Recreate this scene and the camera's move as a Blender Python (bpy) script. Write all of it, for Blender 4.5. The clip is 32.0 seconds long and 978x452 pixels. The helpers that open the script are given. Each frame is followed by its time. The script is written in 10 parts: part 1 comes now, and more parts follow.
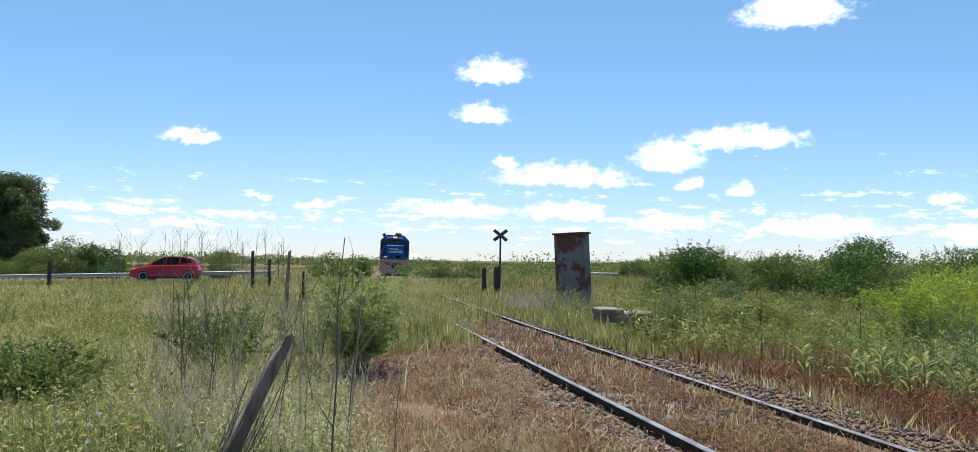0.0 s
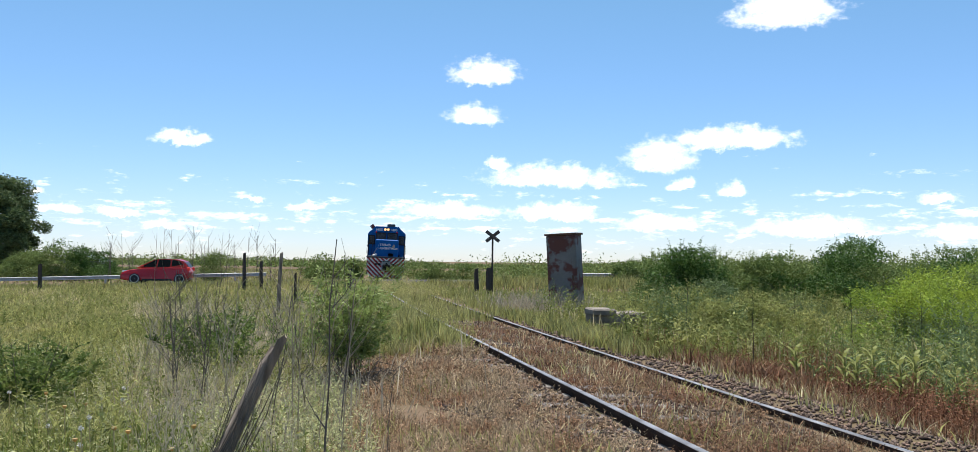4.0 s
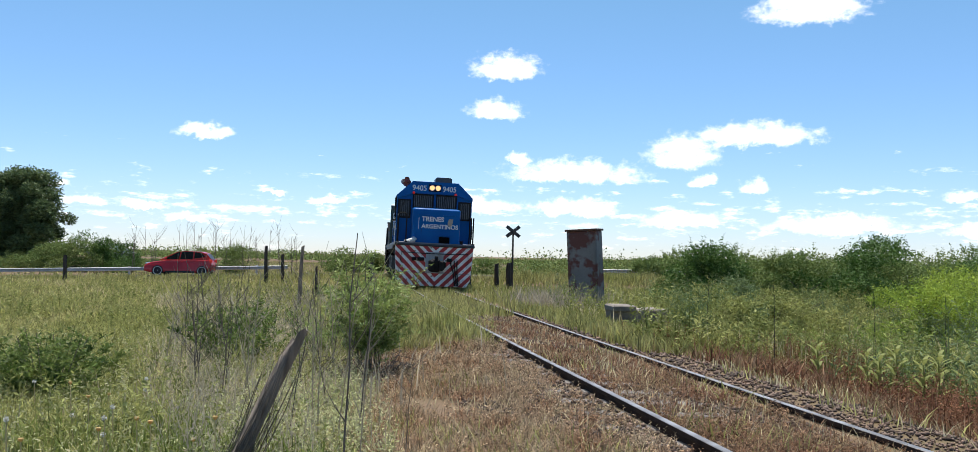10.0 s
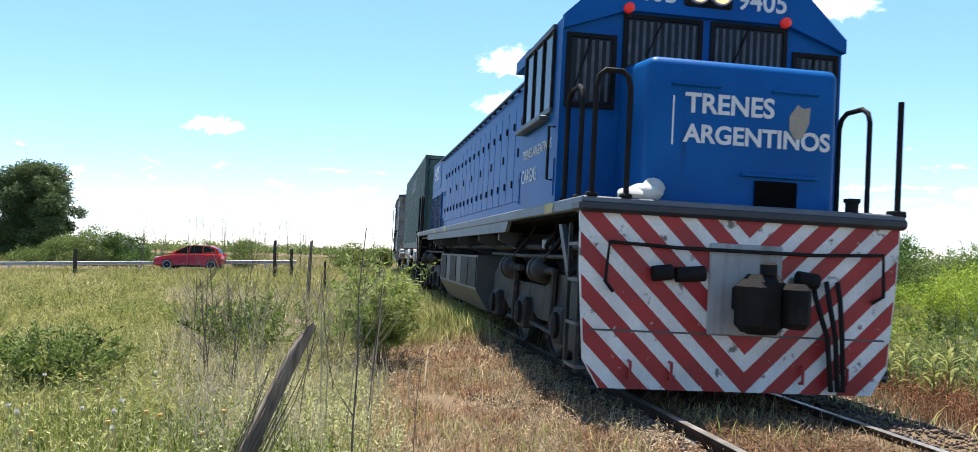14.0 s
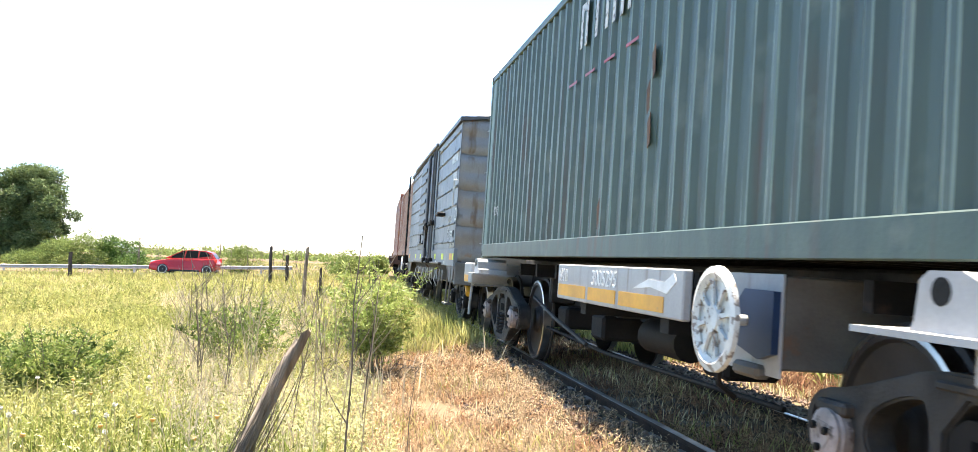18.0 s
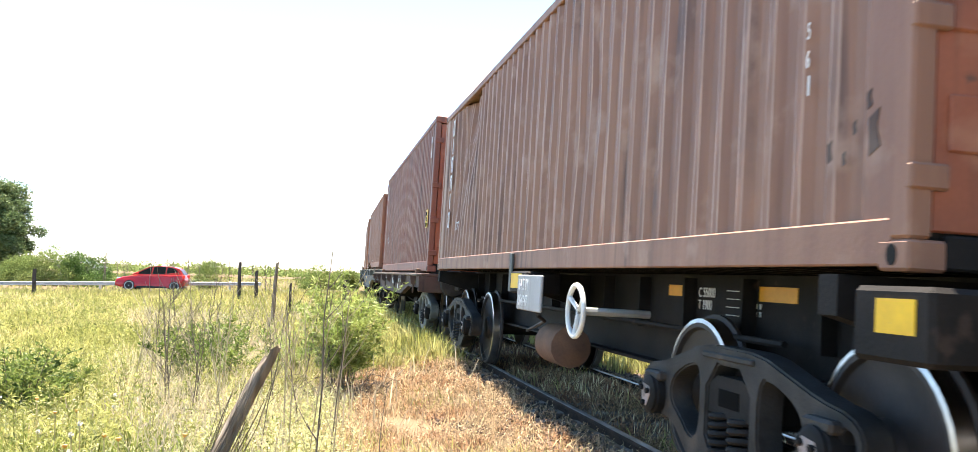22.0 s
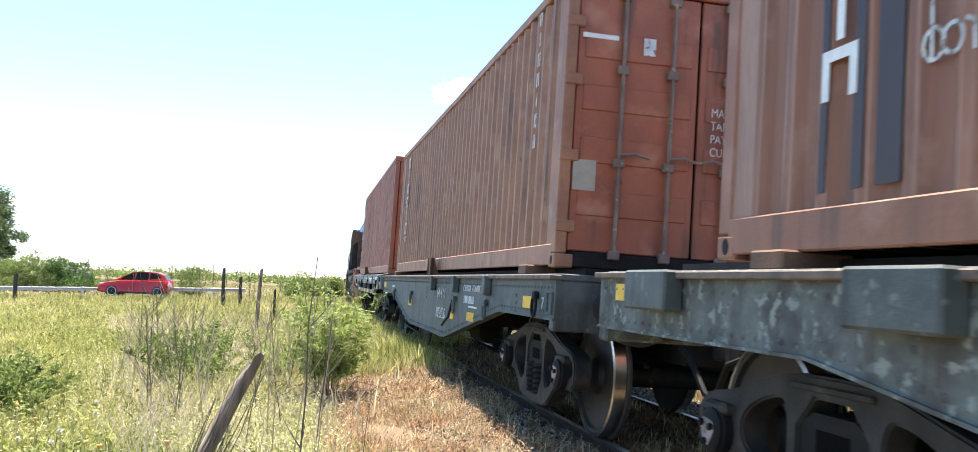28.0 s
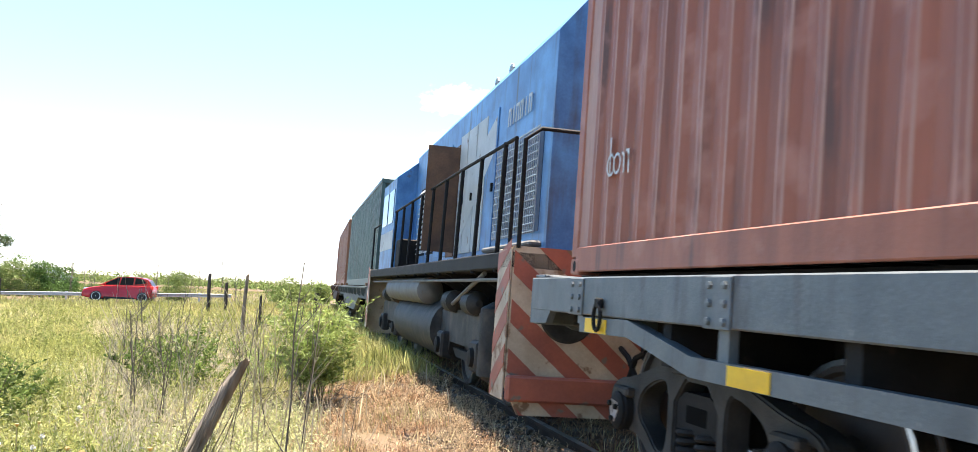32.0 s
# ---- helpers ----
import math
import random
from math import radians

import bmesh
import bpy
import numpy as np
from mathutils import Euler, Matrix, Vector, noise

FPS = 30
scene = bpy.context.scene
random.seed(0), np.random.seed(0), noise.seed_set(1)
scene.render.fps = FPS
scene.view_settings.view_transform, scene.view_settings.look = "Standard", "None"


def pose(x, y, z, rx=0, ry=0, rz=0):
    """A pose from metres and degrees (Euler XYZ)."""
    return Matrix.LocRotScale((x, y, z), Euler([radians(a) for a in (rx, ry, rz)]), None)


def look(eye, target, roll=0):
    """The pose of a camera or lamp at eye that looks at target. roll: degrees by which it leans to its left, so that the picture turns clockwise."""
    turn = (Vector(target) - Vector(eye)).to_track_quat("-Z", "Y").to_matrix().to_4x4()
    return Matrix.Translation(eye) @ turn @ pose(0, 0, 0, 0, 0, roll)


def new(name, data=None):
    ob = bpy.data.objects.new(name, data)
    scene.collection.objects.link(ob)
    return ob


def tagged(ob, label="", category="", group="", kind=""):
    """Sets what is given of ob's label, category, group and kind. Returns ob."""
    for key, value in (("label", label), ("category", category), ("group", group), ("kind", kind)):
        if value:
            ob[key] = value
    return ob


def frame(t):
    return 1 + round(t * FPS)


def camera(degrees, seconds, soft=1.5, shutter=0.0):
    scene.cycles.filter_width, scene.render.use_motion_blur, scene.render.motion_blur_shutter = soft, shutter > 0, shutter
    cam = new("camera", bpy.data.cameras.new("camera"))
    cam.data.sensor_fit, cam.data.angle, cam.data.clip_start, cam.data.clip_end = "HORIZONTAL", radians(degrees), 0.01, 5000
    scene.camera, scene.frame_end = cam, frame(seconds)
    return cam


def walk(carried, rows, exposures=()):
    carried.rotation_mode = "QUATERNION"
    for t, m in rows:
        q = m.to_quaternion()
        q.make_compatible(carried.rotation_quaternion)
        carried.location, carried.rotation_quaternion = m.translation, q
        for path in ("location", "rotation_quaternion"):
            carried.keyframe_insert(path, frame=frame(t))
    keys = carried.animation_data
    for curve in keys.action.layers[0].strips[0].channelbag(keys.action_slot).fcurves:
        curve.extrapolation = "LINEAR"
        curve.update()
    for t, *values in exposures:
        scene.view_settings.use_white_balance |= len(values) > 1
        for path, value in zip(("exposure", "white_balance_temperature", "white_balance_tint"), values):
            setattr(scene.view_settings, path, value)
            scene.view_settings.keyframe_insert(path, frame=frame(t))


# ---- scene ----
# camera: held in the hand at one spot, 1.25 m above the rails, turning slowly
cam = camera(56.75, 32.0, soft=0.5, shutter=0.12)
EYE = (0.0, 0.0, 1.247)


def aim(yaw, pitch, roll):
    """The camera's pose from its turn to the left, its tilt upwards and its lean, in degrees."""
    turn = Matrix.Rotation(radians(yaw), 4, 'Z') @ Matrix.Rotation(radians(pitch), 4, 'X') @ Matrix.Rotation(radians(roll), 4, 'Y')
    return Matrix.Translation(EYE) @ turn @ Matrix.Rotation(radians(90), 4, 'X')


walk(cam, [
    (0.0, aim(-0.02, 2.18, -0.9)),
    (0.5, aim(-0.14, 2.12, -0.8)),
    (1.0, aim(-0.27, 2.13, -0.77)),
    (1.5, aim(-0.33, 2.18, -0.71)),
    (2.0, aim(-0.38, 2.2, -0.69)),
    (2.5, aim(-0.35, 2.23, -0.61)),
    (3.0, aim(-0.48, 2.25, -0.59)),
    (3.5, aim(-0.59, 2.29, -0.6)),
    (5.5, aim(0.03, 1.91, -1.14)),
    (6.0, aim(0.14, 1.79, -1.12)),
    (6.5, aim(0.25, 1.67, -1.12)),
    (7.0, aim(0.37, 1.66, -1.09)),
    (7.5, aim(0.38, 1.54, -1.1)),
    (8.0, aim(0.57, 1.52, -1.25)),
    (8.5, aim(0.63, 1.53, -1.3)),
    (9.0, aim(0.72, 1.59, -1.3)),
    (9.5, aim(0.76, 1.71, -1.26)),
    (10.0, aim(0.78, 1.92, -1.2)),
    (10.5, aim(0.79, 2.16, -1.09)),
    (11.0, aim(0.75, 2.36, -1.1)),
    (11.5, aim(0.55, 2.31, -1.1)),
    (12.0, aim(0.66, 2.21, -1.3)),
    (12.5, aim(0.85, 2.17, -1.44)),
    (13.0, aim(1.04, 1.93, -1.24)),
    (13.5, aim(1.18, 1.86, -1.36)),
    (14.0, aim(1.31, 1.62, -1.44)),
    (14.5, aim(1.49, 1.51, -1.28)),
    (16.5, aim(1.57, 1.85, -2.39)),
    (17.0, aim(1.54, 2.04, -2.25)),
    (17.5, aim(1.52, 2.16, -2.34)),
    (18.0, aim(1.11, 2.19, -2.24)),
    (18.5, aim(0.56, 2.4, -2.12)),
    (19.0, aim(0.41, 2.71, -2.1)),
    (19.5, aim(0.2, 2.79, -2.13)),
    (20.0, aim(-0.07, 2.92, -2.15)),
    (20.5, aim(-0.28, 2.87, -2.17)),
    (21.0, aim(-0.46, 2.89, -1.98)),
    (21.5, aim(-0.67, 3.01, -1.97)),
    (22.0, aim(-0.7, 3.17, -1.93)),
    (22.5, aim(-0.67, 3.34, -1.8)),
    (23.0, aim(-0.71, 3.55, -1.82)),
    (23.5, aim(-0.76, 3.75, -1.75)),
    (24.0, aim(-0.66, 3.85, -1.97)),
    (24.5, aim(-0.69, 3.71, -1.88)),
    (25.0, aim(-0.87, 3.67, -2.13)),
    (25.5, aim(-1.03, 3.58, -2.21)),
    (27.5, aim(-1.47, 3.55, -2.24)),
    (28.0, aim(-1.6, 3.66, -2.21)),
    (28.5, aim(-1.69, 3.79, -2.22)),
    (29.0, aim(-1.75, 3.9, -2.17)),
    (29.5, aim(-1.87, 3.91, -2.2)),
    (30.0, aim(-1.93, 3.85, -2.21)),
    (30.5, aim(-1.98, 3.85, -2.19)),
    (31.0, aim(-2.18, 3.93, -2.21)),
    (31.5, aim(-2.22, 4.08, -2.56)),
    (32.0, aim(-2.38, 4.18, -2.61)),
], exposures=[(0, 0.50, 6500, 10), (11.5, 0.52, 6500, 10), (13.0, 0.75, 6600, 10), (14.0, 1.12, 6800, 10), (14.6, 1.6, 7000, 12), (16.5, 2.3, 7600, 14), (20.0, 2.38, 7700, 14), (22.0, 2.36, 7700, 13), (23.0, 2.22, 7200, 12),
              (24.2, 2.36, 7200, 12), (25.0, 2.12, 7200, 12), (27.5, 2.05, 7100, 12), (30.0, 1.85, 7000, 12), (31.0, 2.05, 7500, 14), (32.0, 2.0, 7300, 13)])

# ---- light: a clear noon sky with small fair-weather clouds, one high sun ahead of the camera
SUN = Vector((-0.035, 0.30, 1.0)).normalized()
world = bpy.data.worlds.new("sky")
scene.world = world
world.use_nodes = True
wn, wl = world.node_tree.nodes, world.node_tree.links
wn.clear()


def wmath(op, a, b=None, c=None):
    n = wn.new("ShaderNodeMath")
    n.operation = op
    for i, v in enumerate((a, b, c)):
        if v is None:
            continue
        if isinstance(v, (int, float)):
            n.inputs[i].default_value = v
        else:
            wl.new(v, n.inputs[i])
    return n.outputs[0]


sky = wn.new("ShaderNodeTexSky")
sky.sky_type, sky.sun_disc = "NISHITA", False
sky.sun_elevation = math.asin(SUN.z)
sky.sun_rotation = math.atan2(SUN.x, SUN.y)
sky.altitude, sky.air_density, sky.dust_density, sky.ozone_density = 20, 1.0, 0.0, 3.0
tc = wn.new("ShaderNodeTexCoord")
sep = wn.new("ShaderNodeSeparateXYZ")
wl.new(tc.outputs["Generated"], sep.inputs[0])
az = wmath("MULTIPLY", wmath("ARCTAN2", sep.outputs[0], sep.outputs[1]), 57.2958)
el = wmath("MULTIPLY", wmath("ARCSINE", sep.outputs[2]), 57.2958)


def wnoise(scale, detail, offset, stretch=1.0):
    comb = wn.new("ShaderNodeCombineXYZ")
    wl.new(wmath("ADD", az, offset), comb.inputs[0])
    wl.new(wmath("MULTIPLY", el, stretch), comb.inputs[1])
    n = wn.new("ShaderNodeTexNoise")
    n.inputs["Scale"].default_value, n.inputs["Detail"].default_value, n.inputs["Roughness"].default_value = scale, detail, 0.62
    wl.new(comb.outputs[0], n.inputs["Vector"])
    return wmath("SUBTRACT", n.outputs[0], 0.5)


waz = wmath("MULTIPLY_ADD", wnoise(0.8, 4, 0.0), 1.6, az)
wel = wmath("MULTIPLY_ADD", wnoise(0.9, 4, 40.0), 1.3, el)
# bearing, height, half width, half height of each cloud, in degrees
CLOUDS = ((18.6, 15.35, 3.9, 1.5), (0.1, 11.95, 2.6, 1.0), (-0.6, 9.25, 2.2, 0.8), (-18.3, 7.25, 1.9, 0.6), (15.4, 7.77, 4.6, 0.9), (11.2, 6.77, 2.6,
          1.3), (4.5, 5.45, 5.2, 0.9), (12.5, 4.97, 1.0, 0.5), (15.6, 4.56, 1.0, 0.5), (-2.2, 3.25, 4.0, 0.9), (4.6, 3.25, 3.4, 1.0), (11.4, 2.55, 3.0, 0.9),
          (20.0, 2.35, 4.5, 1.0), (28.0, 1.99, 2.4, 0.8), (27.0, 3.86, 1.4, 0.5), (-25.0, 2.85, 1.6, 0.5), (-21.6, 2.66, 1.7, 0.45), (-19.2, 1.95, 1.8, 0.5),
          (-14.2, 3.75, 0.8, 0.3), (-11.0, 3.33, 1.4, 0.4), (1.0, 6.25, 0.9, 0.5), (-26.5, 3.67, 1.0, 0.4))
cover = None
for a, b, w, h in CLOUDS:
    h = h if b > 4 else h * 0.7
    dx = wmath("DIVIDE", wmath("SUBTRACT", waz, a), w)
    up = wmath("SUBTRACT", wel, b - 0.35 * h)
    dy = wmath("DIVIDE", wmath("MAXIMUM", up, wmath("MULTIPLY", up, -2.2)), h * 1.35)
    m = wmath("SUBTRACT", 1.0, wmath("ADD", wmath("MULTIPLY", dx, dx), wmath("MULTIPLY", dy, dy)))
    cover = m if cover is None else wmath("MAXIMUM", cover, m)
low = wmath("MULTIPLY", wmath("SUBTRACT", wnoise(0.42, 7, 90.0, 4.2), -0.015), 5.4)
low = wmath("SUBTRACT", low, wmath("MULTIPLY", wmath("ABSOLUTE", wmath("SUBTRACT", el, 2.7)), 0.27))
cover = wmath("MAXIMUM", wmath("MAXIMUM", cover, -1.0), low)
cover = wmath("MULTIPLY_ADD", wnoise(1.1, 6, 20.0, 1.6), 1.9, cover)
mask = wn.new("ShaderNodeMapRange")
mask.interpolation_type = "SMOOTHSTEP"
mask.inputs["From Min"].default_value, mask.inputs["From Max"].default_value = -0.05, 1.25
wl.new(cover, mask.inputs["Value"])
mix = wn.new("ShaderNodeMix")
mix.data_type = "RGBA"
wl.new(mask.outputs[0], mix.inputs["Factor"])
back = wn.new("ShaderNodeBackground")
back.inputs["Strength"].default_value = 0.105
tone = wn.new("ShaderNodeHueSaturation")
tone.inputs["Saturation"].default_value, tone.inputs["Value"].default_value = 1.14, 0.95
wl.new(sky.outputs[0], tone.inputs["Color"])
rise = wn.new("ShaderNodeMapRange")
rise.inputs["From Min"].default_value, rise.inputs["From Max"].default_value = 0.0, 16.0
wl.new(el, rise.inputs["Value"])
clear = wn.new("ShaderNodeMix")
clear.data_type = "RGBA"
wl.new(rise.outputs[0], clear.inputs["Factor"])
clear.inputs["A"].default_value, clear.inputs["B"].default_value = (0.70, 0.80, 1.16, 1), (0.98, 1.03, 0.99, 1)
air = wn.new("ShaderNodeMix")
air.data_type, air.blend_type = "RGBA", "MULTIPLY"
air.inputs["Factor"].default_value = 1.0
wl.new(tone.outputs[0], air.inputs["A"])
wl.new(clear.outputs["Result"], air.inputs["B"])
wl.new(air.outputs["Result"], mix.inputs["A"])
mix.inputs["B"].default_value = (11.0, 11.1, 11.5, 1)
wl.new(mix.outputs["Result"], back.inputs["Color"])
wout = wn.new("ShaderNodeOutputWorld")
wl.new(back.outputs[0], wout.inputs["Surface"])

sun = new("sun", bpy.data.lights.new("sun", "SUN"))
sun.data.energy, sun.data.angle, sun.data.color = 5.0, radians(0.53), (1.0, 0.965, 0.90)
sun.matrix_world = look(SUN * 50, (0, 0, 0))

# ---- materials
def material(name, color, rough=0.7, metal=0.0, color2=None, scale=3.0, grain=0.06, bump=0.0, bump_scale=60.0, spots=None, spot_size=2.0, spot_level=0.62, island=0.0,
             stretch=(1, 1, 1), through_light=0.0, emit=0.0, per_object=0.0, spec=0.5, runs=None, runs_level=0.52, dust=None):
    """A surface with a soft large variation towards color2, fine grain, optional stains or chips (spots) and relief."""
    m = bpy.data.materials.new(name)
    m.use_nodes = True
    n, l = m.node_tree.nodes, m.node_tree.links
    b = n["Principled BSDF"]
    b.inputs["Roughness"].default_value, b.inputs["Metallic"].default_value = rough, metal
    b.inputs["Specular IOR Level"].default_value = spec
    coord = n.new("ShaderNodeTexCoord")
    mp = n.new("ShaderNodeMapping")
    mp.inputs["Scale"].default_value = stretch
    l.new(coord.outputs["Object"], mp.inputs[0])

    def tex(sc, det=5.0):
        t = n.new("ShaderNodeTexNoise")
        t.inputs["Scale"].default_value, t.inputs["Detail"].default_value = sc, det
        l.new(mp.outputs[0], t.inputs["Vector"])
        return t.outputs[0]

    def ramp(v, lo, hi):
        r = n.new("ShaderNodeMapRange")
        r.inputs["From Min"].default_value, r.inputs["From Max"].default_value = lo, hi
        l.new(v, r.inputs["Value"])
        return r.outputs[0]

    def blend(f, a, c, kind="MIX"):
        x = n.new("ShaderNodeMix")
        x.data_type, x.blend_type = "RGBA", kind
        for sock, v in (("Factor", f), ("A", a), ("B", c)):
            if isinstance(v, (int, float)):
                x.inputs[sock].default_value = v
            elif isinstance(v, tuple):
                x.inputs[sock].default_value = (*v[:3], 1)
            else:
                l.new(v, x.inputs[sock])
        return x.outputs["Result"]

    def gain(v, mean, spread, source):
        x = n.new("ShaderNodeMath")
        x.operation = "MULTIPLY_ADD"
        l.new(source, x.inputs[0])
        x.inputs[1].default_value, x.inputs[2].default_value = spread, mean - spread / 2
        h = n.new("ShaderNodeHueSaturation")
        l.new(x.outputs[0], h.inputs["Value"])
        l.new(v, h.inputs["Color"])
        return h.outputs[0]

    col = blend(ramp(tex(scale), 0.35, 0.65), color, color2 or tuple(c * 0.8 for c in color))
    if island:
        g = n.new("ShaderNodeNewGeometry")
        col = gain(col, 1.0, island, g.outputs["Random Per Island"])
    if per_object:
        g = n.new("ShaderNodeObjectInfo")
        col = gain(col, 1.0, per_object, g.outputs["Random"])
    if grain:
        col = gain(col, 1.0, grain * 4, tex(bump_scale * 0.7, 3.0))
    if spots:
        col = blend(ramp(tex(spot_size, 8.0), spot_level, spot_level + 0.06), col, spots)
    if runs or dust:
        mp = n.new("ShaderNodeMapping")
        mp.inputs["Scale"].default_value = (7, 7, 0.55)
        l.new(coord.outputs["Object"], mp.inputs[0])
        run = tex(1.0, 9.0)
        mp = n.new("ShaderNodeMapping")
        l.new(coord.outputs["Object"], mp.inputs[0])
        patch = tex(1.3, 7.0)
        both = n.new("ShaderNodeMath")
        both.operation = "MULTIPLY"
        l.new(ramp(run, runs_level, runs_level + 0.14), both.inputs[0])
        l.new(ramp(patch, 0.36, 0.60), both.inputs[1])
        if runs:
            col = blend(both.outputs[0], col, runs)
        if dust:
            col = blend(ramp(tex(3.1, 9.0), 0.56, 0.74), col, dust)
    l.new(col, b.inputs["Base Color"])
    if bump:
        bp = n.new("ShaderNodeBump")
        bp.inputs["Strength"].default_value, bp.inputs["Distance"].default_value = bump, 0.01
        l.new(tex(bump_scale, 4.0), bp.inputs["Height"])
        l.new(bp.outputs[0], b.inputs["Normal"])
    if through_light:
        tr = n.new("ShaderNodeBsdfTranslucent")
        l.new(col, tr.inputs["Color"])
        mx = n.new("ShaderNodeMixShader")
        mx.inputs[0].default_value = through_light
        l.new(b.outputs[0], mx.inputs[1])
        l.new(tr.outputs[0], mx.inputs[2])
        l.new(mx.outputs[0], n["Material Output"].inputs[0])
    if emit:
        b.inputs["Emission Color"].default_value, b.inputs["Emission Strength"].default_value = (*color, 1), emit
    return m


# ---- building blocks
class Shape:
    """Collects vertices and faces of one part."""

    def __init__(self):
        self.v, self.f = [], []

    def add(self, verts, faces):
        k = len(self.v)
        self.v += [tuple(p) for p in verts]
        self.f += [tuple(i + k for i in q) for q in faces]
        return self

    def box(self, x0, x1, y0, y1, z0, z1, b=0.0):
        if x0 > x1: x0, x1 = x1, x0
        if y0 > y1: y0, y1 = y1, y0
        if z0 > z1: z0, z1 = z1, z0
        b = min(b, (x1 - x0) * 0.45, (y1 - y0) * 0.45, (z1 - z0) * 0.45)
        if b <= 0:
            return self.add([(x, y, z) for x in (x0, x1) for y in (y0, y1) for z in (z0, z1)],
                            [(0, 1, 3, 2), (4, 6, 7, 5), (0, 4, 5, 1), (2, 3, 7, 6), (0, 2, 6, 4), (1, 5, 7, 3)])
        bm = bmesh.new()
        bmesh.ops.create_cube(bm, size=1.0)
        bmesh.ops.scale(bm, vec=(x1 - x0, y1 - y0, z1 - z0), verts=bm.verts)
        bmesh.ops.translate(bm, vec=((x0 + x1) / 2, (y0 + y1) / 2, (z0 + z1) / 2), verts=bm.verts)
        bmesh.ops.bevel(bm, geom=bm.edges[:], offset=b, segments=1, affect="EDGES")
        bm.verts.index_update()
        self.add([p.co for p in bm.verts], [[p.index for p in q.verts] for q in bm.faces])
        bm.free()
        return self

    def tube(self, points, r, seg=8, r2=None, caps=True):
        """A round bar along points; r2 is the radius at the far end."""
        pts = [Vector(p) for p in points]
        rings = []
        side = None
        for i, p in enumerate(pts):
            d = (pts[min(i + 1, len(pts) - 1)] - pts[max(i - 1, 0)]).normalized()
            if side is None:
                side = d.orthogonal().normalized()
            side = (side - d * side.dot(d)).normalized()
            up = d.cross(side)
            q = r if r2 is None else r + (r2 - r) * i / max(1, len(pts) - 1)
            rings.append([p + (side * math.cos(a) + up * math.sin(a)) * q for a in [2 * math.pi * k / seg for k in range(seg)]])
        verts = [p for ring in rings for p in ring]
        faces = [(i * seg + k, i * seg + (k + 1) % seg, (i + 1) * seg + (k + 1) % seg, (i + 1) * seg + k) for i in range(len(pts) - 1) for k in range(seg)]
        if caps:
            faces += [tuple(range(seg))[::-1], tuple((len(pts) - 1) * seg + k for k in range(seg))]
        return self.add(verts, faces)

    def lathe(self, profile, axis="X", at=(0, 0, 0), seg=24):
        """Turns (along, radius) pairs round an axis through at."""
        a = Vector(at)
        k = "XYZ".index(axis)
        verts = []
        for s, r in profile:
            for j in range(seg):
                c, d = math.cos(2 * math.pi * j / seg) * r, math.sin(2 * math.pi * j / seg) * r
                p = [0, 0, 0]
                p[k], p[(k + 1) % 3], p[(k + 2) % 3] = s, c, d
                verts.append(a + Vector(p))
        m = len(profile)
        faces = [(i * seg + j, i * seg + (j + 1) % seg, (i + 1) * seg + (j + 1) % seg, (i + 1) * seg + j) for i in range(m - 1) for j in range(seg)]
        faces += [tuple(range(seg))[::-1], tuple((m - 1) * seg + j for j in range(seg))]
        return self.add(verts, faces)

    def prism(self, outline, axis, a, b):
        """Pulls a closed outline along an axis from a to b; the outline's two numbers are the other two axes in order."""
        k = "XYZ".index(axis)
        others = [i for i in range(3) if i != k]
        verts = []
        for s in (a, b):
            for q in outline:
                p = [0, 0, 0]
                p[k], p[others[0]], p[others[1]] = s, q[0], q[1]
                verts.append(p)
        m = len(outline)
        faces = [tuple(range(m)), tuple(range(2 * m - 1, m - 1, -1))] + [(i, i + m, (i + 1) % m + m, (i + 1) % m) for i in range(m)]
        return self.add(verts, faces)

    def soft_prism(self, outline, axis, a, b, r, segments=3):
        """A prism with all its edges rounded."""
        q = Shape().prism(outline, axis, a, b)
        bm = bmesh.new()
        vs = [bm.verts.new(p) for p in q.v]
        for f in q.f:
            bm.faces.new([vs[i] for i in f])
        bmesh.ops.recalc_face_normals(bm, faces=bm.faces)
        bmesh.ops.bevel(bm, geom=bm.edges[:], offset=r, segments=segments, affect="EDGES", profile=0.5)
        bm.verts.index_update()
        self.add([p.co for p in bm.verts], [[p.index for p in f.verts] for f in bm.faces])
        bm.free()
        return self

    def mesh(self, name, mat, smooth=False):
        me = bpy.data.meshes.new(name)
        me.from_pydata(self.v, [], self.f)
        bm = bmesh.new()
        bm.from_mesh(me)
        bmesh.ops.recalc_face_normals(bm, faces=bm.faces)
        bm.to_mesh(me)
        bm.free()
        if smooth:
            me.shade_smooth()
            me.set_sharp_from_angle(angle=radians(38))
        me.materials.append(mat)
        return me


def part(name, shape, mat, parent, label="", at=None, smooth=False):
    """Links a shape as one mesh object under a thing or a part."""
    ob = new(name, shape if isinstance(shape, bpy.types.Mesh) else shape.mesh(name, mat, smooth))
    ob.parent = parent
    if at is not None:
        ob.matrix_basis = at if isinstance(at, Matrix) else Matrix.Translation(at)
    return tagged(ob, label)


def thing(name, label, category, group="", kind="", at=None):
    ob = new(name)
    ob.empty_display_size = 0.2
    if at is not None:
        ob.matrix_basis = at
    return tagged(ob, label, category, group, kind)


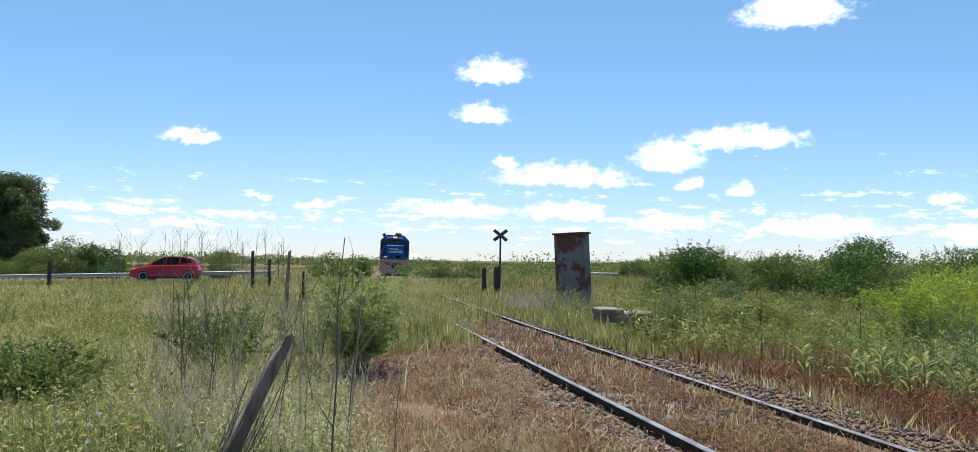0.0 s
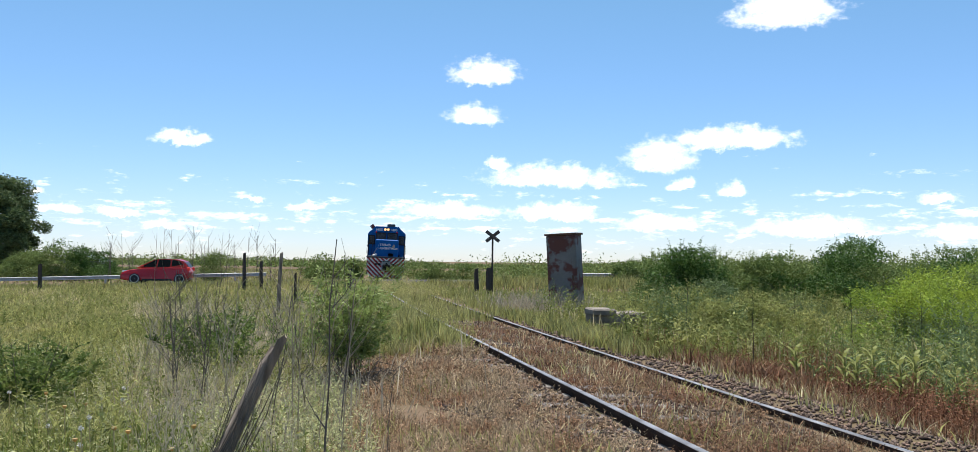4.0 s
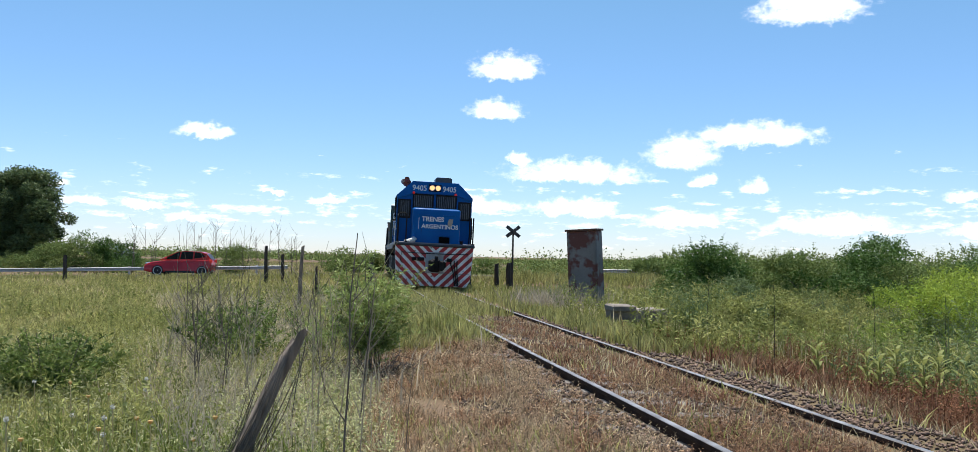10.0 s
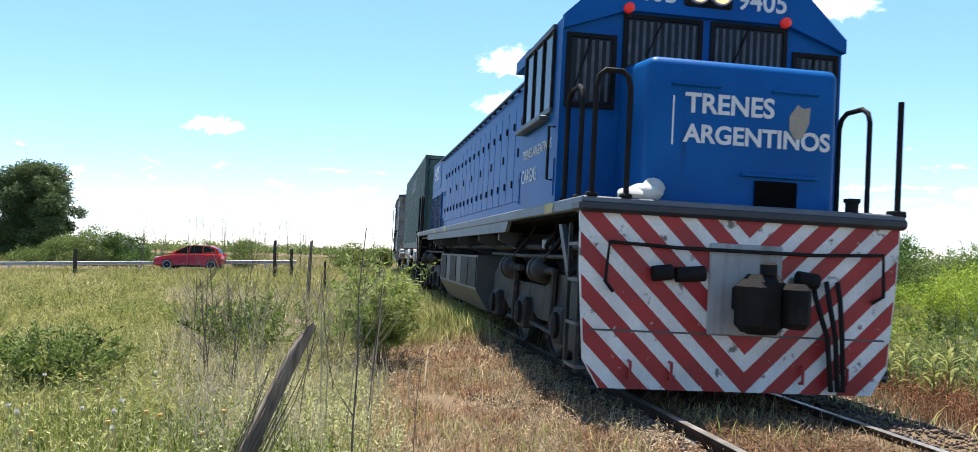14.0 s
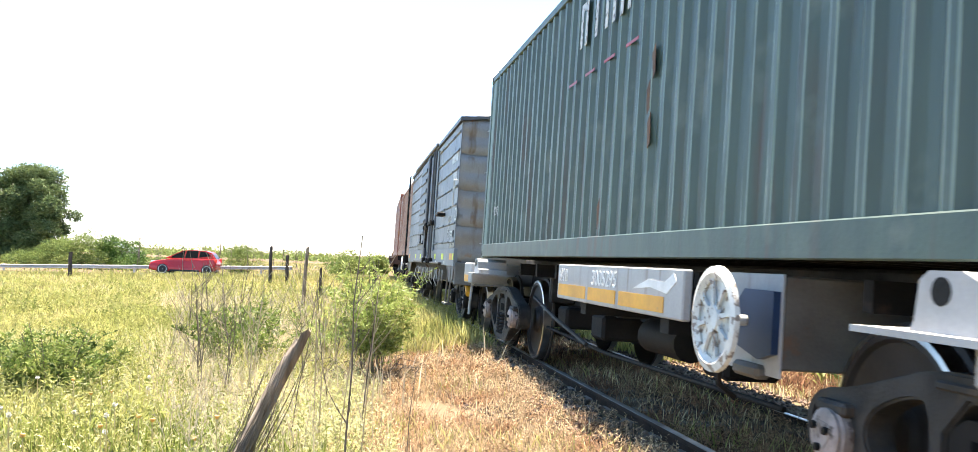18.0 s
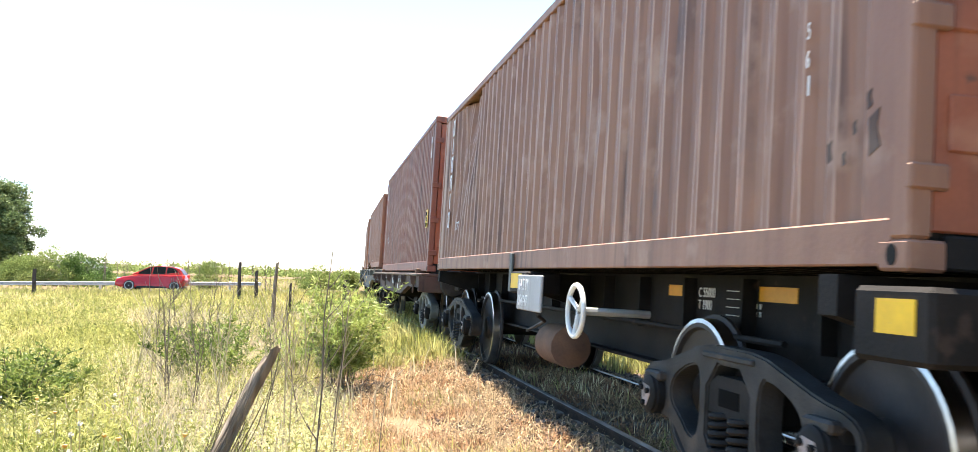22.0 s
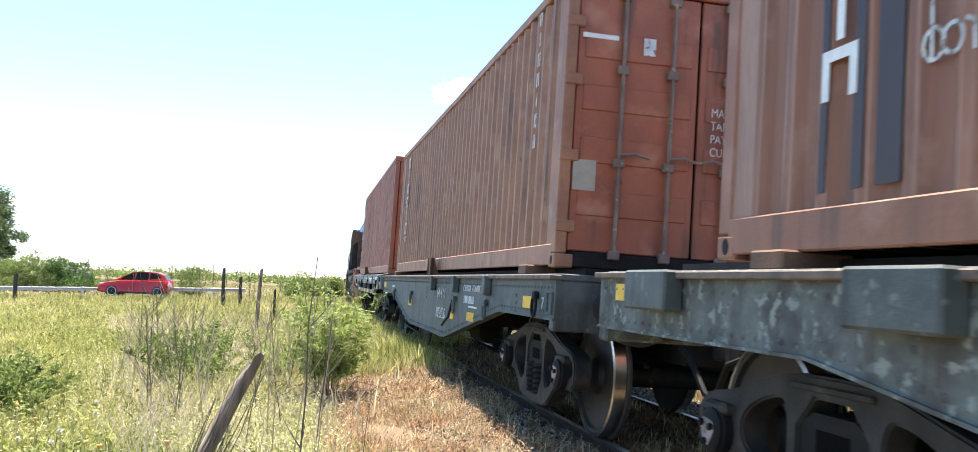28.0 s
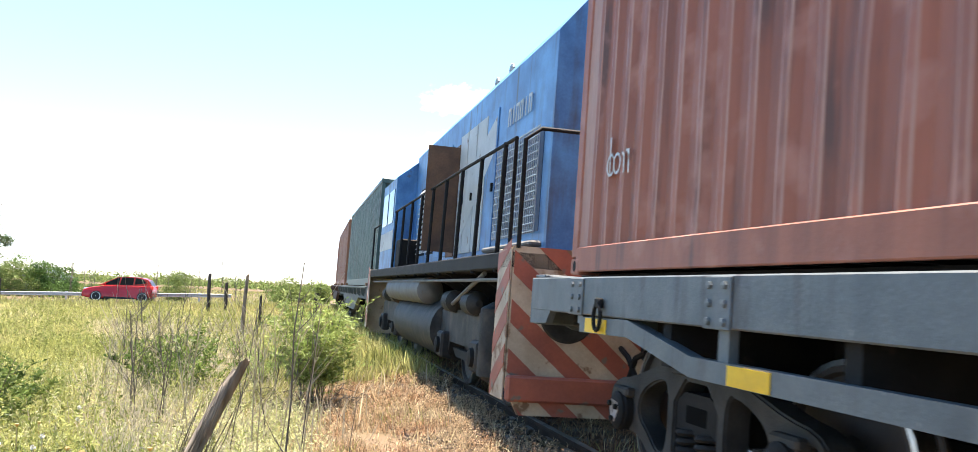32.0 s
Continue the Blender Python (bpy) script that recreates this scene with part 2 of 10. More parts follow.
def solid(name, shape, mat, label, category, group="", kind="", at=None, smooth=False):
    ob = new(name, shape.mesh(name, mat, smooth))
    if at is not None:
        ob.matrix_basis = at
    return tagged(ob, label, category, group, kind)


def raw_mesh(name, verts, faces, mat, smooth=False):
    """A large mesh from arrays: verts (n, 3), faces (m, k)."""
    me = bpy.data.meshes.new(name)
    verts, faces = np.asarray(verts, np.float32), np.asarray(faces, np.int32)
    me.vertices.add(len(verts))
    me.vertices.foreach_set("co", verts.ravel())
    m, k = faces.shape
    me.loops.add(m * k)
    me.loops.foreach_set("vertex_index", faces.ravel())
    me.polygons.add(m)
    me.polygons.foreach_set("loop_start", np.arange(0, m * k, k, dtype=np.int32))
    if smooth:
        me.polygons.foreach_set("use_smooth", np.ones(m, bool))
    me.update(calc_edges=True)
    me.materials.append(mat)
    return me


# ---- the line of the railway: a gentle curve, the rails' tops at height 0 on its middle, its camera side raised
LEAN = 0.0282
GAUGE = 1.505


def track_x(y):
    y0 = np.clip(y, 0.0, 70.0)
    return 3.3827 - 0.19193 * y0 + 0.03610 * y0 ** 2 / 100 + 0.02728 * y0 ** 3 / 1e4 + np.where(y < 0, -0.19193 * np.minimum(y, 0), -0.1014 * (y - y0))


def track_slope(y):
    y0 = np.clip(y, 0.0, 70.0)
    return -0.19193 + 2 * 0.03610 * y0 / 100 + 3 * 0.02728 * y0 ** 2 / 1e4


TY = np.arange(-150.0, 400.0, 0.25)
TA = np.concatenate([[0.0], np.cumsum(0.25 * np.hypot(1, track_slope((TY[1:] + TY[:-1]) / 2)))])
TA -= np.interp(0.0, TY, TA)


def fall(y):
    """How far the land beyond the road lies below the level of the line by the camera."""
    return 0.0095 * np.clip(np.asarray(y) - 53.0, 0.0, 45.0)


def track_point(arc, off=0.0, z=0.0):
    """The place at an arc length from abreast of the camera, off metres to the far side, z above the rails."""
    y = float(np.interp(arc, TA, TY))
    s = float(track_slope(y))
    n = math.hypot(1, s)
    o = off + z * LEAN
    return Vector((float(track_x(y)) + o / n, y - o * s / n, z - off * LEAN - float(fall(y))))


def ride(arc, reach):
    """The pose on the rails of a vehicle whose middle is at arc and whose bogies stand reach to both sides: its front looks to the camera's end."""
    a, b = track_point(arc - reach), track_point(arc + reach)
    f = (a - b).normalized()
    x = f.cross(Vector((0, 0, 1))).normalized()
    x = (x + Vector((0, 0, LEAN))).normalized()
    z = x.cross(f)
    m = Matrix((x, f, z)).transposed().to_4x4()
    m.translation = (a + b) / 2
    return m


def from_track(x, y):
    """Distance to the far side of the track's middle."""
    return (x - track_x(y)) / np.hypot(1, track_slope(y))


def road_y(x):
    return 55.5 + 0.12 * (x + 11)


def road_z(x):
    return np.clip(-0.30 + 0.03 * (x + 19.1), -0.8, 0.02)


def ground_z(x, y):
    """Height of the ground: the track's low bank, flat fields, and the road's low ramp."""
    d = from_track(x, y)
    a = np.abs(d)
    z = np.interp(a, [0, 0.68, 0.84, 1.4, 2.3, 3.4, 6.0, 14.0], [-0.098, -0.098, -0.066, -0.075, -0.24, -0.36, -0.42, -0.45])
    z = z + 0.05 * np.sin(x * 0.31 + 1.0) * np.sin(y * 0.23) * np.clip((a - 2) / 6, 0, 1)
    r = np.abs(y - road_y(x))
    k = np.clip((r - 3.6) / 5.0, 0, 1)
    k = k * k * (3 - 2 * k)
    k = np.where(a < 2.2, np.maximum(k, np.clip(1 - (2.2 - a), 0, 1)), k)
    return (z - fall(y)) * k + (road_z(x) - 0.03) * (1 - k)

# ---- ground, road, track
M_SOIL = material("dry soil and thatch", (0.170, 0.116, 0.077), 0.95, color2=(0.120, 0.094, 0.050), scale=0.35, grain=0.16, bump=0.6, bump_scale=9.0, spec=0.1)
M_ROAD = material("worn asphalt", (0.085, 0.082, 0.078), 0.95, color2=(0.06, 0.058, 0.055), scale=0.8, grain=0.08, bump=0.3, bump_scale=80, spec=0.15)
M_RAIL = material("dark rusty rail steel", (0.050, 0.031, 0.022), 0.85, 0.0, color2=(0.026, 0.018, 0.014), scale=5, grain=0.12, bump=0.2, spec=0.12)
M_RAILTOP = material("polished rail head", (0.40, 0.38, 0.36), 0.45, 0.9, color2=(0.20, 0.18, 0.16), scale=4)
M_SLEEPER = material("grey weathered hardwood", (0.185, 0.160, 0.138), 0.9, color2=(0.10, 0.086, 0.074), scale=7, grain=0.15, bump=0.6, bump_scale=30, per_object=0.3)
M_GALV = material("galvanised steel", (0.46, 0.47, 0.465), 0.5, 0.5, color2=(0.34, 0.35, 0.345), scale=4)
M_WOOD = material("weathered grey-brown post wood", (0.330, 0.255, 0.190), 0.9, color2=(0.125, 0.098, 0.075), scale=22, grain=0.2, bump=0.9, bump_scale=26, stretch=(1, 1, 0.12))
M_DARKWOOD = material("dark fence post wood", (0.06, 0.05, 0.043), 0.9, color2=(0.03, 0.026, 0.022), scale=6, grain=0.15, bump=0.8, bump_scale=26, stretch=(1, 1, 0.12))

gx = np.concatenate([-np.geomspace(2400, 30, 26), np.arange(-29, 29.1, 0.5), np.geomspace(30, 2400, 26)])
gy = np.concatenate([-np.geomspace(900, 14, 14), np.arange(-13, 64.1, 0.5), np.geomspace(65, 2800, 34)])
GX, GY = np.meshgrid(gx, gy, indexing="ij")
GZ = ground_z(GX, GY)
idx = np.arange(GX.size).reshape(GX.shape)
quads = np.stack([idx[:-1, :-1], idx[1:, :-1], idx[1:, 1:], idx[:-1, 1:]], -1).reshape(-1, 4)
ground = new("ground", raw_mesh("ground", np.stack([GX, GY, GZ], -1).reshape(-1, 3), quads, M_SOIL, True))
tagged(ground, "flat grassland with dry soil and thatch reaching the horizon", "ground", kind="structure")

rx = np.concatenate([np.arange(-160, -30, 10.0), np.arange(-30, 20, 1.0), np.arange(20, 161, 10.0)])
rv, rf = [], []
for i, x in enumerate(rx):
    for o in (-3.1, -2.9, 0.0, 2.9, 3.1):
        rv.append((x, road_y(x) + o, float(road_z(x)) + (0.02 if abs(o) < 3 else -0.06) - 0.02 * abs(o) / 3))
    if i:
        rf += [((i - 1) * 5 + k, i * 5 + k, i * 5 + k + 1, (i - 1) * 5 + k + 1) for k in range(4)]
road = new("road", raw_mesh("road", rv, rf, M_ROAD, True))
tagged(road, "narrow grey asphalt road across the railway", "road", kind="structure")

track = thing("railway_track", "single railway line with rusty rails on old sleepers", "railway track", kind="structure")
HEAD = [(-0.036, -0.005), (-0.036, -0.035), (-0.009, -0.05), (-0.009, -0.125), (-0.066, -0.145), (-0.066, -0.155), (0.066, -0.155), (0.066, -0.145), (0.009, -0.125), (0.009, -0.05),
        (0.036, -0.035), (0.036, -0.005)]
for side in (-1, 1):
    arcs = np.concatenate([np.arange(-60, 0, 3.0), np.arange(0, 60, 1.0), np.arange(60, 200, 4.0)])
    sh, top = Shape(), Shape()
    for i, a in enumerate(arcs):
        sh.v += [tuple(track_point(a, side * GAUGE / 2 + o, z)) for o, z in HEAD]
        top.v += [tuple(track_point(a, side * GAUGE / 2 + o, z)) for o, z in ((-0.034, -0.006), (-0.025, 0.0), (0.025, 0.0), (0.034, -0.006))]
        if i:
            p, q, n = (i - 1) * 12, i * 12, 12
            sh.f += [(p + k, p + (k + 1) % n, q + (k + 1) % n, q + k) for k in range(n)]
            p, q = (i - 1) * 4, i * 4
            top.f += [(p + k, p + k + 1, q + k + 1, q + k) for k in range(3)]
    rail = part("rail", sh, M_RAIL, track)
    part("rail_head", top, M_RAILTOP, rail, "worn shiny running surface")

# ---- guard rail along the road
def guard_rail(x0, x1, label):
    g = thing("guard_rail", label, "guard rail", "guard rails by the road")
    sh = Shape()
    prof = [(0.0, 0.0), (0.05, 0.02), (0.05, 0.07), (0.0, 0.10), (0.0, 0.13), (0.05, 0.16), (0.05, 0.21), (0.0, 0.23)]
    xs = np.arange(x0, x1 + 0.01, 2.0)
    for i, x in enumerate(xs):
        sh.v += [(x, road_y(x) + 4.3 - d, float(road_z(x)) + 0.28 + z) for d, z in prof]
        if i:
            p, q = (i - 1) * 8, i * 8
            sh.f += [(p + k, p + k + 1, q + k + 1, q + k) for k in range(7)]
    part("beam", sh, M_GALV, g)
    for x in xs[::2]:
        part("post", Shape().box(x - 0.06, x + 0.06, road_y(x) + 4.32, road_y(x) + 4.45, float(road_z(x)) - 0.25, float(road_z(x)) + 0.56, 0.01), M_GALV, g)
    return g


guard_rail(-60, -13.4, "long galvanised steel guard rail beside the road")
guard_rail(5.5, 31.5, "galvanised steel guard rail behind the bushes")

# ---- the train: shared parts
M_BLACK = material("grimy black underframe paint", (0.011, 0.011, 0.0112), 0.7, 0.1, color2=(0.021, 0.019, 0.018), scale=3, grain=0.1, bump=0.2, spots=(0.045, 0.034, 0.028), spot_size=5, spot_level=0.66, spec=0.12)
M_CAST = material("dusty cast steel", (0.044, 0.042, 0.040), 0.65, 0.1, color2=(0.019, 0.0185, 0.018), scale=4, grain=0.1, bump=0.3, spots=(0.06, 0.046, 0.036), spot_size=7, spot_level=0.66, spec=0.22, dust=(0.085, 0.068, 0.055))
M_WHEEL = material("brown rolled wheel steel", (0.050, 0.040, 0.036), 0.6, 0.3, color2=(0.030, 0.025, 0.023), scale=4, grain=0.08)
M_TREAD = material("polished wheel tread", (0.50, 0.47, 0.44), 0.28, 1.0, color2=(0.36, 0.33, 0.30), scale=6)
M_YELLOW = material("yellow reflective paint", (0.80, 0.48, 0.008), 0.5, color2=(0.66, 0.38, 0.008), scale=4, spots=(0.18, 0.15, 0.10), spot_size=9, spot_level=0.70)
M_ORANGE = material("orange reflective paint", (0.75, 0.36, 0.03), 0.5, color2=(0.60, 0.28, 0.03), scale=4, spots=(0.20, 0.16, 0.12), spot_size=9, spot_level=0.68)
M_LIME = material("fluorescent yellow sticker", (0.72, 0.80, 0.03), 0.45, color2=(0.62, 0.70, 0.03), scale=4)
M_WHITE = material("white lettering paint", (0.74, 0.75, 0.74), 0.6, color2=(0.62, 0.63, 0.62), scale=6, grain=0.06)
M_DARKGLASS = material("dark window", (0.012, 0.014, 0.016), 0.12, color2=(0.02, 0.022, 0.024), scale=2, spec=0.15)
M_WORNWHITE = material("worn white lettering paint", (0.60, 0.62, 0.60), 0.65, color2=(0.45, 0.47, 0.46), scale=8, spots=(0.20, 0.17, 0.15), spot_size=22, spot_level=0.55)
M_FRAMEGREY = material("blue-grey bogie paint", (0.150, 0.172, 0.172), 0.65, color2=(0.095, 0.108, 0.108), scale=4, grain=0.1, bump=0.3, spots=(0.06, 0.05, 0.045), spot_size=7, spot_level=0.64, dust=(0.075, 0.062, 0.052))
M_CAP = material("chalky pink bearing cap", (0.34, 0.28, 0.26), 0.7, color2=(0.20, 0.165, 0.15), scale=9, grain=0.12, spots=(0.08, 0.06, 0.05), spot_size=16, spot_level=0.58)
# near-black that stands for shade in hollows and below the walkway
M_SHADE = material("flat black standing for shade", (0.006, 0.006, 0.006), 0.9, color2=(0.004, 0.004, 0.004), spec=0.05)
WHEEL_R = 0.50
TURNING = []          # wheelsets with their place behind the train's front


def text_on(parent, words, size, at, mat, face="X", label="", lean=0.0, squeeze=1.0, name="lettering", extrude=0.002, bold=0.0):
    """Flat raised lettering with the built-in font, on the camera side (face X) or the front (face Y)."""
    cu = bpy.data.curves.new(name, "FONT")
    cu.body, cu.size, cu.extrude, cu.offset = words, size, extrude, bold
    cu.align_x = "LEFT"
    ob = bpy.data.objects.new(name, cu)
    scene.collection.objects.link(ob)
    me = bpy.data.meshes.new_from_object(ob.evaluated_get(bpy.context.evaluated_depsgraph_get()))
    bpy.data.objects.remove(ob)
    me.materials.clear()
    me.materials.append(mat)
    rot = Matrix.Rotation(radians(90), 4, "Z") @ Matrix.Rotation(radians(90), 4, "X") if face == "X" else Matrix.Rotation(radians(180), 4, "Z") @ Matrix.Rotation(radians(90), 4, "X")
    m = Matrix.Translation(at) @ rot @ Matrix.Rotation(radians(lean), 4, "Z") @ Matrix.Diagonal((squeeze, 1, 1, 1))
    return part(name, me, mat, parent, label, m)


def wheelset(parent, y, r=WHEEL_R, u=None):
    """Two wheels on an axle across the track, turning about it."""
    ws = Shape()
    ws.tube([(-0.72, 0, 0), (0.72, 0, 0)], 0.085, 12)
    ax = part("wheelset", ws, M_BLACK, parent, at=(0, y, r), smooth=True)
    for s in (-1, 1):
        prof = [(-0.075, r + 0.028), (-0.05, r + 0.028), (-0.04, r), (0.055, r - 0.006), (0.06, r - 0.06), (0.03, r - 0.075), (0.01, r * 0.62), (0.028, 0.16), (0.07, 0.14), (0.07, 0.0), (-0.075, 0.0), (-0.075, 0.14),
                (-0.03, 0.16), (-0.045, r * 0.62), (-0.055, r - 0.07), (-0.075, r - 0.06)]
        w = Shape().lathe([(s * (0.75 + a), b) for a, b in prof] + [(s * (0.75 - 0.075), r + 0.028)], "X", seg=36)
        wh = part("wheel", w, M_WHEEL, ax, smooth=True)
        part("tread", Shape().lathe([(s * (0.75 - 0.036), r + 0.001), (s * (0.75 + 0.056), r - 0.004), (s * (0.75 + 0.062), r - 0.03), (s * (0.75 - 0.036), r - 0.03)], "X", seg=36), M_TREAD, wh,
             "bright polished rim", smooth=True)
    TURNING.append((ax, u, r, y))
    return ax


FRAME_MESH = {}


def rounded(loop, times=2):
    """Cuts the corners of a closed outline."""
    for _ in range(times):
        out = []
        for i, p in enumerate(loop):
            q = loop[(i + 1) % len(loop)]
            out += [(p[0] * 0.75 + q[0] * 0.25, p[1] * 0.75 + q[1] * 0.25), (p[0] * 0.25 + q[0] * 0.75, p[1] * 0.25 + q[1] * 0.75)]
        loop = out
    return loop


def side_frame_mesh(mat):
    """A cast three-piece bogie's side frame: arched top, spring opening, rounded windows, pedestals; in the y, z plane."""
    if mat.name in FRAME_MESH:
        return FRAME_MESH[mat.name]
    half = [(0.0, 0.875), (0.34, 0.87), (0.62, 0.795), (0.90, 0.72), (1.13, 0.69), (1.235, 0.62), (1.245, 0.50), (1.215, 0.40), (1.10, 0.37), (0.84, 0.38), (0.70, 0.35), (0.48, 0.19), (0.34, 0.15), (0.0, 0.145)]
    outer = rounded(half + [(-a, b) for a, b in half[-2:0:-1]], 1)
    window = [(0.345, 0.36), (0.345, 0.745), (0.50, 0.735), (0.70, 0.655), (0.77, 0.57), (0.745, 0.48), (0.62, 0.42), (0.46, 0.31)]
    slot = [(1.075, 0.47), (1.075, 0.63), (1.17, 0.605), (1.185, 0.50)]
    holes = [rounded(window), rounded([(-a, b) for a, b in window]), rounded(slot), rounded([(-a, b) for a, b in slot]), rounded([(-0.255, 0.235), (-0.255, 0.77), (0.255, 0.77), (0.255, 0.235)], 1)]
    bm = bmesh.new()
    edges = []
    for loop in [outer] + holes:
        vs = [bm.verts.new((0, a, b)) for a, b in loop]
        edges += [bm.edges.new((vs[i], vs[(i + 1) % len(vs)])) for i in range(len(vs))]
    res = bmesh.ops.triangle_fill(bm, use_beauty=True, use_dissolve=False, edges=edges)
    faces = [g for g in res["geom"] if isinstance(g, bmesh.types.BMFace)]
    ext = bmesh.ops.extrude_face_region(bm, geom=faces)
    bmesh.ops.translate(bm, vec=(0.15, 0, 0), verts=[g for g in ext["geom"] if isinstance(g, bmesh.types.BMVert)])
    bmesh.ops.recalc_face_normals(bm, faces=bm.faces)
    sharp = [e for e in bm.edges if len(e.link_faces) == 2 and e.calc_face_angle(0) > 0.8]
    bmesh.ops.bevel(bm, geom=sharp, offset=0.012, segments=2, affect="EDGES")
    me = bpy.data.meshes.new("side_frame")
    bm.to_mesh(me)
    bm.free()
    me.shade_smooth()
    me.set_sharp_from_angle(angle=radians(35))
    me.materials.append(mat)
    FRAME_MESH[mat.name] = me
    return me


def bogie(parent, y, u, base=1.92, paint=M_CAST, caps=M_BLACK):
    """A freight bogie with two wheelsets, cast side frames, spring nests and roller bearings: it turns with its wagon."""
    b = part("bogie", Shape().box(-0.90, 0.90, -0.20, 0.20, 0.46, 0.72, 0.03), M_BLACK, parent, at=(0, y, 0))
    for k in (-1, 1):
        wheelset(b, k * base / 2, u=u - k * base / 2)
    for s in (-1, 1):
        part("side_frame", side_frame_mesh(paint), paint, b, at=Matrix.Translation((s * 1.0 - 0.075, 0, 0)))
        for k in (-0.115, 0.115):
            sp = Shape().tube([(s * 1.01 + 0.085 * math.cos(2 * math.pi * j / 10), k + 0.088 * math.sin(2 * math.pi * j / 10), 0.25 + 0.048 * j / 10) for j in range(54)], 0.019, 6)
            part("spring", sp, M_BLACK, b, "thick coil spring", smooth=True)
        end = part("bolster_end", Shape().prism([(-0.235, 0.52), (-0.235, 0.66), (-0.15, 0.71), (0.15, 0.71), (0.235, 0.66), (0.235, 0.52), (0.12, 0.49), (-0.12, 0.49)], "X", s * 0.88, s * 1.06), M_BLACK, b)
        # flat plate on the bolster: the hollow's shade as black colour
        part("pocket", Shape().prism([(-0.12, 0.545), (-0.12, 0.64), (0.12, 0.64), (0.12, 0.545)], "X", s * 1.06, s * 1.063), M_SHADE, end, "black plate for the hollow's shade")
        part("friction_wedge", Shape().prism([(0.15, 0.50), (0.245, 0.50), (0.245, 0.66)], "X", s * 0.95, s * 1.06).prism([(-0.15, 0.50), (-0.245, 0.50), (-0.245, 0.66)], "X", s * 0.95, s * 1.06), M_BLACK, b)
        part("top_rib", Shape().box(s * 1.072, s * 1.09, -0.30, 0.30, 0.80, 0.835, 0.008), paint, b)
        for k in (-1, 1):
            part("bearing_adapter", Shape().box(s * 0.94, s * 1.13, k * base / 2 - 0.12, k * base / 2 + 0.12, WHEEL_R + 0.09, WHEEL_R + 0.15, 0.015), paint, b)
            cap = Shape().lathe([(s * 0.93, 0.128), (s * 1.12, 0.128), (s * 1.13, 0.118), (s * 1.145, 0.118), (s * 1.155, 0.100), (s * 1.160, 0.085)], "X", (0, k * base / 2, WHEEL_R), 20)
            ob = part("axle_cap", cap, caps, b, smooth=True)
            tri = [(k * base / 2 + 0.078 * math.cos(2 * math.pi * j / 3 + 0.4 + w), WHEEL_R + 0.078 * math.sin(2 * math.pi * j / 3 + 0.4 + w)) for j in range(3) for w in (-0.32, 0.32)]
            part("lock_plate", Shape().prism(tri, "X", s * 1.160, s * 1.164), M_CAP, ob, "pale worn locking plate")
            for j in range(3):
                a = 2 * math.pi * j / 3 + 0.4
                bo = Shape().tube([(s * 1.16, k * base / 2 + 0.058 * math.cos(a), WHEEL_R + 0.058 * math.sin(a)), (s * 1.185, k * base / 2 + 0.058 * math.cos(a), WHEEL_R + 0.058 * math.sin(a))], 0.018, 6)
                part("bolt", bo, M_BLACK, ob)
        part("brake_beam", Shape().tube([(s * 0.72, -0.38, 0.34), (s * 0.72, 0.38, 0.34)], 0.03, 6), M_BLACK, b)
        for k in (-1, 1):
            part("brake_shoe", Shape().box(s * 0.70, s * 0.80, k * 0.44 - 0.03, k * 0.44 + 0.03, 0.34, 0.62, 0.015), M_BLACK, b)
    return b


def coupler(parent, y, sgn):
    """A knuckle coupler at a wagon's end."""
    sh = Shape().box(-0.09, 0.09, y, y + sgn * 0.45, 0.72, 0.92, 0.02)
    sh.box(-0.19, 0.17, y + sgn * 0.40, y + sgn * 0.66, 0.68, 0.98, 0.05)
    ob = part("coupler", sh, M_CAST, parent, "rusty knuckle coupler")
    part("air_hose", Shape().tube([(0.35, y, 0.80), (0.36, y + sgn * 0.2, 0.74), (0.33, y + sgn * 0.42, 0.50), (0.22, y + sgn * 0.6, 0.40)], 0.025, 7), M_BLACK, parent, "black rubber brake hose", smooth=True)
    return ob


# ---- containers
HIGHLIGHTS = {}


def highlight_of(paint):
    """A paler copy of the paint: the highlight on the bends of the ribs, as colour."""
    if paint.name not in HIGHLIGHTS:
        HIGHLIGHTS[paint.name] = RIB_HIGHLIGHT[paint.name]()
    return HIGHLIGHTS[paint.name]


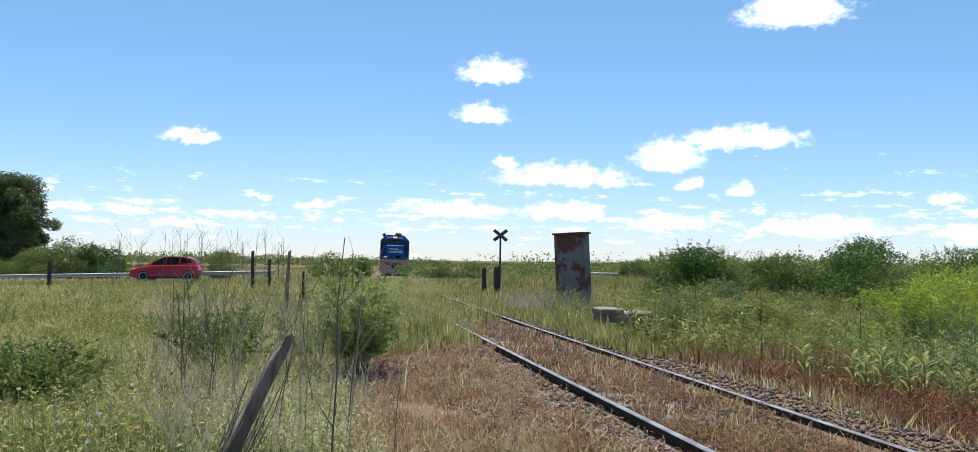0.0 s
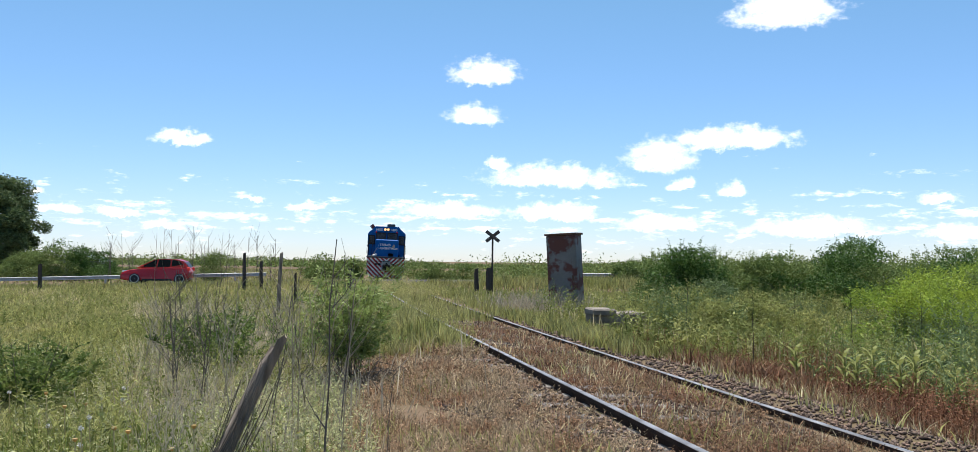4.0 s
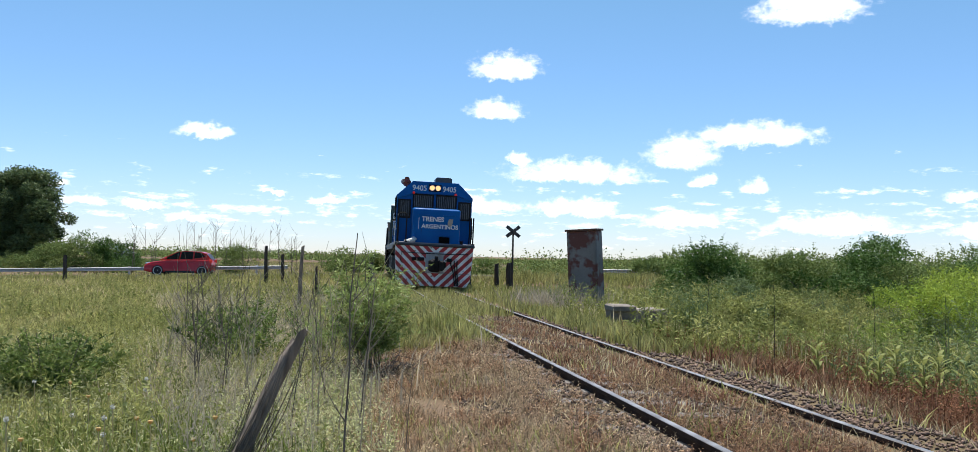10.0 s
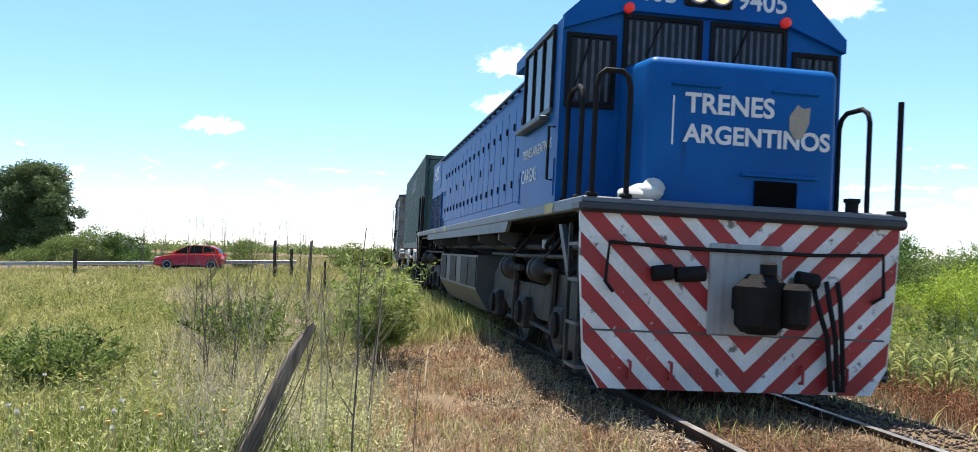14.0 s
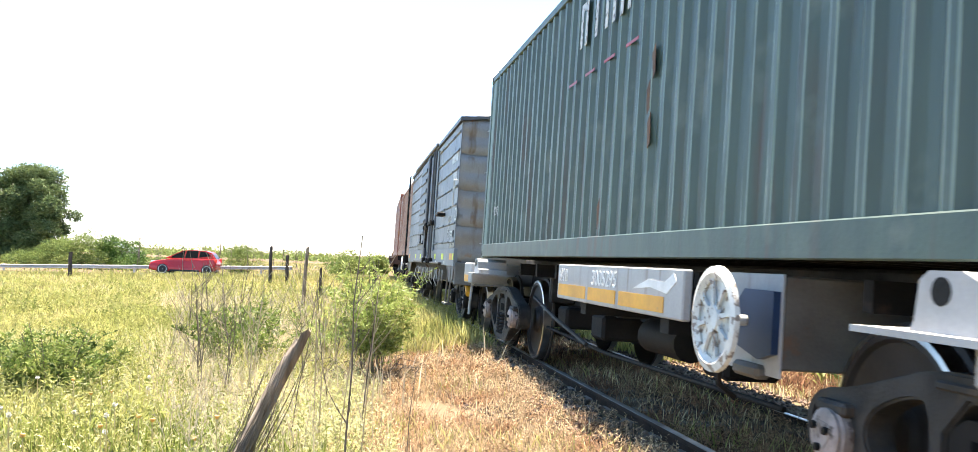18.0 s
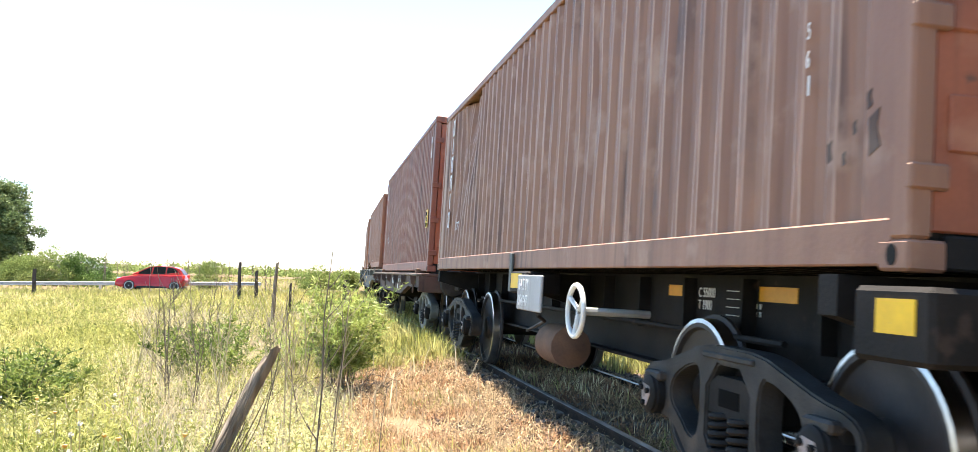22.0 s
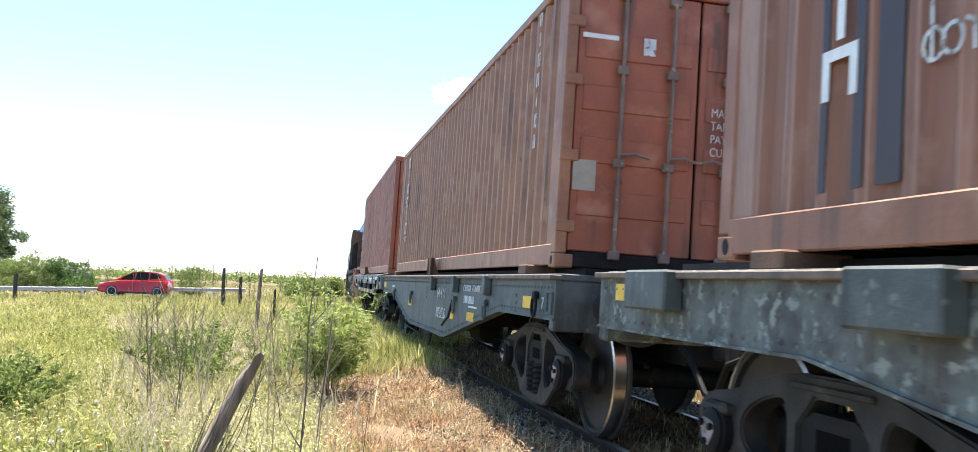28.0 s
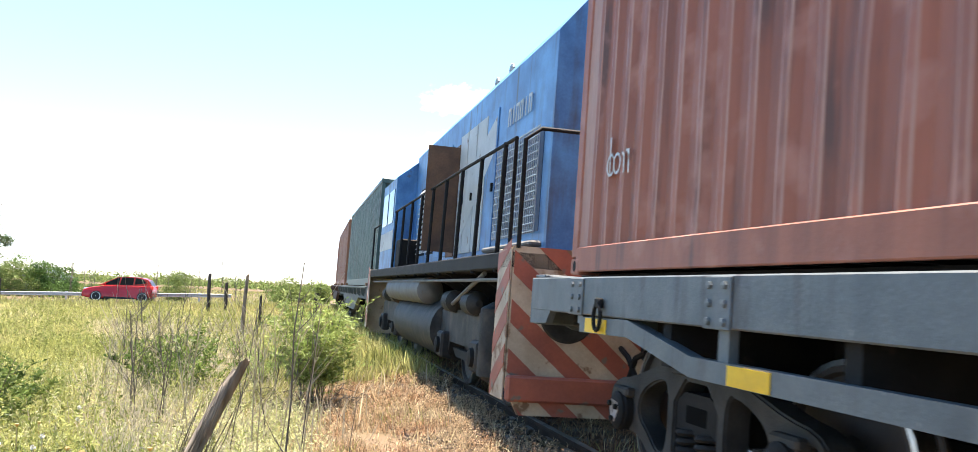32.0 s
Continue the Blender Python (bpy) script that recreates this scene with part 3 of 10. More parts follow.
def container(name, label, paint, u0, h, z0, group="shipping containers on wagons", rear_doors=False, door_front=True, door_mat=None, rail_mat=None, seed=1, dents=()):
    """A 40 ft container: ribbed sides, corner posts, castings, rails, roof and doors. Its front end is u0 behind the train's front."""
    L, hw = 12.19, 1.219
    c = thing(name, label, "shipping container", group)
    rnd = random.Random(seed)
    door_mat, rail_mat = door_mat or paint, rail_mat or paint
    y0, y1 = -L / 2, L / 2
    # ribbed side walls
    for s in (1, -1):
        sh = Shape()
        pitch, depth = 0.276, 0.036
        n = int((L - 0.36) / pitch)
        start = -(n * pitch) / 2
        ys = []
        for i in range(n):
            a = start + i * pitch
            ys += [(a, 0.12), (a + 0.013, 0), (a + 0.059, 0), (a + 0.072, 0.12), (a + 0.132, 1), (a + 0.216, 1)]
        ys.append((start + n * pitch, 0))
        ys = [(y0 + 0.12, 0)] + ys + [(y1 - 0.12, 0)]
        zs = [0.19, 0.45, 0.8, 1.15, 1.5, 1.85, 2.2, h - 0.10]
        for z in zs:
            for y, d in ys:
                x = hw - 0.012 - depth * d
                for dy, dz, dr, dd in dents:
                    q = math.exp(-((y - dy) / dr) ** 2 - ((z - dz) / (dr * 1.6)) ** 2)
                    x -= dd * q * (1 + 0.3 * math.sin(9 * y + 5 * z))
                sh.v.append((s * (x + rnd.uniform(-0.003, 0.003)), y, z))
        m = len(ys)
        for k in range(len(zs) - 1):
            sh.f += [(k * m + i, k * m + i + 1, (k + 1) * m + i + 1, (k + 1) * m + i) for i in range(m - 1)]
        wall = part("side_wall", sh, paint, c)
        # the outer bends of the ribs carry their highlight as paler paint
        wall.data.materials.append(highlight_of(paint))
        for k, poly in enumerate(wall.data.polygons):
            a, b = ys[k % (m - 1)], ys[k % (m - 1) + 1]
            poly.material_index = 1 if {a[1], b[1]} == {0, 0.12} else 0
        part("bottom_rail", Shape().box(s * (hw - 0.05), s * hw, y0 + 0.1, y1 - 0.1, 0.02, 0.20, 0.008), rail_mat, c)
        part("top_rail", Shape().box(s * (hw - 0.06), s * hw, y0 + 0.1, y1 - 0.1, h - 0.10, h - 0.01, 0.008), paint, c)
        for y, d in ((y0, 1), (y1, -1)):
            part("corner_post", Shape().box(s * (hw - 0.10), s * hw, y, y + d * 0.13, 0.12, h - 0.12, 0.012), paint, c)
            for z in (0.0, h - 0.118):
                cs = Shape().box(s * (hw - 0.165), s * (hw + 0.002), y - d * 0.002, y + d * 0.178, z, z + 0.118, 0.012)
                cast = part("corner_casting", cs, rail_mat, c)
                hole = Shape().prism([(y + d * (0.09 + 0.032 * math.cos(a)), z + 0.06 + 0.042 * math.sin(a)) for a in [2 * math.pi * j / 10 for j in range(10)]], "X", s * (hw - 0.02), s * (hw + 0.0045))
                part("slot", hole, M_BLACK, cast)
    part("roof", Shape().box(-hw + 0.05, hw - 0.05, y0 + 0.1, y1 - 0.1, h - 0.06, h - 0.025), paint, c)
    fl = Shape().box(-hw + 0.05, hw - 0.05, y0 + 0.05, y1 - 0.05, 0.12, 0.15)
    for i in range(38):
        fl.box(-hw + 0.05, hw - 0.05, y0 + 0.2 + i * 0.31, y0 + 0.25 + i * 0.31, 0.02, 0.12)
    tagged(part("floor", fl, M_BLACK, c, "dark floor with cross members"), kind="stuff")
    # ends
    for y, d, doors in ((y1, 1, door_front), (y0, -1, rear_doors)):
        part("header", Shape().box(-hw + 0.1, hw - 0.1, y - d * 0.1, y, h - 0.13, h - 0.01, 0.01), door_mat, c)
        part("sill", Shape().box(-hw + 0.16, hw - 0.16, y - d * 0.1, y, 0.01, 0.14, 0.01), M_BLACK if doors else door_mat, c)
        if not doors:
            sh = Shape()
            xs = []
            a = -hw + 0.1
            while a < hw - 0.1:
                xs += [(a, 0), (min(a + 0.11, hw - 0.1), 0), (min(a + 0.15, hw - 0.1), 1), (min(a + 0.26, hw - 0.1), 1)]
                a += 0.30
            for z in (0.14, h - 0.12):
                sh.v += [(x, y - d * (0.02 + 0.045 * k), z) for x, k in xs]
            m = len(xs)
            sh.f = [(i, i + 1, m + i + 1, m + i) for i in range(m - 1)]
            part("end_wall", sh, door_mat, c, "ribbed end wall")
            continue
        for s in (1, -1):
            door = part("door", Shape().box(s * 0.012, s * (hw - 0.11), y - d * 0.07, y - d * 0.025, 0.15, h - 0.14, 0.008), door_mat, c)
            for k in range(4):
                z = 0.45 + k * (h - 0.75) / 4
                part("door_panel", Shape().box(s * 0.07, s * (hw - 0.17), y - d * 0.03, y - d * 0.012, z, z + 0.22, 0.012), door_mat, door)
            for x in (0.26, 0.71):
                part("lock_rod", Shape().tube([(s * x, y + d * 0.02, 0.10), (s * x, y + d * 0.02, h - 0.10)], 0.018, 8), M_LOCKROD, door, "dusty steel lock rod", smooth=True)
                for z in (0.12, 0.9, 1.7, h - 0.2):
                    part("bracket", Shape().box(s * x - 0.05, s * x + 0.05, y - d * 0.02, y + d * 0.04, z - 0.03, z + 0.05, 0.01), M_LOCKROD, door)
                part("handle", Shape().tube([(s * x, y + d * 0.045, 0.98), (s * (x - 0.13), y + d * 0.05, 1.0), (s * (x - 0.26), y + d * 0.045, 0.97)], 0.014, 6), M_LOCKROD, door, "dusty steel door handle", smooth=True)
            for z in (0.35, 0.95, 1.6, h - 0.45):
                part("hinge", Shape().box(s * (hw - 0.16), s * (hw + 0.004), y - d * 0.03, y + d * 0.012, z - 0.05, z + 0.05, 0.01), paint, door)
    return c, (u0 + L / 2, 5.3, z0)


VEHICLES = []         # things with the place of their middle behind the train's front, the reach of their bogies and their height


def enlist(made, reach=4.6):
    ob, (u, _, z) = made
    VEHICLES.append((ob, u, reach, z))
    return ob

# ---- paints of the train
# paler copies of the container paints: the ribs' highlights put into the colour
RIB_HIGHLIGHT = {
    "orange-brown container paint": lambda: material("orange-brown rib highlight", (0.336, 0.171, 0.105), 0.6, color2=(0.269, 0.129, 0.078), scale=5.0, grain=0.12, stretch=(1, 1, 0.2), spots=(0.22, 0.12, 0.08), spot_size=6, spot_level=0.66),
    "faded sea-green container paint": lambda: material("sea-green rib highlight", (0.180, 0.246, 0.214), 0.6, color2=(0.132, 0.202, 0.174), scale=5.0, grain=0.12, stretch=(1, 1, 0.2), spots=(0.105, 0.16, 0.13), spot_size=6, spot_level=0.70),
    "chalky brown-pink container paint": lambda: material("brown-pink rib highlight", (0.420, 0.274, 0.203), 0.6, color2=(0.344, 0.205, 0.150), scale=5.0, grain=0.12, stretch=(1, 1, 0.2), spots=(0.28, 0.16, 0.125), spot_size=6, spot_level=0.70),
    "dark red-brown container paint": lambda: material("red-brown rib highlight", (0.386, 0.245, 0.181), 0.6, color2=(0.329, 0.170, 0.122), scale=5.0, grain=0.12, stretch=(1, 1, 0.2), spots=(0.20, 0.085, 0.065), spot_size=6, spot_level=0.70),
    "red-brown container paint with rust": lambda: material("rusty rib highlight", (0.361, 0.213, 0.150), 0.6, color2=(0.294, 0.156, 0.106), scale=5.0, grain=0.12, stretch=(1, 1, 0.2), spots=(0.24, 0.11, 0.08), spot_size=6, spot_level=0.70),
    "brick red container paint": lambda: material("brick-red rib highlight", (0.415, 0.240, 0.181), 0.6, color2=(0.352, 0.165, 0.118), scale=5.0, grain=0.12, stretch=(1, 1, 0.2), spots=(0.22, 0.085, 0.065), spot_size=6, spot_level=0.70)}
STREAK = (1, 1, 0.09)
M_C_GREEN = material("faded sea-green container paint", (0.047, 0.082, 0.066), 0.5, color2=(0.031, 0.060, 0.051), scale=4.0, grain=0.07, bump=0.12, bump_scale=35, spots=(0.16, 0.085, 0.05), spot_size=5, spot_level=0.735, stretch=STREAK, runs=(0.060, 0.050, 0.038), dust=(0.085, 0.115, 0.095))
M_C_PINK = material("chalky brown-pink container paint", (0.290, 0.146, 0.092), 0.62, color2=(0.225, 0.106, 0.068), scale=4.0, grain=0.07, bump=0.12, bump_scale=35, spots=(0.11, 0.06, 0.045), spot_size=4.5, spot_level=0.70, stretch=STREAK, runs=(0.120, 0.062, 0.044), dust=(0.36, 0.22, 0.16))
M_C_RED = material("dark red-brown container paint", (0.225, 0.078, 0.046), 0.58, color2=(0.165, 0.056, 0.036), scale=4.0, grain=0.07, bump=0.12, bump_scale=35, spots=(0.09, 0.05, 0.04), spot_size=5, spot_level=0.72, stretch=STREAK, runs=(0.085, 0.042, 0.030), dust=(0.29, 0.135, 0.10))
M_C_TAN = material("orange-brown container paint", (0.330, 0.150, 0.078), 0.62, color2=(0.250, 0.108, 0.058), scale=3.0, grain=0.08, bump=0.15, bump_scale=35, spots=(0.12, 0.065, 0.045), spot_size=5, spot_level=0.70, runs=(0.125, 0.062, 0.040), dust=(0.40, 0.22, 0.14))
M_C_RUST = material("red-brown container paint with rust", (0.270, 0.108, 0.056), 0.6, color2=(0.200, 0.080, 0.044), scale=4.0, grain=0.07, bump=0.12, bump_scale=35, spots=(0.12, 0.06, 0.04), spot_size=5, spot_level=0.70, stretch=STREAK, runs=(0.095, 0.045, 0.030), dust=(0.34, 0.17, 0.115))
M_C_BRICK = material("brick red container paint", (0.315, 0.098, 0.054), 0.58, color2=(0.240, 0.074, 0.042), scale=4.0, grain=0.07, bump=0.12, bump_scale=35, spots=(0.11, 0.055, 0.04), spot_size=5, spot_level=0.72, stretch=STREAK, runs=(0.105, 0.046, 0.034), dust=(0.38, 0.16, 0.115))
M_LOCKROD = material("dusty painted lock steel", (0.215, 0.150, 0.112), 0.6, 0.1, color2=(0.135, 0.092, 0.070), scale=5, grain=0.1, spots=(0.30, 0.26, 0.22), spot_size=12, spot_level=0.62)
M_D_ORANGE = material("orange-red door paint", (0.336, 0.100, 0.048), 0.55, color2=(0.264, 0.076, 0.040), scale=3.0, grain=0.07, spots=(0.13, 0.06, 0.04), spot_size=5, spot_level=0.70, runs=(0.13, 0.055, 0.032), dust=(0.40, 0.17, 0.10))
M_D_GREEN = material("dull green door paint", (0.087, 0.130, 0.101), 0.6, color2=(0.063, 0.098, 0.077), scale=3.0, grain=0.07, spots=(0.06, 0.07, 0.05), spot_size=4, spot_level=0.62, runs=(0.05, 0.05, 0.038))
M_W_GREY = material("light grey wagon paint", (0.360, 0.368, 0.376), 0.55, color2=(0.288, 0.288, 0.288), scale=2.0, grain=0.06, bump=0.1, spots=(0.20, 0.13, 0.09), spot_size=5, spot_level=0.72, runs=(0.17, 0.135, 0.105), runs_level=0.56)
M_W_BROWN = material("rust-brown wagon paint", (0.094, 0.050, 0.038), 0.75, 0.1, color2=(0.052, 0.031, 0.026), scale=2.2, grain=0.09, bump=0.2, spots=(0.055, 0.04, 0.035), spot_size=4, spot_level=0.60, runs=(0.018, 0.014, 0.013), dust=(0.125, 0.085, 0.065))
M_W_PEEL = material("slate-green wagon paint peeling to primer", (0.046, 0.043, 0.037), 0.7, color2=(0.125, 0.145, 0.132), scale=5.0, grain=0.16, bump=0.3, spots=(0.215, 0.240, 0.215), spot_size=15, spot_level=0.565, runs=(0.050, 0.034, 0.025), dust=(0.022, 0.024, 0.023))
M_W_GREEN = material("dark slate-blue wagon paint", (0.040, 0.052, 0.050), 0.62, color2=(0.068, 0.082, 0.077), scale=6.0, grain=0.10, bump=0.2, spots=(0.130, 0.138, 0.135), spot_size=15, spot_level=0.64, runs=(0.022, 0.024, 0.024), dust=(0.088, 0.104, 0.106))
M_W_BLUE = material("blue-grey wagon paint", (0.072, 0.090, 0.099), 0.55, color2=(0.104, 0.120, 0.126), scale=5.0, grain=0.10, bump=0.15, spots=(0.19, 0.195, 0.195), spot_size=16, spot_level=0.70, runs=(0.040, 0.040, 0.042), dust=(0.13, 0.14, 0.15))
M_PATCH = material("fresh blue-grey touch-up paint", (0.092, 0.122, 0.142), 0.55, color2=(0.082, 0.108, 0.126), scale=2, grain=0.03)
M_BOX = material("blue-grey box wagon paint", (0.150, 0.175, 0.200), 0.5, color2=(0.112, 0.132, 0.153), scale=1.2, grain=0.06, bump=0.1, spots=(0.18, 0.155, 0.14), spot_size=4, spot_level=0.72, runs=(0.110, 0.115, 0.120), dust=(0.225, 0.24, 0.25))
M_BOXEND = material("rust-stained grey end sheet", (0.203, 0.214, 0.225), 0.6, color2=(0.176, 0.154, 0.135), scale=1.6, grain=0.07, bump=0.15, spots=(0.22, 0.14, 0.09), spot_size=3, spot_level=0.64, runs=(0.12, 0.085, 0.062))
M_SKIRT = material("grey steel with rust patches", (0.150, 0.150, 0.152), 0.6, color2=(0.118, 0.112, 0.108), scale=2, grain=0.08, spots=(0.085, 0.055, 0.042), spot_size=4, spot_level=0.56)
M_BOXDOOR = material("darker blue-grey ribbed door paint", (0.058, 0.076, 0.098), 0.5, color2=(0.044, 0.058, 0.076), scale=1.4, grain=0.06, bump=0.1, spots=(0.12, 0.10, 0.09), spot_size=5, spot_level=0.70, runs=(0.060, 0.062, 0.066))
M_BOXDARK = material("dark blue-grey door steel", (0.075, 0.085, 0.095), 0.6, color2=(0.05, 0.056, 0.062), scale=3, grain=0.08)
M_CREAM = material("dusty cream steel", (0.139, 0.132, 0.120), 0.7, color2=(0.095, 0.086, 0.076), scale=3, grain=0.08, bump=0.2, spots=(0.13, 0.08, 0.055), spot_size=6, spot_level=0.64)
M_BLUE = material("glossy blue locomotive paint", (0.003, 0.106, 0.345), 0.42, color2=(0.003, 0.085, 0.285), scale=1.6, grain=0.05, bump=0.05, spots=(0.012, 0.075, 0.20), spot_size=4, spot_level=0.72, spec=0.10, runs=(0.010, 0.060, 0.17), runs_level=0.60)
M_SKYBLUE = material("sun-faded blue locomotive paint", (0.070, 0.240, 0.480), 0.5, color2=(0.032, 0.130, 0.290), scale=2.6, grain=0.10, bump=0.1, spots=(0.09, 0.085, 0.085), spot_size=5, spot_level=0.68, runs=(0.055, 0.075, 0.095))
M_PALE = material("dirty white locomotive paint", (0.44, 0.46, 0.46), 0.6, color2=(0.34, 0.36, 0.36), scale=2, grain=0.07, spots=(0.2, 0.16, 0.13), spot_size=5, spot_level=0.64)
M_SILL = material("grey sill paint", (0.076, 0.080, 0.088), 0.5, color2=(0.048, 0.051, 0.056), scale=3, grain=0.06, spots=(0.045, 0.042, 0.04), spot_size=5, spot_level=0.66)
M_EDGEBLUE = material("blue-black platform paint", (0.022, 0.029, 0.040), 0.45, color2=(0.014, 0.018, 0.024), scale=3, grain=0.06, spots=(0.05, 0.05, 0.05), spot_size=7, spot_level=0.70)
M_DECK = material("blue-grey walkway paint", (0.110, 0.135, 0.175), 0.5, color2=(0.080, 0.098, 0.125), scale=2, grain=0.05, spots=(0.06, 0.06, 0.06), spot_size=5, spot_level=0.68)
M_PILOT = material("white pilot paint with grime", (0.76, 0.76, 0.745), 0.5, color2=(0.60, 0.60, 0.585), scale=3, grain=0.08, spots=(0.16, 0.14, 0.125), spot_size=7, spot_level=0.63)
M_RED = material("red stripe paint", (0.370, 0.018, 0.020), 0.45, color2=(0.270, 0.015, 0.017), scale=3, grain=0.06, spots=(0.42, 0.40, 0.38), spot_size=16, spot_level=0.70)
M_OLDRED = material("faded red stripe paint", (0.360, 0.095, 0.055), 0.6, color2=(0.255, 0.070, 0.045), scale=3, grain=0.08, spots=(0.16, 0.12, 0.09), spot_size=7, spot_level=0.62)
M_OLDWHITE = material("cream stripe paint with rust", (0.50, 0.40, 0.29), 0.65, color2=(0.36, 0.27, 0.19), scale=3, grain=0.08, spots=(0.20, 0.11, 0.06), spot_size=6, spot_level=0.60)
M_GRILLE = material("dark blue radiator mesh", (0.012, 0.040, 0.105), 0.5, 0.1, color2=(0.008, 0.026, 0.070), scale=3)
M_LAMPRED = material("red marker lens", (0.75, 0.03, 0.02), 0.25, emit=0.12)
M_HEADLIGHT = material("lit headlight lens", (1.0, 0.55, 0.22), 0.15, emit=0.9)
M_PALEYELLOW = material("faded yellow mark", (0.50, 0.40, 0.14), 0.6, color2=(0.40, 0.33, 0.13), scale=5, spots=(0.2, 0.18, 0.14), spot_size=9, spot_level=0.66)
M_SACK = material("white woven sack", (0.62, 0.61, 0.57), 0.9, color2=(0.50, 0.49, 0.45), scale=9, bump=0.5, bump_scale=90)
M_HORN = material("red horn enamel", (0.16, 0.03, 0.028), 0.35, spots=(0.25, 0.2, 0.18), spot_size=9, spot_level=0.66)
M_RUSTBROWN = material("bare rust", (0.16, 0.085, 0.05), 0.85, 0.1, color2=(0.10, 0.055, 0.038), scale=4, grain=0.12, bump=0.3)
M_CURTAIN = material("dim curtain behind glass", (0.095, 0.105, 0.12), 0.8, color2=(0.05, 0.055, 0.065), scale=10)
M_PURPLE = material("dark purple-brown old paint", (0.050, 0.032, 0.036), 0.6, color2=(0.035, 0.024, 0.027), scale=4, stretch=STREAK)
M_PAPER = material("faded paper notice", (0.364, 0.329, 0.266), 0.8, color2=(0.294, 0.259, 0.210), scale=6)


def clip_poly(poly, a, b, c):
    """The part of a polygon where a*x + b*z <= c."""
    out = []
    for i, p in enumerate(poly):
        q = poly[(i + 1) % len(poly)]
        dp, dq = a * p[0] + b * p[1] - c, a * q[0] + b * q[1] - c
        if dp <= 0:
            out.append(p)
        if dp * dq < 0:
            t = dp / (dp - dq)
            out.append((p[0] + (q[0] - p[0]) * t, p[1] + (q[1] - p[1]) * t))
    return out


def chevrons(parent, outline, y, d, mat, pitch, width, slope, top, one_way=False, proud=0.004, cx=0.0):
    """Slanting stripes on an end plate; they run down to the middle, or all one way."""
    outline = [(a - cx, b) for a, b in outline]
    for s in (1, -1):
        half = outline if one_way and s == 1 else clip_poly(outline, -s, 0, 0)
        if one_way and s == -1:
            break
        k = -14
        while k < 26:
            z = top - k * pitch
            # band: z0 < z - slope * |x| < z0 + width
            poly = clip_poly(half, -slope * s, 1, z)
            poly = clip_poly(poly, slope * s, -1, -(z - width)) if poly else poly
            k += 1
            if len(poly) > 2:
                part("stripe", Shape().prism([(a + cx, b) for a, b in poly], "Y", y, y + d * proud), mat, parent)


def rail_loop(parent, points, r=0.02, mat=None, label="black handrail"):
    return part("handrail", Shape().tube(points, r, 8), mat or M_BLACK, parent, label, smooth=True)


def letter_blocks(parent, at, n, size, mat, down=True, gap=0.3, name="marking", rnd_seed=3, wide=1.0):
    """A brand mark as plain blocks, one to a letter, on the camera side."""
    rnd = random.Random(rnd_seed)
    x, y, z = at
    for i in range(n):
        w, h = size * rnd.uniform(0.55, 0.75) * wide, size
        t = size * 0.17 * wide ** 0.5
        zz = z - i * size * (1 + gap) if down else z
        yy = y if down else y - i * size * (0.75 + gap)
        if i % 3 == 1:
            outline = [(yy - t / 2, zz), (yy + t / 2, zz), (yy + t / 2, zz + h), (yy - t / 2, zz + h)]
        else:
            outline = [(yy - w / 2, zz), (yy - w / 2 + t, zz), (yy - w / 2 + t, zz + h - t), (yy + w / 2 - t, zz + h - t), (yy + w / 2 - t, zz), (yy + w / 2, zz), (yy + w / 2, zz + h), (yy - w / 2, zz + h)]
        part(name, Shape().prism(outline, "X", x, x + 0.004), mat, parent, "plain white painted mark")


def scrawl(parent, at, size, mat=None):
    """A sprayed mark as plain strokes and loops on the camera side."""
    x, y, z = at
    sh = Shape()

    def stroke(pts, w=0.065):
        for (a, b), (c, d) in zip(pts[:-1], pts[1:]):
            dx, dz = c - a, d - b
            q = math.hypot(dx, dz) or 1
            nx, nz = -dz / q * w * size / 2, dx / q * w * size / 2
            sh.add([(x, y - (a * size + nx), z + b * size + nz), (x, y - (c * size + nx), z + d * size + nz), (x, y - (c * size - nx), z + d * size - nz), (x, y - (a * size - nx), z + b * size - nz)], [(0, 1, 2, 3)])

    ring = lambda cx, cz, r: [(cx + r * math.cos(a), cz + r * 1.1 * math.sin(a)) for a in [2 * math.pi * j / 10 for j in range(11)]]
    stroke([(0.22, 0.05), (0.25, 0.6)])
    stroke([(0.25, 0.45), (0.34, 0.6), (0.42, 0.58)])
    stroke([(0.5, 0.1), (0.52, 0.5), (0.68, 0.58)])
    stroke(ring(0.92, 0.36, 0.2))
    stroke([(1.35, 1.0), (1.33, 0.14)])
    stroke(ring(1.3, 0.36, 0.22))
    return part("sprayed_mark", sh, mat or M_WORNWHITE, parent, "pale sprayed paint mark")


def plate(parent, y0, y1, z0, z1, x, mat, name="reflector", label=""):
    return part(name, Shape().box(x, x + 0.004, y0, y1, z0, z1), mat, parent, label)


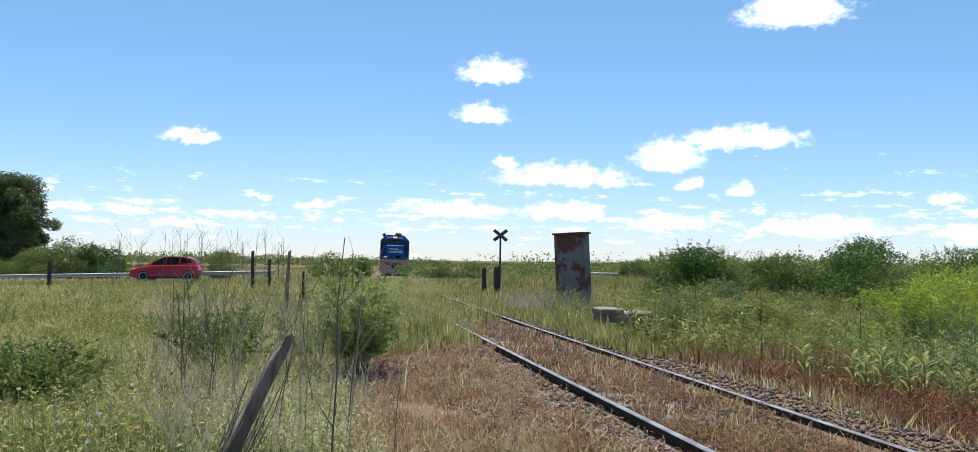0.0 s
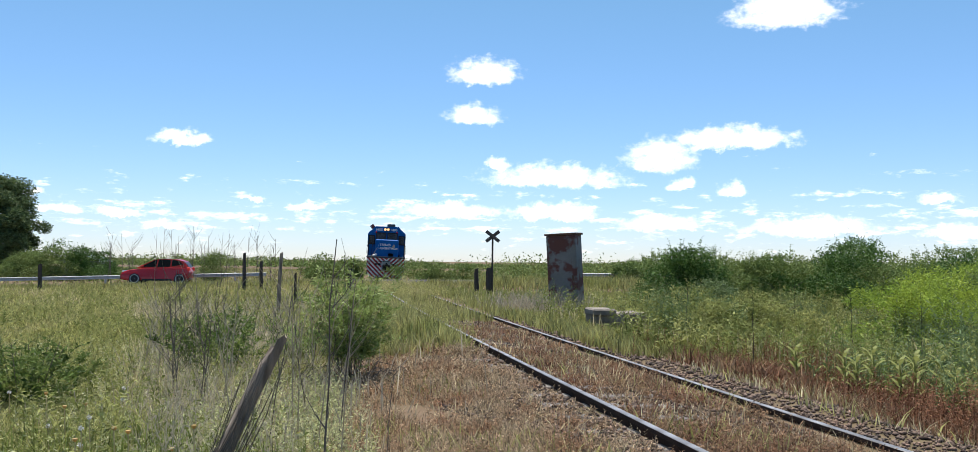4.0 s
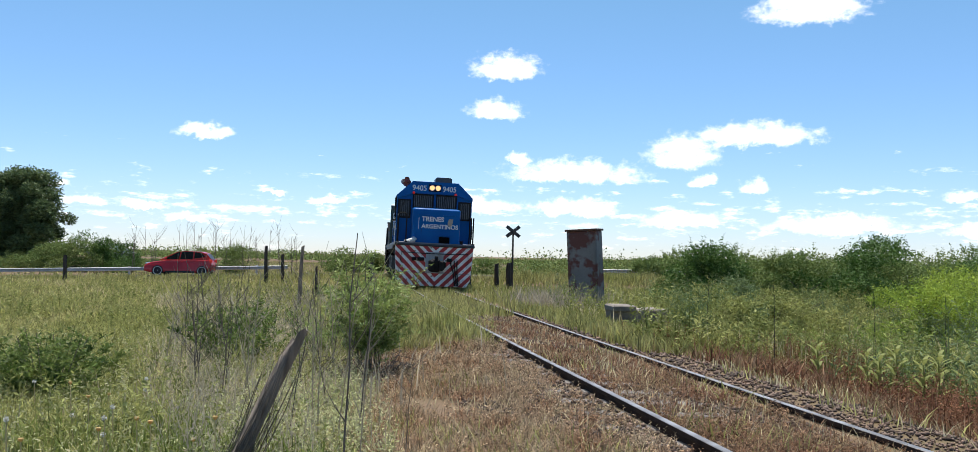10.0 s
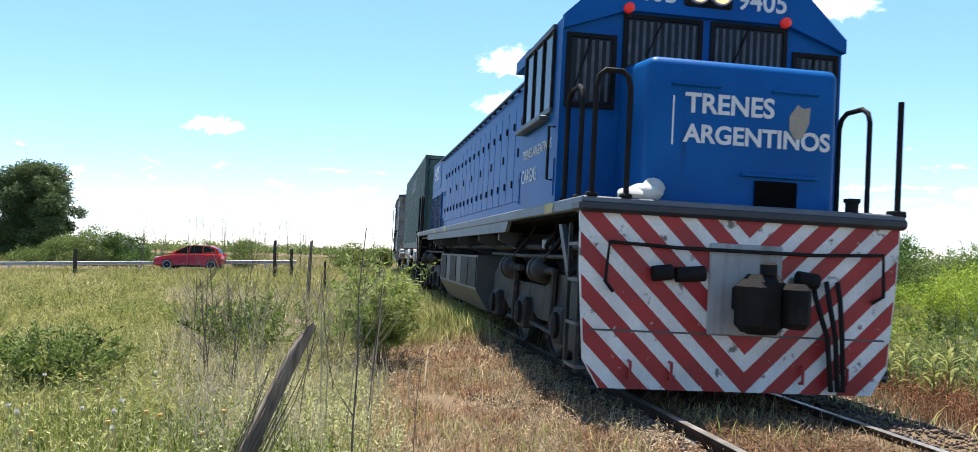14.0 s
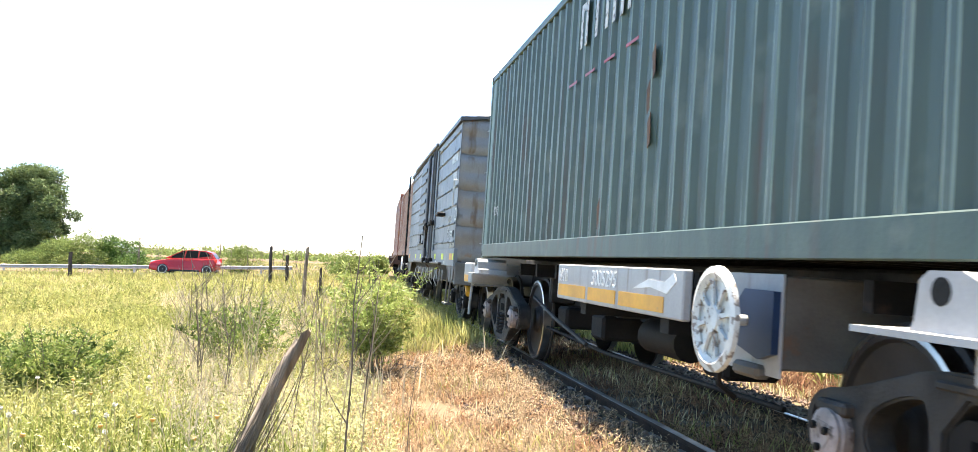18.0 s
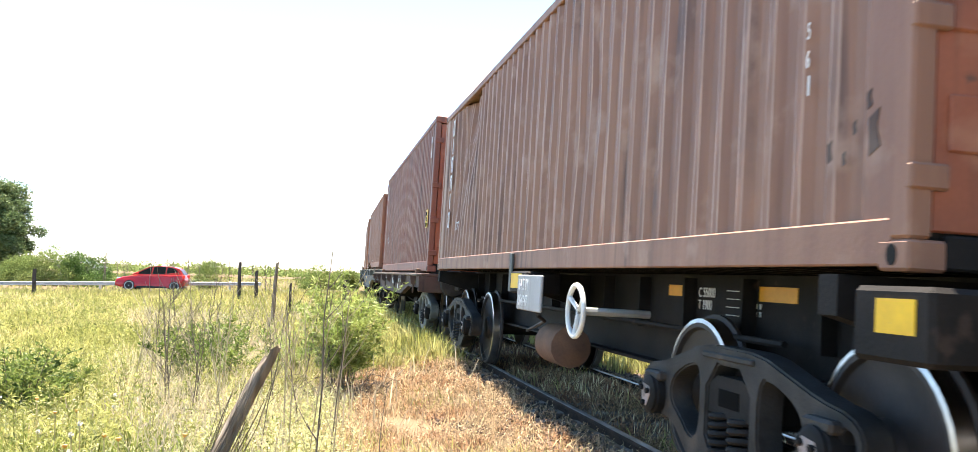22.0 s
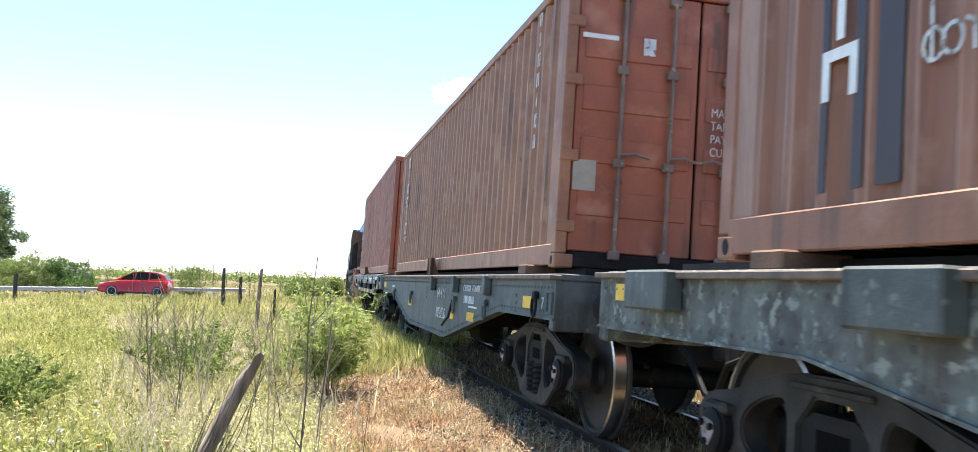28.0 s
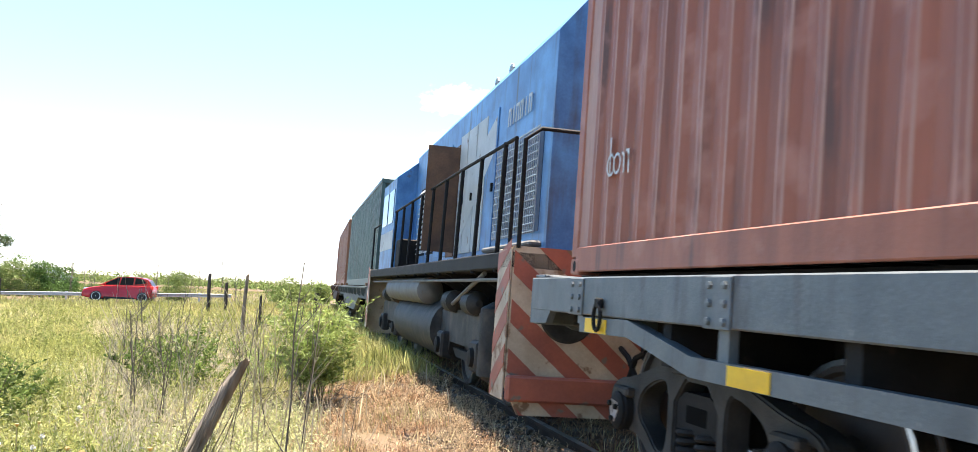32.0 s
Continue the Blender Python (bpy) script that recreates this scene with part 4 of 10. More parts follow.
# ---- the leading locomotive
def blue_locomotive():
    C = 9.02
    Y = lambda u: C - u
    L = thing("diesel_locomotive", "blue diesel locomotive with a red and white striped pilot", "locomotive")
    # frame and deck
    part("deck", Shape().box(-1.42, 1.42, Y(18.05), Y(0.0), 1.575, 1.685, 0.012), M_DECK, L, "blue-grey walkway with yellow marks")
    for s in (1, -1):
        part("deep_sill", Shape().prism([(Y(14.42), 1.45), (Y(3.6), 1.45), (Y(3.45), 1.575), (Y(14.54), 1.575)], "X", s * 1.37, s * 1.415), M_DECK, L, "deeper side sill between the trucks")
    part("main_frame", Shape().box(-0.62, 0.62, Y(17.6), Y(0.5), 1.02, 1.47), M_BLACK, L)
    # added sheet: the shade below the walkway put in as black
    part("deck_underside", Shape().box(-1.36, 1.36, Y(17.9), Y(0.3), 1.545, 1.574), M_SHADE, L, "added black sheet darkening the walkway's underside")
    for u in (1.05, 10.4, 12.5):
        plate(L, Y(u + 0.36), Y(u), 1.58, 1.675, 1.421, M_PALEYELLOW)
    part("reflector", Shape().prism([(Y(17.40), 1.675), (Y(17.08), 1.675), (Y(17.08), 1.58), (Y(17.40), 1.58)], "X", 1.421, 1.425), M_PALEYELLOW, L, "faded yellow corner mark")
    part("corner_plate", Shape().prism([(Y(17.40), 1.574), (Y(17.10), 1.574), (Y(17.10), 1.20), (Y(17.18), 1.20), (Y(17.40), 1.50)], "X", 1.40, 1.42), M_SILL, L, "dusty grey corner plate")
    for s in (1, -1):
        for u in (4.4, 6.2, 8.8, 11.8, 13.4):
            part("deck_bracket", Shape().prism([(s * 0.6, 1.47), (s * 1.36, 1.47), (s * 1.36, 1.36), (s * 0.6, 1.05)], "Y", Y(u) - 0.03, Y(u) + 0.03), M_SILL, L)
    # striped pilot, front and rear
    outline = [(-1.42, 1.56), (-1.40, 1.10), (-1.34, 0.36), (-1.20, 0.13), (1.20, 0.13), (1.34, 0.36), (1.40, 1.10), (1.42, 1.56)]
    for u, d in ((0.06, 1), (18.0, -1)):
        p = part("pilot", Shape().prism(outline, "Y", Y(u) - d * 0.03, Y(u)), M_PILOT, L, "striped red and white pilot plate")
        part("back_plate", Shape().prism([(a * 0.99, b) for a, b in outline], "Y", Y(u) - d * 0.034, Y(u) - d * 0.03), M_BLACK, p, "black back of the plate")
        chevrons(p, [(a * 0.992, b) for a, b in outline], Y(u), d, M_RED, 0.325, 0.178, 0.98, 2.895, cx=-0.05 * d)
        b = part("buffer_edge", Shape().box(-1.46, 1.44, Y(u) - d * 0.22, Y(u) + d * 0.07, 1.555, 1.66, 0.03), M_EDGEBLUE, L, "dark blue-black bevelled platform edge")
        cp = part("coupler_pocket", Shape().box(-0.34, 0.30, Y(u), Y(u) + d * 0.03, 0.60, 1.36, 0.01), M_W_GREY, L, "worn grey coupler plate")
        part("coupler", Shape().box(-0.10, 0.10, Y(u), Y(u) + d * 0.38, 0.80, 1.02, 0.03).box(-0.20, 0.14, Y(u) + d * 0.22, Y(u) + d * 0.42, 0.64, 1.12, 0.06).box(0.02, 0.22, Y(u) + d * 0.30, Y(u) + d * 0.56, 0.66, 1.08, 0.06).box(-0.34, -0.16, Y(u) + d * 0.26, Y(u) + d * 0.58, 0.70, 1.06, 0.05).box(-0.42, -0.18, Y(u) + d * 0.02, Y(u) + d * 0.26, 0.78, 1.02, 0.04).box(-0.12, 0.0, Y(u) + d * 0.30, Y(u) + d * 0.40, 1.10, 1.22, 0.02), M_BLACK, L, "black knuckle coupler")
        for x0, x1 in ((0.36, 0.60), (0.64, 0.80), (-0.46, -0.64)):
            part("valve", Shape().tube([(x0, Y(u) + d * 0.06, 1.10), (x1, Y(u) + d * 0.06, 1.08)], 0.065, 10), M_BLACK, L, smooth=True)
        for x in (-0.62, -0.74, -0.84):
            part("brake_hose", Shape().tube([(x, Y(u) + d * 0.03, 1.08), (x + 0.01, Y(u) + d * 0.10, 0.94), (x * 0.6 - 0.34, Y(u) + d * 0.13, 0.62), (x * 0.5 - 0.48, Y(u) + d * 0.08, 0.17)], 0.022, 7), M_BLACK, L, "black rubber brake hose", smooth=True)
        part("lift_bar", Shape().tube([(1.12, Y(u) + d * 0.03, 0.92), (1.20, Y(u) + d * 0.07, 1.0), (1.18, Y(u) + d * 0.08, 1.32), (0.6, Y(u) + d * 0.08, 1.30), (-0.6, Y(u) + d * 0.08, 1.30), (-1.22, Y(u) + d * 0.08, 1.33), (-1.24, Y(u) + d * 0.07, 0.98), (-1.16, Y(u) + d * 0.03, 0.92)], 0.016, 6), M_BLACK, L, "black uncoupling bar", smooth=True)
        for x in (-0.95, -0.55, 0.6, 0.95):
            part("grab_hook", Shape().tube([(x, Y(u), 0.36), (x, Y(u) + d * 0.05, 0.36), (x, Y(u) + d * 0.05, 0.22), (x, Y(u), 0.22)], 0.014, 6), M_RED, p, smooth=True)
        part("seam", Shape().box(-1.3, 1.3, Y(u) + d * 0.004, Y(u) + d * 0.009, 0.595, 0.61), M_SILL, p)
        # corner steps on both sides
        for s in (1, -1):
            st = part("stepwell", Shape().prism([(Y(u) - d * 0.03, 1.47), (Y(u) - d * 0.03, 0.24), (Y(u) - d * 0.10, 0.24), (Y(u) - d * 0.42, 0.24), (Y(u) - d * 0.42, 1.10), (Y(u) - d * 0.72, 1.47)], "X", s * 1.02, s * 1.06), M_BLACK, L)
            for z in (0.27, 0.62, 0.98, 1.28):
                part("step", Shape().box(s * 1.04, s * 1.39, Y(u) - d * 0.42, Y(u) - d * 0.05, z, z + 0.03), M_SILL, st)
            for v in (0.06, 0.42):
                part("stringer", Shape().box(s * 1.36, s * 1.39, Y(u) - d * v, Y(u) - d * (v + 0.05), 0.24, 1.47), M_CAST, st)
            part("brace", Shape().prism([(Y(u) - d * 0.47, 1.0), (Y(u) - d * 0.86, 1.47), (Y(u) - d * 0.74, 1.47), (Y(u) - d * 0.42, 1.08)], "X", s * 1.34, s * 1.39), M_SILL, st)
            x = s * 1.34
            spots = [((x, Y(u) - d * 0.40), (x, Y(u) - d * 0.92), 2.68)]
            if s * d > 0:
                spots.append(((x, Y(u) + d * 0.03), (x - s * 0.29, Y(u) + d * 0.03), 2.72))
            else:
                part("handrail", Shape().tube([(x + s * 0.03, Y(u) + d * 0.02, 1.68), (x + s * 0.03, Y(u) + d * 0.02, 2.66)], 0.026, 8), M_BLACK, L, "black upright post", smooth=True)
                part("rail_foot", Shape().box(x + s * 0.03 - 0.07, x + s * 0.03 + 0.07, Y(u) - d * 0.05, Y(u) + d * 0.06, 1.66, 1.72, 0.012), M_BLACK, L)
                part("rail_stub", Shape().lathe([(1.66, 0.055), (1.76, 0.055), (1.77, 0.07), (1.80, 0.07), (1.80, 0.0)], "Z", (x - s * 0.38, Y(u), 0), 12), M_BLACK, L, smooth=True)
            for p0, p1, top in spots:
                at = lambda k, z: (p0[0] * (1 - k) + p1[0] * k, p0[1] * (1 - k) + p1[1] * k, z)
                rail_loop(L, [at(0, 1.68), at(0, top - 0.14), at(0.07, top - 0.05), at(0.25, top), at(0.75, top), at(0.93, top - 0.05), at(1, top - 0.14), at(1, 1.68)], 0.024)
                for q in (at(0, 0), at(1, 0)):
                    part("rail_foot", Shape().box(q[0] - 0.045, q[0] + 0.045, q[1] - 0.045, q[1] + 0.045, 1.68, 1.72, 0.012), M_BLACK, L)
    # nose
    hw = 0.86
    nose = part("nose", Shape().soft_prism([(Y(0.24), 1.60), (Y(0.24), 2.93), (Y(1.25), 3.01), (Y(1.25), 1.60)], "X", -hw - 0.05, hw - 0.03, 0.085, 4), M_BLUE, L, "blue short nose with white lettering", smooth=True)
    # a block standing proud; its black gives the recess its shade
    part("nose_recess", Shape().box(-0.54, -0.15, Y(0.24), Y(0.215), 1.62, 1.92, 0.01), M_SHADE, nose, "black recess")
    part("nose_shelf", Shape().box(-0.72, -0.02, Y(0.24), Y(0.205), 1.95, 1.98, 0.005), M_BLUE, nose)
    for x0, x1 in ((0.20, 0.62), (-0.70, -0.28)):
        part("grab_iron", Shape().tube([(x0, Y(0.25), 2.70), (x0, Y(0.21), 2.70), (x1, Y(0.21), 2.70), (x1, Y(0.25), 2.70)], 0.012, 6), M_BLUE, nose, smooth=True)
    text_on(nose, "TRENES", 0.235, (0.50, Y(0.236), 2.47), M_WHITE, "Y", "white painted lettering", bold=0.006)
    text_on(nose, "ARGENTINOS", 0.215, (0.50, Y(0.236), 2.215), M_WHITE, "Y", "white painted lettering", bold=0.006)
    part("white_line", Shape().box(0.595, 0.61, Y(0.24), Y(0.236), 2.18, 2.60), M_WHITE, nose)
    part("bare_patch", Shape().prism([(-0.58, 2.32), (-0.51, 2.29), (-0.45, 2.38), (-0.45, 2.50), (-0.52, 2.60), (-0.58, 2.57), (-0.64, 2.59), (-0.63, 2.44)], "Y", Y(0.24), Y(0.2335)), M_PAPER, nose, "pale bare paint patch")
    part("nose_bolt", Shape().lathe([(0, 0.03), (0.05, 0.025), (0.07, 0.01)], "Z", (-0.05, Y(0.7), 2.88), 10), M_W_GREY, nose, smooth=True)
    # cab
    side = [(-1.40, 1.62), (-1.40, 3.42), (-0.84, 3.95), (0.84, 3.95), (1.40, 3.42), (1.40, 1.62)]
    part("cab", Shape().prism(side, "Y", Y(2.95), Y(1.10)), M_BLUE, L, "blue cab with angled shoulders")
    part("cab_brow", Shape().prism([(-1.41, 3.30), (-1.41, 3.43), (-0.85, 3.965), (0.85, 3.965), (1.41, 3.43), (1.41, 3.30), (0.80, 3.52), (-0.80, 3.52)], "Y", Y(1.10), Y(1.03)), M_BLUE, L)
    for x0, x1, z0, z1 in ((0.08, 0.78, 2.99, 3.46), (-0.78, -0.08, 2.99, 3.46), (0.92, 1.32, 2.62, 3.24), (-1.32, -0.92, 2.62, 3.24)):
        w = part("windscreen", Shape().box(x0, x1, Y(1.10), Y(1.085), z0, z1, 0.006), M_DARKGLASS, L, "dark cab window with pale curtain")
        part("window_frame", Shape().box(x0 - 0.04, x1 + 0.04, Y(1.10), Y(1.075), z1, z1 + 0.04).box(x0 - 0.04, x1 + 0.04, Y(1.10), Y(1.075), z0 - 0.04, z0).box(x0 - 0.04, x0, Y(1.10), Y(1.075), z0, z1).box(x1, x1 + 0.04, Y(1.10), Y(1.075), z0, z1), M_BLACK, w)
        for i in range(int((x1 - x0) / 0.07)):
            part("curtain_fold", Shape().box(x0 + 0.03 + i * 0.07, x0 + 0.06 + i * 0.07, Y(1.085), Y(1.082), z0 + 0.03, z1 - 0.02), M_CURTAIN, w)
        part("wiper", Shape().tube([((x0 + x1) / 2, Y(1.07), z1 + 0.03), ((x0 + x1) / 2 + 0.16, Y(1.06), z0 + 0.12)], 0.008, 5), M_BLACK, w)
    for s in (1, -1):
        sw = part("side_window", Shape().box(s * 1.40, s * 1.412, Y(2.75), Y(1.40), 2.62, 3.36, 0.006), M_DARKGLASS, L, "sliding cab side window")
        for u in (1.36, 1.82, 2.28, 2.74):
            part("mullion", Shape().box(s * 1.40, s * 1.43, Y(u) - 0.04, Y(u), 2.58, 3.40), M_BLACK, sw)
        for z in (2.56, 3.36):
            part("sash", Shape().box(s * 1.40, s * 1.435, Y(2.80), Y(1.36), z, z + 0.05), M_SILL, sw)
        part("arm_rest", Shape().box(s * 1.40, s * 1.50, Y(2.8), Y(1.5), 2.50, 2.55, 0.01), M_SILL, sw)
        part("cab_grab", Shape().tube([(s * 1.40, Y(1.22), 1.9), (s * 1.46, Y(1.22), 1.9), (s * 1.46, Y(1.22), 2.4), (s * 1.40, Y(1.22), 2.4)], 0.013, 6), M_BLACK, L, smooth=True)
        for u in (1.2, 2.9):
            part("hinge_row", Shape().box(s * 1.40, s * 1.41, Y(u) - 0.02, Y(u) + 0.02, 1.75, 2.1), M_BLUE, L)
    text_on(L, "TRENES ARGENTINOS", 0.145, (1.403, Y(2.78), 2.22), M_WHITE, "X", "white painted lettering", squeeze=1.0)
    text_on(L, "CARGAS", 0.21, (1.403, Y(2.80), 1.96), M_WHITE, "X", "white painted lettering")
    text_on(L, "9405", 0.27, (0.86, Y(1.026), 3.63), M_WHITE, "Y", "white painted number", squeeze=1.0, bold=0.004)
    text_on(L, "9405", 0.27, (-0.27, Y(1.026), 3.63), M_WHITE, "Y", "white painted number", squeeze=0.95, bold=0.004)
    hb = part("headlight_box", Shape().box(-0.22, 0.26, Y(1.05), Y(1.0), 3.61, 3.87, 0.02), M_BLACK, L)
    for x in (-0.09, 0.13):
        part("headlight", Shape().lathe([(Y(1.0), 0.095), (Y(0.975), 0.09), (Y(0.985), 0.0)], "Y", (0, 0, 0), 20), M_HEADLIGHT, hb, "lit headlight", at=(x, 0, 3.74), smooth=True)
        part("lamp_rim", Shape().lathe([(Y(1.0), 0.11), (Y(0.96), 0.11), (Y(0.96), 0.095), (Y(0.99), 0.09)], "Y", (0, 0, 0), 20), M_GALV, hb, at=(x, 0, 3.74), smooth=True)
    for x in (0.80, -0.76):
        part("marker_light", Shape().lathe([(Y(1.03), 0.05), (Y(0.98), 0.048), (Y(0.96), 0.025), (Y(0.955), 0.0)], "Y", (0, 0, 0), 14), M_LAMPRED, L, "red marker lamp", at=(x, 0, 3.535), smooth=True)
    part("roof_vent", Shape().prism([(-0.62, 3.95), (-0.62, 4.12), (-0.56, 4.17), (-0.06, 4.17), (0.0, 4.12), (0.0, 3.95)], "Y", Y(1.9), Y(1.25)), M_SILL, L, "low roof ventilator")
    horn = part("air_horn", Shape().tube([(1.05, Y(1.5), 3.66), (1.05, Y(1.5), 3.92)], 0.03, 8), M_BLACK, L, "cluster of red air horns")
    for dx, dz, v in ((-0.04, 0.02, 0.0), (0.06, -0.05, 0.05), (0.14, 0.04, -0.04), (0.02, 0.12, 0.08)):
        part("trumpet", Shape().lathe([(Y(1.75), 0.025), (Y(1.45), 0.035), (Y(1.28), 0.065), (Y(1.22), 0.10), (Y(1.24), 0.0)], "Y", (1.05 + dx, v, 3.90 + dz), 14), M_HORN if dx < 0.1 else M_W_GREY, horn, smooth=True)
    # equipment bay behind the cab, engine hood, doors, radiator
    part("bay", Shape().box(-1.16, 1.16, Y(3.75), Y(2.95), 1.62, 3.72, 0.02), M_BLUE, L)
    for s in (1, -1):
        g = part("bay_grille", Shape().box(s * 1.16, s * 1.175, Y(3.65), Y(3.02), 2.28, 3.2), M_BLACK, L, "black louvred intake")
        for i in range(10):
            part("louvre", Shape().box(s * 1.165, s * 1.20, Y(3.63), Y(3.04), 2.34 + i * 0.085, 2.36 + i * 0.085), M_BLACK, g)
        part("intake_hood", Shape().prism([(s * 1.05, 3.72), (s * 1.36, 3.52), (s * 1.36, 3.38), (s * 1.12, 3.38)], "Y", Y(3.75), Y(2.96)), M_BLUE, L)
    roof = [(-1.06, 1.62), (-1.06, 3.52), (-0.80, 3.80), (0.80, 3.80), (1.06, 3.52), (1.06, 1.62)]
    part("engine_hood", Shape().prism(roof, "Y", Y(17.72), Y(3.75)), M_BLUE, L, "blue engine hood")
    for s in (1, -1):
        for i in range(18):
            u = 4.0 + i * 0.585
            d = part("hood_door", Shape().box(s * 1.06, s * 1.074, Y(u + 0.555), Y(u), 1.90, 3.22, 0.006), M_BLUE, L)
            for z in (2.15, 2.95):
                part("latch", Shape().box(s * 1.074, s * 1.095, Y(u + 0.09), Y(u + 0.05), z - 0.05, z + 0.05, 0.006), M_BLACK, d)
            if i % 2:
                part("door_handle", Shape().box(s * 1.074, s * 1.088, Y(u + 0.34), Y(u + 0.27), 2.50, 2.62, 0.01), M_BLACK, d)
        part("hood_gutter", Shape().tube([(s * 1.11, Y(15.2), 3.42), (s * 1.11, Y(3.9), 3.42)], 0.016, 6), M_BLACK, L, "thin pipe along the hood", smooth=True)
        for i in range(22):
            part("pipe_clip", Shape().box(s * 1.05, s * 1.12, Y(4.0 + i * 0.52) - 0.012, Y(4.0 + i * 0.52) + 0.012, 3.40, 3.44), M_BLACK, L)
        for u0, u1 in ((14.94, 16.08), (16.16, 17.36)):
            g = part("radiator_grille", Shape().box(s * 1.06, s * 1.072, Y(u1), Y(u0), 1.68, 2.60), M_GRILLE, L, "dark radiator mesh in a blue frame")
            n = 24
            for i in range(n):
                part("grille_bar", Shape().box(s * 1.07, s * 1.082, Y(u0 + (u1 - u0) * (i + 0.5) / n) - 0.006, Y(u0 + (u1 - u0) * (i + 0.5) / n) + 0.006, 1.68, 2.60), M_GRILLE, g)
            part("grille_frame", Shape().box(s * 1.06, s * 1.095, Y(u1 + 0.03), Y(u0 - 0.03), 2.60, 2.65).box(s * 1.06, s * 1.095, Y(u1 + 0.03), Y(u1), 1.68, 2.60).box(s * 1.06, s * 1.095, Y(u0), Y(u0 - 0.03), 1.68, 2.60), M_BLUE, g)
        part("number_panel", Shape().box(s * 1.06, s * 1.072, Y(17.5), Y(15.5), 2.80, 3.46, 0.006), M_BLUE, L)
        part("small_vent", Shape().box(s * 1.074, s * 1.083, Y(14.70), Y(14.35), 1.80, 1.98), M_BLACK, L)
    text_on(L, "9405", 0.52, (1.074, Y(17.12), 3.04), M_WHITE, "X", "white painted number", squeeze=1.05)
    for u in (4.8, 9.5, 14.0, 16.8):
        part("roof_hatch", Shape().box(-0.55, 0.55, Y(u + 1.1), Y(u), 3.80, 3.88, 0.02), M_BLUE, L)
    # below the deck
    tank = part("fuel_tank", Shape().prism([(-1.32, 0.62), (-1.12, 0.30), (1.12, 0.30), (1.32, 0.62), (1.32, 1.15), (-1.32, 1.15)], "Y", Y(11.9), Y(6.5)), M_SILL, L, "dark grey fuel tank with panels")
    for s in (1, -1):
        for u in (6.55, 7.55, 9.2, 10.8):
            part("tank_panel", Shape().box(s * 1.32, s * 1.335, Y(u + 0.9), Y(u), 0.66, 1.12, 0.01), M_CAST, tank)
        part("pipe", Shape().tube([(s * 1.08, Y(17.2), 1.28), (s * 1.08, Y(12.0), 1.30), (s * 1.08, Y(1.2), 1.28)], 0.032, 7), M_CAST, L, smooth=True)
        part("conduit", Shape().tube([(s * 1.33, Y(17.0), 1.52), (s * 1.33, Y(14.6), 1.515)], 0.026, 7), M_CREAM, L, "dusty conduit under the walkway", smooth=True)
        for k in range(9):
            v = 12.6 + k * 0.55 + 0.16 * math.sin(5.1 * k)
            g = 0.06 * math.sin(2.3 * k + 1)
            part("brake_hose", Shape().tube([(s * 1.02, Y(v), 1.50), (s * (1.14 + 0.4 * g), Y(v + 0.05 + g), 1.40 + g), (s * (1.16 + 0.5 * g), Y(v + 0.12 + 2 * g), 1.28 - g), (s * 1.05, Y(v + 0.20 + g), 1.18 + 0.5 * g)], 0.020 + 0.009 * (k % 2), 7), M_BLACK, L, "looped rubber hose", smooth=True)
    for uc in (3.35, 14.70):
        t = part("truck", Shape().box(-0.85, 0.85, -1.2, 1.2, 0.55, 0.80, 0.02), M_BLACK, L, "three-axle power truck", at=(0, Y(uc), 0))
        for k in (-1.9, 0, 1.9):
            wheelset(t, k, 0.50, u=uc - k)
        for s in (1, -1):
            fr = [(-2.55, 0.62), (-2.55, 0.92), (-2.3, 1.0), (-1.2, 1.0), (-0.9, 0.86), (0.9, 0.86), (1.2, 1.0), (2.3, 1.0), (2.55, 0.92), (2.55, 0.62), (2.2, 0.62), (2.1, 0.42), (1.7, 0.42), (1.6, 0.60), (1.25, 0.49), (0.55, 0.49), (0.3, 0.55), (0.2, 0.38), (-0.2, 0.38), (-0.3, 0.55), (-0.55, 0.49), (-1.25, 0.49), (-1.6, 0.60), (-1.7, 0.42), (-2.1, 0.42), (-2.2, 0.62)]
            fo = part("truck_frame", Shape().prism(fr, "X", s * 1.00, s * 1.14), M_CAST, t, "grey cast truck frame")
            for k in (-1.9, 0, 1.9):
                part("journal_box", Shape().box(s * 1.08, s * 1.24, k - 0.20, k + 0.20, 0.34, 0.70, 0.03), M_CAST, fo)
                part("journal_cap", Shape().lathe([(s * 1.24, 0.13), (s * 1.28, 0.13), (s * 1.29, 0.09), (s * 1.30, 0.0)], "X", (0, k, 0.52), 14), M_BLACK, fo, smooth=True)
                part("brake_shoe", Shape().box(s * 0.66, s * 0.80, k + 0.48, k + 0.58, 0.3, 0.7, 0.02), M_BLACK, fo)
            for k in ((-2.36, -0.72) if uc > 9 else (-1.2, 0.6)):
                cyl = part("brake_cylinder", Shape().lathe([(k - 0.06, 0.06), (k - 0.03, 0.125), (k + 0.03, 0.145), (k + 0.40, 0.145), (k + 0.44, 0.12), (k + 0.52, 0.045), (k + 0.86, 0.035), (k + 0.86, 0.0)], "Y", (s * 1.17, 0, 1.03), 18), M_CAST, fo, "round brake cylinder", smooth=True)
